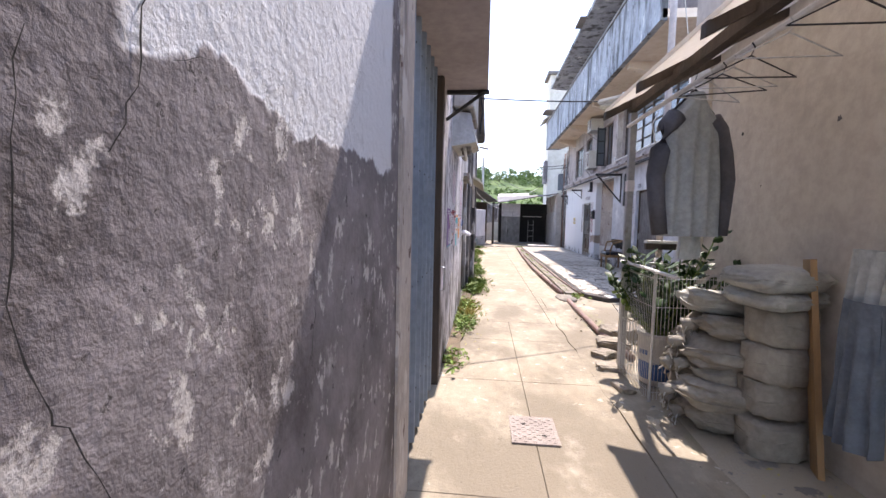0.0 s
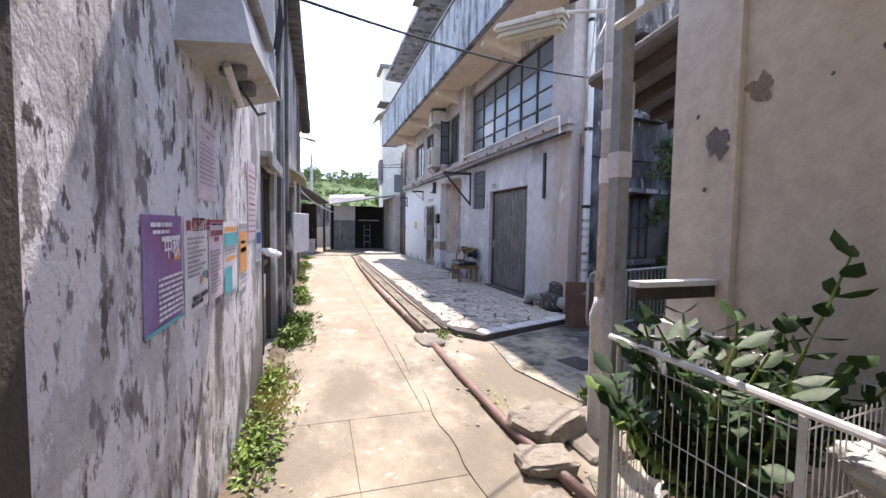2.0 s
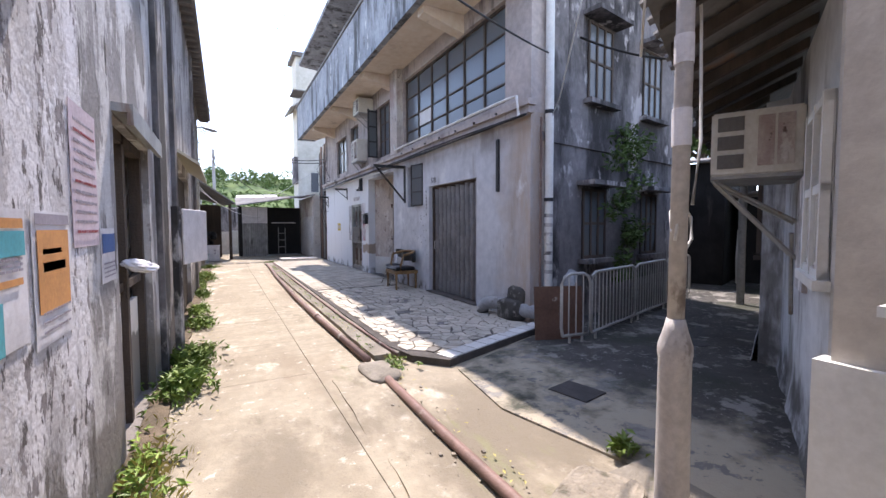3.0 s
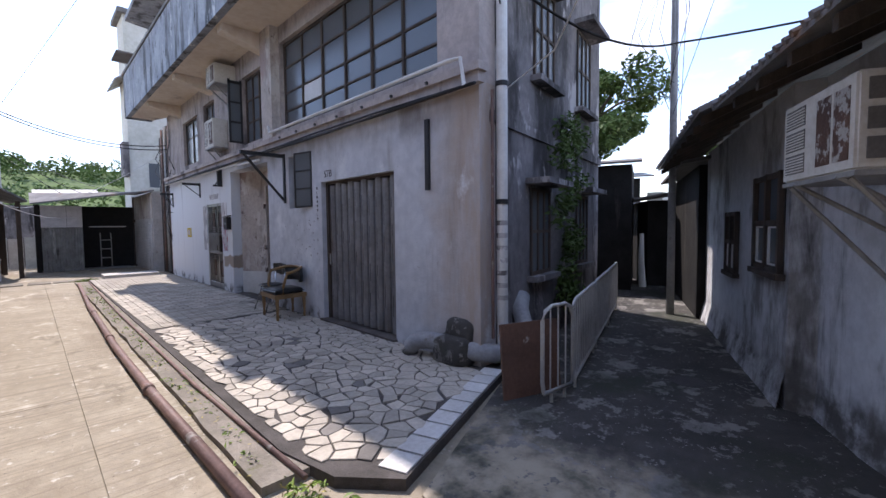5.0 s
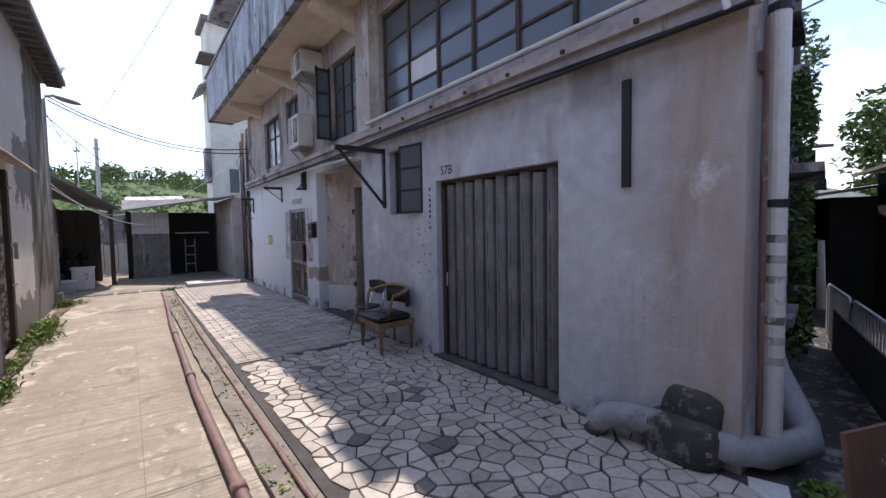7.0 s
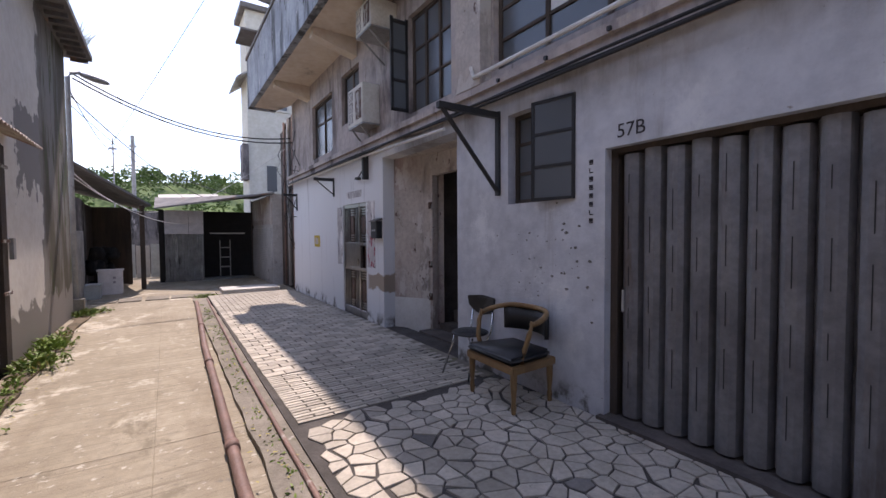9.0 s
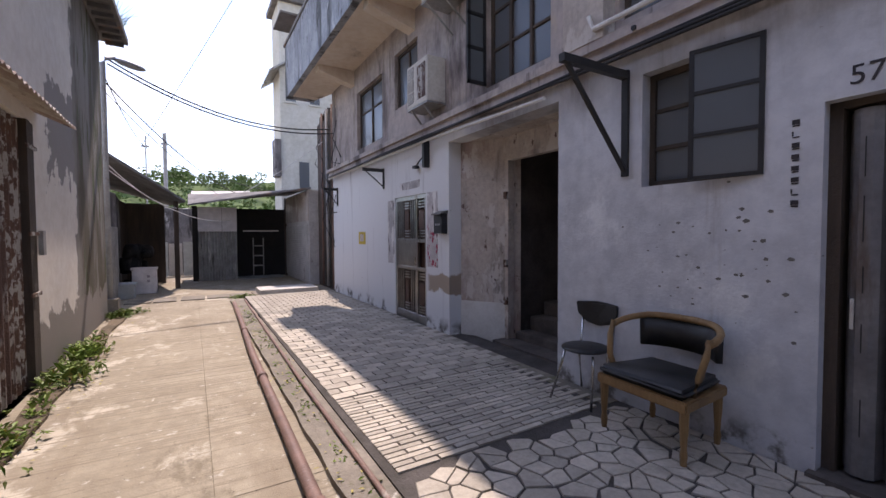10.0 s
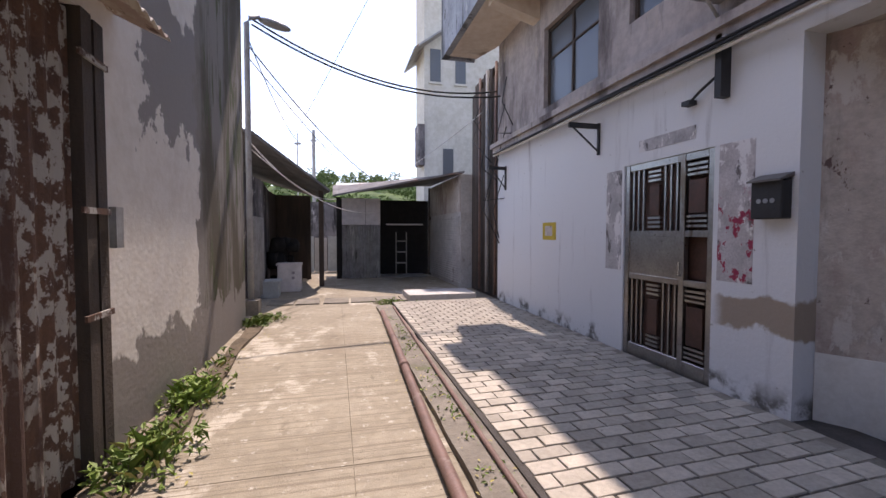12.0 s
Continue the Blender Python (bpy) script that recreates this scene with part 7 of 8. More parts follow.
# wall colour carries the shade under these roofs
shack((10.05, 7.17, 0), 202.5, 3.3, 2.0, 2.45, M["tar"], M["roofing"], "shack under a tin roof, coloured near-black for its shaded face", 0.28)
# added block, meant to keep the sun off the far lane
shack((10.4, 9.55, 0), -70, 2.3, 2.0, 2.9, M["tar"], M["roofing"], "added near-black block behind the house that shades the lane", 0.2)
shack((14.4, 10.9, 0), -62, 2.4, 2.0, 3.0, M["tar"], M["galv"], "shack with a tin roof, walls near-black for shade", 0.35)
shack((13.6, 10.2, 0), -62, 1.7, 0.6, 1.95, M["dark_wood"], M["galv"], "low dark lean-to with a bright tin roof", 0.25, 0.2)
shack((12.6, 9.0, 0), 213, 2.0, 2.0, 2.1, M["tar"], M["roofing"], "lean-to beside the narrow path, coloured near-black for shade", 0.4)
shack((16.5, 10.2, 0), -60, 1.6, 1.5, 2.0, M["dark_wood"], M["galv"], "small dark shed beyond the path", 0.25)
bm = B()
box(bm, 16, 26, 9.5, 10.0, -0.05, 2.6)
solid("far_wall", bm, M["ivory"], "pale sunlit wall far down the lane", "wall", kind="structure")
bm = B()
tube(bm, [(11.55, 8.48, 0), (11.5, 8.5, 0.6), (11.56, 8.52, 1.3)], 0.09, 10, 0.05)
solid("white_sheet", bm, M["white_paint"], "white plastic sheet rolled on a post", "sheet")


def tree(at, h, r, seed, label, leaves_n=9000, size=0.13):
    t = thing("tree", at, label, "tree")
    rnd_ = random.Random(seed)
    b = B()
    tube(b, [(0, 0, 0), (0.1, 0.05, h * 0.25), (0.0, -0.1, h * 0.5), (0.15, 0, h * 0.8)], 0.28, 10, 0.06)
    tips = []
    for k in range(16):
        a, z0 = rnd_.uniform(0, 6.3), h * rnd_.uniform(0.35, 0.72)
        L = r * rnd_.uniform(0.55, 1.0)
        e = Vector((math.cos(a) * L, math.sin(a) * L, z0 + h * rnd_.uniform(0.02, 0.26)))
        s0 = Vector((0.05, 0, z0))
        m_ = s0.lerp(e, 0.5) + Vector((0, 0, 0.25))
        tube(b, [s0, m_, e], 0.07, 6, 0.02)
        tips += [e, m_.lerp(e, 0.4), s0.lerp(e, 0.75) + Vector((rnd_.uniform(-1, 1), rnd_.uniform(-1, 1), rnd_.uniform(-0.6, 0.9)))]
    part("trunk", b, M["bark"], t, smooth=True)
    tips += [Vector((rnd_.uniform(-0.5, 0.5), rnd_.uniform(-0.5, 0.5), h * rnd_.uniform(0.8, 1.0))) for _ in range(6)]
    b = B()
    for k, p in enumerate(tips):
        q = rnd_.uniform(0.35, 0.7)
        leaves(b, p, (q * 1.25, q * 1.25, q * 0.75), leaves_n // len(tips), size, seed * 100 + k)
    part("crown", b, M["leaf_tree"], t)
    return t


tree((16.6, 12.6, 0), 7.6, 2.7, 3, "broad green tree rising behind the lane", 12000, 0.12)
tree((23, 8.2, 0), 6.2, 2.2, 8, "smaller green tree beyond the shacks", 5000, 0.15)

# ---- far end of the alley ----
lp = thing("street_lamp", (-0.32, 20.15, 0), "grey street lamp with a flat head on a short arm", "street lamp")
bm = B()
tube(bm, [(0, 0, 0), (0, 0, 4.85), (0.05, 0.02, 4.95), (0.2, 0.06, 5.0)], 0.05, 12, 0.035)
part("post", bm, M["pipe_grey"], lp, smooth=True)
bm = B()
r = bmesh.ops.create_uvsphere(bm, u_segments=16, v_segments=8, radius=1)
for v in r["verts"]:
    v.co = Vector((0.42 + v.co.x * 0.27, 0.12 + v.co.y * 0.12, 4.93 + v.co.z * 0.065 - 0.06 * v.co.x))
part("head", bm, M["grey_metal"], lp, smooth=True)
bm = B()
box(bm, -0.14, 0.14, -0.14, 0.14, 0, 0.25)
part("footing", bm, M["kerb"], lp)
bm = B()
prism(bm, [(-4, 20.9), (-0.55, 20.9), (-0.45, 22.2), (-0.75, 25.8), (-4, 25.8)], -0.05, 2.5)
lsw = thing("left_shed", (-0.5, 22.5, 0), "dark lean-to shed with a sagging sheet roof", "shed")
ob = part("wall", bm, M["side"], lsw)
ob.matrix_parent_inverse = lsw.matrix_basis.inverted()
bm = B()
vs = [bm.verts.new(v) for v in ((-4, 20.6, 3.9), (-0.35, 20.7, 3.15), (0.95, 23.9, 2.45), (0.5, 26.5, 2.5), (-4, 26.5, 3.8), (-4, 20.6, 3.96), (-0.35, 20.7, 3.21), (0.95, 23.9, 2.51), (0.5, 26.5, 2.56), (-4, 26.5, 3.86))]
bm.faces.new([vs[i] for i in (4, 3, 2, 1, 0)])
bm.faces.new([vs[i] for i in (5, 6, 7, 8, 9)])
for i in range(5):
    j = (i + 1) % 5
    bm.faces.new((vs[i], vs[j], vs[j + 5], vs[i + 5]))
ob = part("roof", bm, M["roofing"], lsw)
ob.matrix_parent_inverse = lsw.matrix_basis.inverted()
for x, y in ((0.72, 23.8), (0.3, 25.6)):
    bm = B()
    box(bm, x - 0.06, x + 0.06, y - 0.06, y + 0.06, 0, 2.46)
    ob = part("post", bm, M["dark_wood"], lsw)
    ob.matrix_parent_inverse = lsw.matrix_basis.inverted()
bm = B()
sheet(bm, 21.0, 22.1, 0.1, 1.7, 0, 0.02, 0.12)
ob = part("tin_panel", bm, M["galv"], lsw)
ob.matrix_parent_inverse = lsw.matrix_basis.inverted() @ pose(-0.42, 0, 0)
bm = B()
box(bm, -0.75, 0.25, 25.85, 25.95, 0, 2.5)
box(bm, -0.75, -0.65, 23.0, 25.9, 0, 2.5)
ob = part("back_panel", bm, M["dark_wood"], lsw)
ob.matrix_parent_inverse = lsw.matrix_basis.inverted()
bx = thing("polystyrene_box", (0.02, 23.0, 0), "white polystyrene box by the shed", "box")
bm = B()
box(bm, -0.26, 0.26, -0.18, 0.18, 0, 0.62)
bmesh.ops.bevel(bm, geom=bm.edges[:], offset=0.02, segments=2, affect="EDGES")
part("body", bm, M["paper"], bx)
bm = B()
box(bm, -0.28, 0.28, -0.2, 0.2, 0.622, 0.67)
part("lid", bm, M["paper"], bx)
for k in range(2):
    bm = B()
    box(bm, 0.06, 0.12, -0.183, -0.18, 0.30 + 0.12 * k, 0.36 + 0.12 * k)
    part("label_mark", bm, M["ink_grey"], bx)
bm = B()
box(bm, -0.3, 0.3, -0.25, 0.25, 0, 0.3)
box(bm, -0.33, 0.33, -0.28, 0.28, 0.3, 0.36)
ob = solid("white_basin", bm, M["cloth_pale"], "pale plastic tub beside the shed", "tub")
ob.location = (-0.42, 22.2, 0)
bm = B()
for k in range(26):
    lump(bm, (random.uniform(-0.45, 0.1), random.uniform(23.2, 24.0), random.uniform(0.1, 1.15)), (random.uniform(0.08, 0.2),) * 3, k, 0.6, 2, 0.3)
solid("junk_heap", bm, M["tar"], "heap of black bags and junk under the shed", "junk", kind="stuff", smooth=True)
for k in range(6):
    bm = B()
    box(bm, 0, 0.42, 0, 0.05, 0, random.uniform(1.1, 1.6))
    ob = solid("screen", bm, M["roof_pale"] if k % 2 else M["cloth_pale"], "pale patched panel behind the sheds", "screen", "panels behind the sheds")
    ob.matrix_basis = pose(-1.0 + 0.45 * k, 28.0, 0, 0, 0, random.uniform(-8, 8))
bm = B()
box(bm, -3, 3.5, 30.0, 30.3, -0.05, 2.6)
solid("rear_wall", bm, M["side"], "dark wall behind the sheds", "wall", kind="structure")
# centre shed
cs = thing("centre_shed", (2.0, 25.5, 0), "patched tin shed closing the end of the alley", "shed")
bm = B()
sheet(bm, -0.57, 0.57, 0.0, 1.62, 0, 0.018, 0.085)
bmesh.ops.rotate(bm, verts=bm.verts[:], cent=(0, 0, 0), matrix=Matrix.Rotation(radians(-90), 3, "Z"))
ob = part("corrugated_panel", bm, M["tin_dark"], cs, "streaked black and white corrugated tin")
ob.location = (-0.17, 0, 0)
for x0, x1 in ((-0.74, -0.05), (-0.04, 0.40)):
    bm = B()
    box(bm, x0, x1, -0.04, 0.0, 1.62, 2.42)
    part("upper_board", bm, M["paper"], cs)
# black panels give the shed opening its darkness
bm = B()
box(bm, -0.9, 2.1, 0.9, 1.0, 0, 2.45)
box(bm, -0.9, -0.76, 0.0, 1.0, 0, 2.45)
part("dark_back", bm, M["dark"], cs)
bm = B()
vs = [bm.verts.new(v) for v in ((-1.0, -0.5, 2.42), (2.15, -3.1, 2.86), (2.3, 1.4, 3.0), (-1.0, 1.4, 2.9), (-1.0, -0.5, 2.47), (2.15, -3.1, 2.91), (2.3, 1.4, 3.05), (-1.0, 1.4, 2.95))]
for f in ((3, 2, 1, 0), (4, 5, 6, 7), (0, 1, 5, 4), (1, 2, 6, 5), (2, 3, 7, 6), (3, 0, 4, 7)):
    bm.faces.new([vs[i] for i in f])
part("front_roof", bm, M["roofing"], cs)
bm = B()
vs = [bm.verts.new(v) for v in ((-0.9, 1.0, 2.75), (1.1, 1.0, 2.85), (1.1, 2.6, 3.2), (-0.9, 2.6, 3.1), (-0.9, 1.0, 2.8), (1.1, 1.0, 2.9), (1.1, 2.6, 3.25), (-0.9, 2.6, 3.15))]
for f in ((3, 2, 1, 0), (4, 5, 6, 7), (0, 1, 5, 4), (1, 2, 6, 5), (2, 3, 7, 6), (3, 0, 4, 7)):
    bm.faces.new([vs[i] for i in f])
part("rear_roof", bm, M["roof_pale"], cs, "pale weathered rear roof")
bm = B()
box(bm, 0.6, 1.7, -0.2, 0.1, 1.62, 1.66)
part("shelf_awning", bm, M["roof_pale"], cs)
bm = B()
box(bm, 0.45, 1.9, 0.0, 0.9, 0.0, 0.02)
for z in (0.4, 0.75, 1.1):
    box(bm, 0.95, 1.25, 0.3, 0.6, z, z + 0.03)
box(bm, 0.92, 0.95, 0.3, 0.33, 0, 1.4)
box(bm, 1.25, 1.28, 0.3, 0.33, 0, 1.4)
part("inner_rack", bm, M["galv"], cs)
rs = thing("roller_shed", (4.1, 24.3, 0), "shed wall with a closed white roller shutter", "shed")
bm = B()
box(bm, 0.02, 2.0, -1.7, 1.9, -0.05, 2.85)
part("body", bm, M["roof_pale"], rs)
for k in range(28):
    bm = B()
    box(bm, -0.02, 0.02, -1.6, 1.75, 0.08 + 0.062 * k, 0.135 + 0.062 * k)
    bmesh.ops.bevel(bm, geom=bm.edges[:], offset=0.012, segments=1, affect="EDGES")
    part("slat", bm, M["roof_pale"], rs)
for k in range(8):
    bm = B()
    box(bm, -0.015, 0.02, -1.7, 1.85, 1.92 + 0.11 * k, 2.025 + 0.11 * k)
    part("upper_plank", bm, M["pilaster"], rs)
bm = B()
box(bm, -0.05, 0.02, 1.75, 1.85, 0, 2.85)
part("frame", bm, M["dark_wood"], rs)
bm = B()
box(bm, 2.5, 3.9, 20.75, 21.6, -0.05, 0.14)
solid("door_slab", bm, M["roof_pale"], "low pale concrete slab before the sheds", "slab")
for k in range(8):
    bm = B()
    box(bm, 0, random.uniform(0.42, 0.5), 0, 0.62, 0, 0.035)
    ob = solid("channel_cover", bm, M["kerb"], "flat concrete cover over the drain channel", "slab", "channel covers")
    ob.matrix_basis = pose(-0.2 + 0.52 * k, 20.9 + random.uniform(-0.03, 0.03), -0.012, random.uniform(-1, 1), 0, random.uniform(-2, 2))
# brown lean-to with pipes at the end of the house
bt = thing("timber_bay", (4.3, 21.4, 0), "dark brown boarded bay with upright pipes at the house end", "bay")
bm = B()
box(bm, 0.15, 2.0, -1.1, 1.1, -0.05, 5.0)
part("core", bm, M["dark_wood"], bt)
for k in range(11):
    bm = B()
    box(bm, 0.08, 0.15, -1.08 + 0.2 * k, -0.90 + 0.2 * k, 0.0, 5.0 - random.uniform(0, 0.3))
    part("board", bm, M["dark_wood"], bt)
for y, r in ((-0.95, 0.05), (-0.7, 0.03), (-0.2, 0.045), (0.3, 0.03)):
    bm = B()
    tube(bm, [(0.0, y, 0.1), (0.0, y, 4.9)], r, 8)
    part("upright_pipe", bm, M["pipe_grey"] if r > 0.04 else M["pipe_red"], bt, smooth=True)
rnd = random.Random(21)
for k in range(10):
    a = Vector((4.15, rnd.uniform(19.6, 21.2), rnd.uniform(2.4, 4.4)))
    cable([a, a + Vector((-0.1, rnd.uniform(-0.4, 0.4), rnd.uniform(-0.8, -0.2))), a + Vector((0.05, rnd.uniform(-0.6, 0.6), rnd.uniform(-1.4, -0.4)))], 0.01, M["cable"], "tangled dark cable at the house end")
# tall white building
tb = thing("white_building", (4.40, 28.0, 0), "tall white rendered building with a small window", "building")
bm = B()
box(bm, -0.1, 5, 0, 1.6, -0.05, 11.0)
part("wall", bm, M["ivory"], tb)
bm = B()
box(bm, -0.3, 5.2, -0.2, 1.8, 11.0, 11.2)
part("roof", bm, M["roofing"], tb)
for x, z, hh in ((0.62, 3.45, 1.1), (0.12, 7.0, 1.2), (1.1, 7.0, 1.2)):
    w = new("window")
    w.parent = tb
    bm = B()
    box(bm, x, x + 0.40, -0.03, 0.0, z, z + hh)
    part("pane", bm, M["glass"], w)
    bm = B()
    box(bm, x - 0.06, x + 0.46, -0.06, 0.0, z - 0.08, z)
    part("sill", bm, M["ivory"], w)
bm = B()
box(bm, -0.34, -0.1, -0.1, 0.6, 3.9, 5.4)
part("side_lean", bm, M["side"], tb)
bm = B()
vs = [bm.verts.new(v) for v in ((-0.55, -0.45, 7.95), (0.9, -0.45, 9.0), (0.9, 2.0, 9.0), (-0.55, 2.0, 7.95), (-0.55, -0.45, 8.02), (0.9, -0.45, 9.07), (0.9, 2.0, 9.07), (-0.55, 2.0, 8.02))]
for f in ((3, 2, 1, 0), (4, 5, 6, 7), (0, 1, 5, 4), (1, 2, 6, 5), (2, 3, 7, 6), (3, 0, 4, 7)):
    bm.faces.new([vs[i] for i in f])
part("sheet_awning", bm, M["galv"], tb, "grey corrugated sheet awning")
# poles and wires
for x, y, h in ((-0.03, 36, 6.8), (-0.85, 36, 6.6)):
    g = thing("far_pole", (x, y, 0), "thin grey utility pole beyond the sheds", "pole", "far poles")
    bm = B()
    tube(bm, [(0, 0, 0), (0, 0, h)], 0.10 if x > -0.5 else 0.04, 8, 0.09 if x > -0.5 else 0.03)
    part("shaft", bm, M["pipe_grey"], g)
    bm = B()
    box(bm, -0.16, 0.16, -0.04, 0.04, h - 0.6, h - 0.5)
    part("crossarm", bm, M["pipe_grey"], g)
W = "black overhead wire crossing the alley"
cable([(-0.25, 20.2, 4.95), (4.15, 20.3, 4.15)], 0.016, M["cable"], W, sag=0.42)
cable([(-0.25, 20.2, 4.86), (4.15, 20.1, 4.0)], 0.016, M["cable"], W, sag=0.40)
cable([(-0.3, 20.2, 4.6), (-0.03, 36, 6.3)], 0.010, M["cable"], W, sag=0.9)
cable([(-0.3, 20.2, 4.5), (2.5, 26.2, 2.95)], 0.012, M["cable"], W, sag=0.25)
cable([(-0.3, 20.2, 4.3), (1.9, 26.2, 2.9)], 0.008, M["cable"], W, sag=0.1)
cable([(-0.3, 20.2, 2.9), (1.1, 25.0, 2.35)], 0.012, M["cable_white"], "pale wire drooping to the shed", sag=0.3)
cable([(-0.3, 20.2, 2.8), (2.2, 25.4, 2.0)], 0.010, M["cable_white"], "pale wire drooping to the shed", sag=0.35)
cable([(-0.03, 36, 6.5), (3.4, 24.0, 2.9)], 0.010, M["cable"], W, sag=0.5)
cable([(2.3, 25.0, 2.75), (4.3, 21.6, 4.1)], 0.008, M["cable_white"], "thin pale wire up to the house end", sag=0.1)
cable([(-0.6, 30, 4.9), (4.3, 30, 14.6)], 0.010, M["cable"], "thin dark wire rising across the sky", sag=0.1)
cable([(0.14, 4.5, 2.92), (4.42, 7.3, 3.76)], 0.010, M["cable"], W, sag=0.08)
# wooded hill
hillob = thing("wooded_hill", (0, 62, 0), "wooded green hillside behind the sheds", "hill", kind="stuff")
bm = B()
rows = []
for i in range(25):
    row = []
    for k in range(9):
        x, y = -60 + 5 * i, 6.0 * k
        z = 16.0 * (k / 8) ** 0.8 * (0.8 + 0.35 * noise.noise(Vector((x * 0.06, y * 0.05, 0.3)))) - 1
        row.append(bm.verts.new((x, y, z)))
    rows.append(row)
for i in range(24):
    for k in range(8):
        bm.faces.new((rows[i][k], rows[i + 1][k], rows[i + 1][k + 1], rows[i][k + 1]))
part("slope", bm, M["hill"], hillob)
bm = B()
rnd = random.Random(77)
for k in range(330):
    i, j = rnd.randrange(6, 19), rnd.randrange(0, 9)
    v = (-60 + 5 * i + rnd.uniform(-2.5, 2.5), 6.0 * j + rnd.uniform(-3, 3))
    z = 16.0 * max(0, min(1, v[1] / 48)) ** 0.8 * (0.8 + 0.35 * noise.noise(Vector((v[0] * 0.06, v[1] * 0.05, 0.3))))
    q = rnd.uniform(0.9, 2.0)
    leaves(bm, (v[0], v[1], z + q * 0.5), (q, q, q * 0.8), 70, 0.34, 5000 + k)
part("trees", bm, M["leaf_tree"], hillob)


# ---- weeds ----
def weeds(at, n_leaf, h, spread, seed, dry=0.0, label="leafy green weeds at the wall foot"):
    t = thing("weed_clump", at, label, "weeds", "weeds along the wall foot")
    rnd_ = random.Random(seed)
    green, dryb = B(), B()
    for _ in range(int(n_leaf * 1.1)):
        x, y = rnd_.gauss(0, spread[0] / 2), rnd_.gauss(0, spread[1] / 2)
        a, L = rnd_.uniform(0, 6.3), h * 0.62 * rnd_.uniform(0.25, 1.0) * (1 - 0.5 * min(1, math.hypot(x / spread[0], y / spread[1])))
        lean = rnd_.uniform(0.2, 0.9)
        d = Vector((math.cos(a) * lean, math.sin(a) * lean, 1)).normalized()
        side = d.cross(Vector((0, 0, 1)))
        is_dry = rnd_.random() < dry
        w = side.normalized() * (L * (0.03 if is_dry else 0.10))
        p0 = Vector((x, y, 0))
        p1 = p0 + d * L * 0.55
        p2 = p0 + d * L * 0.85 + Vector((math.cos(a), math.sin(a), -0.15)) * L * 0.3
        b = dryb if is_dry else green
        v = [b.verts.new(q) for q in (p0, p1 + w, p2, p1 - w)]
        b.faces.new((v[0], v[1], v[2]))
        b.faces.new((v[0], v[2], v[3]))
        if not is_dry and rnd_.random() < 0.55:
            for j in range(3):
                c = p0 + d * L * rnd_.uniform(0.4, 1.0)
                leaves(b, c, (0.03, 0.03, 0.02), 1, 0.032, rnd_.randrange(10 ** 6), 0.5)
    tagged(part("leaves", green, M["leaf"], t), kind="stuff")
    if dry > 0:
        tagged(part("dry_grass", dryb, M["grass_dry"], t, "dry yellow grass"), kind="stuff")
    else:
        dryb.free()


for i, (x, y, n, h, sx, sy, dry) in enumerate(((-0.04, 2.95, 60, 0.16, 0.10, 0.35, 0.1), (0.0, 4.35, 260, 0.22, 0.16, 0.5, 0.25), (0.02, 4.95, 420, 0.26, 0.2, 0.6, 0.85), (0.0, 5.55, 320, 0.24, 0.16, 0.6, 0.7),
                                               (0.08, 6.95, 260, 0.40, 0.20, 0.45, 0.0), (0.08, 7.75, 300, 0.46, 0.22, 0.5, 0.0), (0.10, 9.6, 180, 0.36, 0.16, 0.35, 0.05), (0.04, 10.7, 160, 0.36, 0.16, 0.4, 0.05), (0.02, 12.6, 140, 0.34, 0.14, 0.5, 0.0),
                                               (-0.06, 14.5, 40, 0.25, 0.14, 0.4, 0.0), (-0.02, 15.3, 150, 0.42, 0.24, 0.4, 0.15), (-0.06, 16.3, 150, 0.44, 0.2, 0.45, 0.05), (-0.08, 13.7, 70, 0.3, 0.2, 0.4, 0.3), (-0.08, 17.2, 40, 0.25, 0.14, 0.5, 0.1), (-0.1, 19.2, 120, 0.3, 0.2, 0.3, 0.1),
                                               (0.1, 19.6, 100, 0.22, 0.2, 0.3, 0.2), (2.55, 4.5, 50, 0.28, 0.08, 0.08, 0.0), (2.1, 20.6, 160, 0.2, 0.3, 0.3, 0.1), (1.95, 6.75, 90, 0.14, 0.12, 0.25, 0.5), (4.4, 7.0, 80, 0.16, 0.16, 0.16, 0.0),
                                               (0.0, 19.3, 60, 0.3, 0.1, 0.1, 0.0))):
    weeds((x, y, 0.02), n, h, (sx, sy), 300 + i, dry, "dry yellow and green grass at the wall foot" if dry > 0.3 else "leafy green weeds at the wall foot")
rp = thing("roof_plant", (0.0, 19.2, 5.2), "spiky plant growing on the eaves", "plant")
bm = B()
rnd = random.Random(4)
for k in range(60):
    a, L = rnd.uniform(0, 6.3), rnd.uniform(0.25, 0.55)
    d = Vector((math.cos(a), math.sin(a), rnd.uniform(0.3, 1.4))).normalized() * L
    o = Vector((0, rnd.uniform(-0.4, 0.3), 0))
    w = d.cross(Vector((0, 0, 1))).normalized() * 0.015
    v = [bm.verts.new(q) for q in (o - w, o + w, o + d)]
    bm.faces.new(v)
part("blades", bm, M["leaf"], rp)

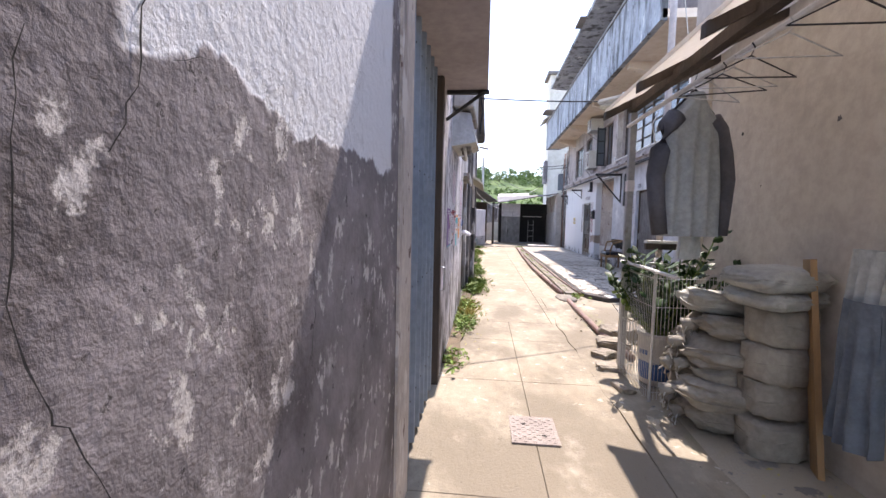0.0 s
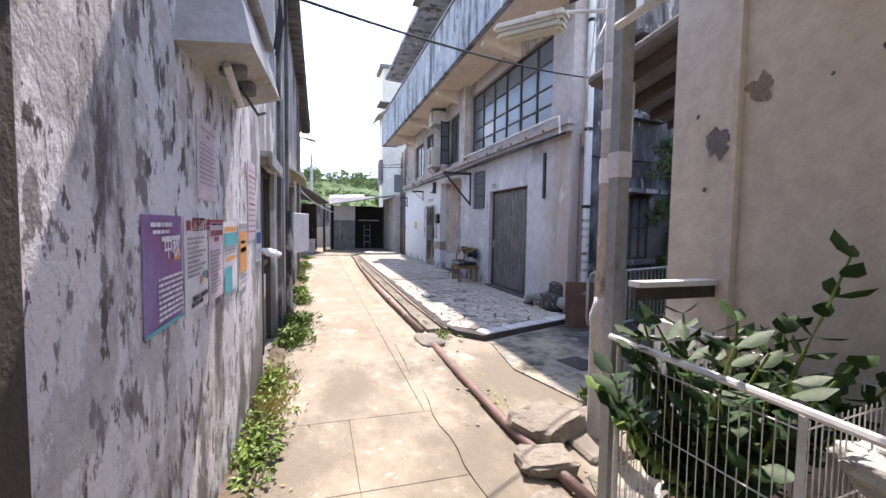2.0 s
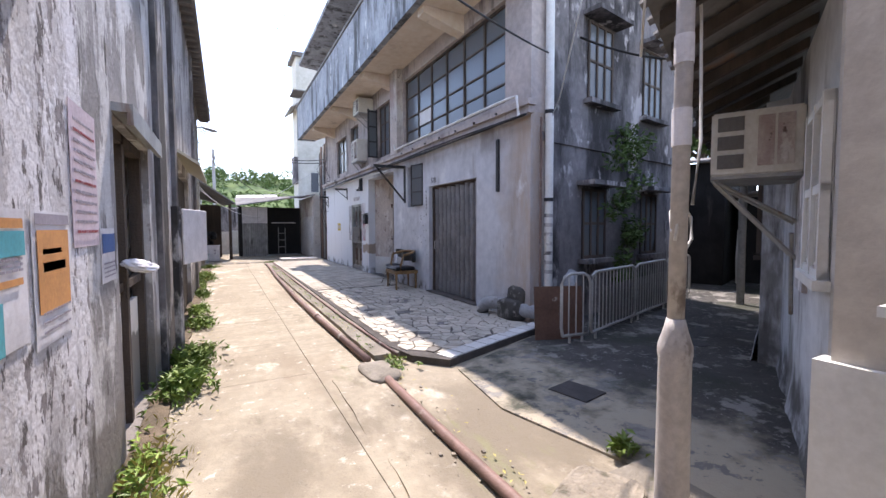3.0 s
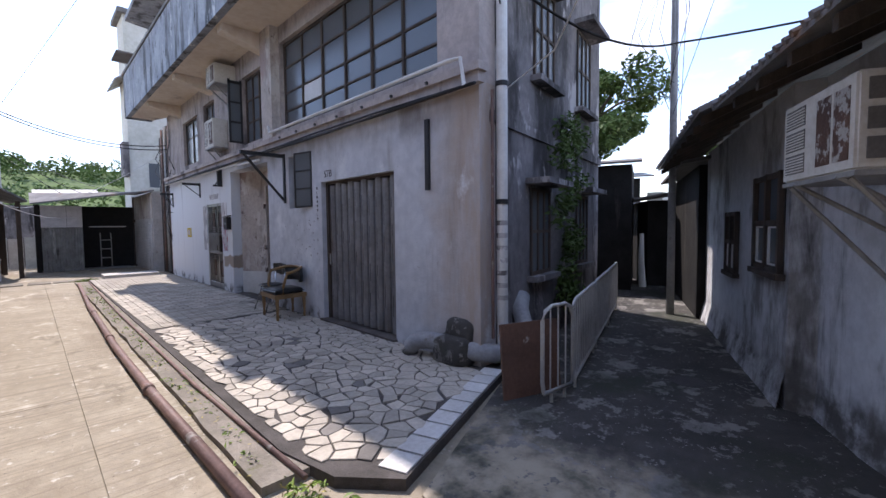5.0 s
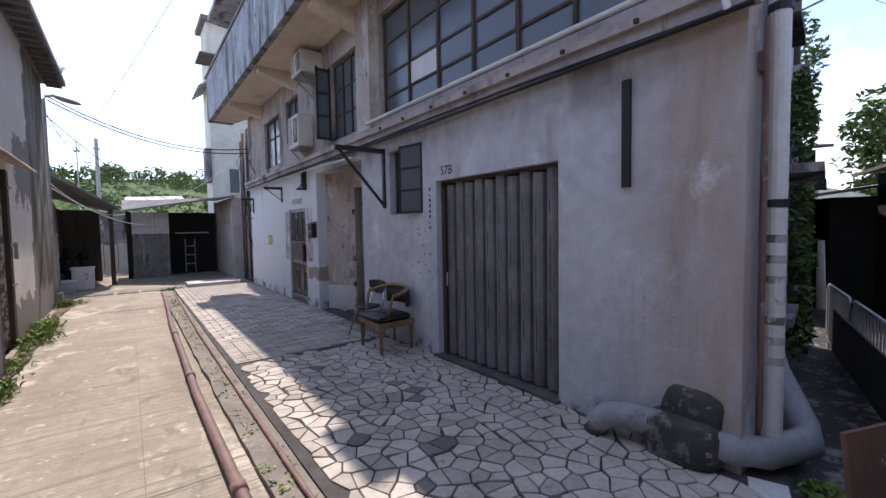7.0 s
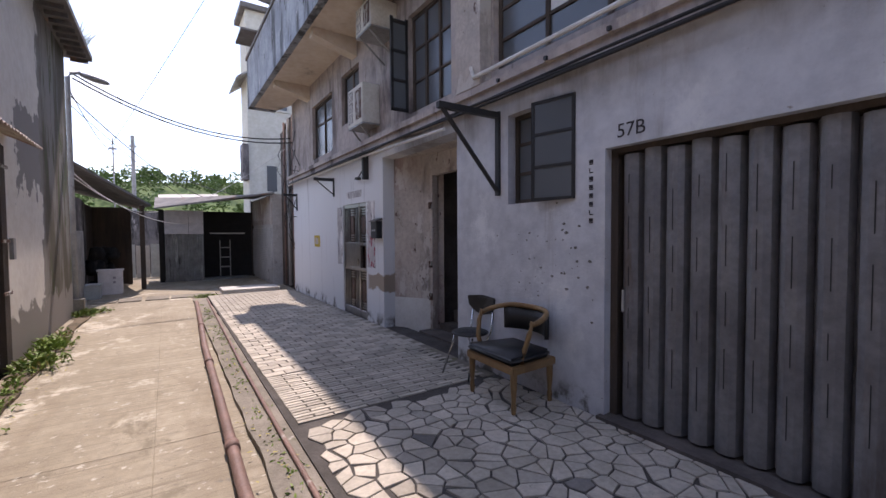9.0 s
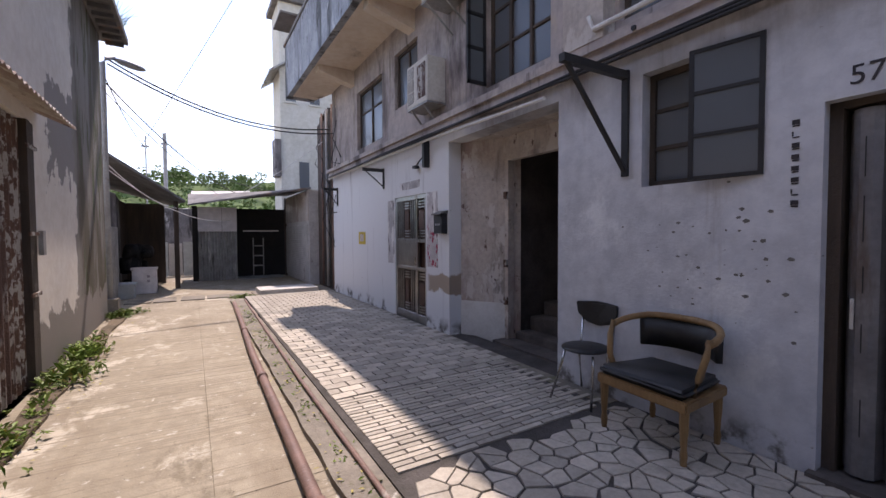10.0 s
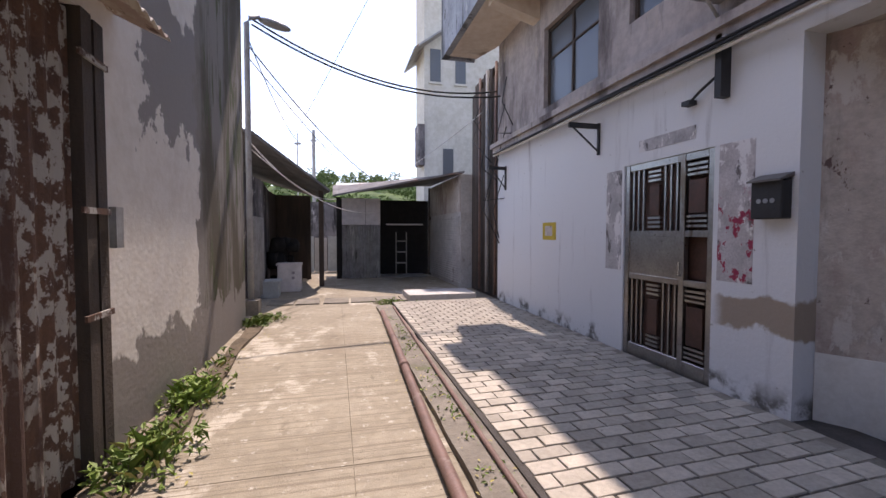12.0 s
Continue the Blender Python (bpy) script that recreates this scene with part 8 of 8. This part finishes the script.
# ---- slabs and tiles, last ----
alley = thing("alley_slabs", (0, 0, 0), "cast concrete slabs of the alley with open joints", "slabs", kind="structure")
ROWS_Y = [-6, -3.0, -0.6, 1.0, 2.55, 3.80, 4.68, 6.9, 9.6, 12.3, 15.0, 17.8, 20.8, 24.0, 27.0]
for y0, y1 in zip(ROWS_Y, ROWS_Y[1:]):
    xs = (-0.6, 0.60, 1.62) if y0 < 4.6 else (-0.6, 1.18, 1.80) if y0 < 20 else (-0.6, 1.2, 4.3)
    for x0, x1 in zip(xs, xs[1:]):
        bm = B()
        box(bm, x0 + 0.0025, x1 - 0.0025, y0 + 0.0025, y1 - 0.0025, -0.05, 0.0)
        bmesh.ops.bevel(bm, geom=[e for e in bm.edges if all(v.co.z > -0.01 for v in e.verts)], offset=0.0015, segments=1, affect="EDGES")
        part("slab", bm, M["concrete"], alley)


def clip_poly(poly, p, q):
    """Keep the part of a polygon nearer to p than to q."""
    mx, my, dx, dy = (p[0] + q[0]) / 2, (p[1] + q[1]) / 2, q[0] - p[0], q[1] - p[1]
    out = []
    for (ax, ay), (bx_, by_) in zip(poly, poly[1:] + poly[:1]):
        da, db = (ax - mx) * dx + (ay - my) * dy, (bx_ - mx) * dx + (by_ - my) * dy
        if da <= 0:
            out.append((ax, ay))
        if da * db < 0:
            t = da / (da - db)
            out.append((ax + (bx_ - ax) * t, ay + (by_ - ay) * t))
    return out


def inset(poly, d):
    cx, cy = sum(p[0] for p in poly) / len(poly), sum(p[1] for p in poly) / len(poly)
    return [(x - (x - cx) / max(math.hypot(x - cx, y - cy), 1e-6) * min(d * 1.3, math.hypot(x - cx, y - cy) * 0.6), y - (y - cy) / max(math.hypot(x - cx, y - cy), 1e-6) * min(d * 1.3, math.hypot(x - cx, y - cy) * 0.6)) for x, y in poly]


def tile_mesh(b, poly, z0, z1):
    top = inset(poly, 0.004)
    lo = [b.verts.new((x, y, z0)) for x, y in poly]
    mid = [b.verts.new((x, y, z1 - 0.003)) for x, y in poly]
    hi = [b.verts.new((x, y, z1)) for x, y in top]
    b.faces.new(hi)
    for i in range(len(poly)):
        j = (i + 1) % len(poly)
        b.faces.new((lo[i], lo[j], mid[j], mid[i]))
        b.faces.new((mid[i], mid[j], hi[j], hi[i]))


def front_y(x):
    return 6.46 + (x - 2.42) * 0.375 if x > 2.42 else 6.46 + (2.42 - x) * 1.3


rnd = random.Random(17)
pts, STEP = [], 0.142
for i in range(-1, 16):
    for k in range(-1, 42):
        pts.append((2.10 + STEP * (i + 0.5 + rnd.uniform(-0.46, 0.46)), 6.25 + STEP * (k + 0.5 + rnd.uniform(-0.46, 0.46))))
near_count = 0
rest = B()
TZ0, TZ1 = 0.05, 0.074
for p in pts:
    if not (2.12 < p[0] < 4.2 and p[1] > front_y(p[0]) + 0.24 and p[1] < 11.86):
        continue
    poly = [(p[0] - 0.36, p[1] - 0.36), (p[0] + 0.36, p[1] - 0.36), (p[0] + 0.36, p[1] + 0.36), (p[0] - 0.36, p[1] + 0.36)]
    for q in pts:
        if q is not p and abs(q[0] - p[0]) < 0.55 and abs(q[1] - p[1]) < 0.55:
            poly = clip_poly(poly, p, q)
    poly = [(min(max(x, 2.12), 4.19), min(y, 11.9)) for x, y in poly]
    slim = []
    for c_ in poly:
        if not slim or math.hypot(c_[0] - slim[-1][0], c_[1] - slim[-1][1]) > 0.04:
            slim.append(c_)
    if len(slim) > 3 and math.hypot(slim[0][0] - slim[-1][0], slim[0][1] - slim[-1][1]) < 0.04:
        slim.pop()
    poly = inset(slim, 0.0062)
    if len(poly) < 3:
        continue
    dz = rnd.uniform(-0.003, 0.003)
    if near_count < 300 and p[1] < 11.9:
        bm = B()
        tile_mesh(bm, poly, TZ0, TZ1 + dz)
        part("tile", bm, M["tile_dark"] if rnd.random() < 0.07 else M["tile"], pavement)
        near_count += 1
    else:
        tile_mesh(rest, poly, TZ0, TZ1 + dz)
tagged(part("tiles_beyond", rest, M["tile"], pavement), kind="stuff")
# border of larger pale tiles along the front edge
for k in range(9):
    x = 2.45 + 0.205 * k
    y = front_y(x) + 0.02
    bm = B()
    d = Vector((1, 0.375)).normalized()
    nrm = Vector((-d.y, d.x))
    o = Vector((x, y))
    tile_mesh(bm, [tuple(o + d * a + nrm * c) for a, c in ((0, 0), (0.20, 0), (0.20, 0.2), (0, 0.2))], TZ0, TZ1)
    part("border_tile", bm, M["tile_white"], pavement)
strip = B()
tile_mesh(strip, [(0, 0), (0.29, 0), (0.29, 0.046), (0, 0.046)], 0, TZ1 - TZ0)
strip_me = mesh_of(strip, "strip_tile", M["tile"])
strip = B()
tile_mesh(strip, [(0, 0), (0.142, 0), (0.142, 0.046), (0, 0.046)], 0, TZ1 - TZ0)
strip_half = mesh_of(strip, "strip_tile", M["tile"])
for r_ in range(22):
    y = 11.92 + 0.0585 * r_
    x = 2.13 + (0.155 if r_ % 2 else 0.0)
    if r_ % 2:
        ob = new("strip_tile", strip_half)
        ob.parent = pavement
        ob.location = (2.13, y, TZ0)
    while x < 3.92:
        ob = new("strip_tile", strip_me)
        ob.parent = pavement
        ob.location = (x, y + 0.03 * (x - 2.1), TZ0)
        x += 0.305
brick = B()
tile_mesh(brick, [(0, 0), (0.205, 0), (0.205, 0.118), (0, 0.118)], 0, TZ1 - TZ0)
brick_me = mesh_of(brick, "paver", M["tile"])
half = B()
tile_mesh(half, [(0, 0), (0.1, 0), (0.1, 0.118), (0, 0.118)], 0, TZ1 - TZ0)
half_me = mesh_of(half, "paver", M["tile"])
rest = B()
count = 0
for r_ in range(58):
    y = 13.22 + 0.131 * r_
    x = 2.13 + (0.11 if r_ % 2 else 0.0)
    if r_ % 2 and y < 20.3:
        ob = new("paver", half_me)
        ob.parent = pavement
        ob.location = (2.125, y, TZ0)
    while x < 4.0:
        if y + 0.03 * (x - 2.1) > 20.4:
            break
        if count < 300:
            ob = new("paver", brick_me)
            ob.parent = pavement
            ob.matrix_basis = pose(x + rnd.uniform(-0.006, 0.006), y + 0.03 * (x - 2.1) + rnd.uniform(-0.005, 0.005), TZ0 + rnd.uniform(-0.002, 0.002), 0, 0, 1.7 + rnd.uniform(-1.5, 1.5))
            count += 1
        else:
            yy = y + 0.03 * (x - 2.1)
            j = lambda: rnd.uniform(-0.005, 0.005)
            tile_mesh(rest, [(x + j(), yy + j()), (x + 0.205 + j(), yy + 0.012 + j()), (x + 0.205 + j(), yy + 0.13 + j()), (x + j(), yy + 0.118 + j())], TZ0, TZ1)
        x += 0.218
tagged(part("pavers_beyond", rest, M["tile"], pavement), kind="stuff")
bm = B()
prism(bm, [(4.02, 11.95), (4.19, 11.95), (4.19, 20.4), (4.02, 20.4)], TZ0, TZ1 - 0.004)
part("wall_margin", bm, M["kerb"], pavement)
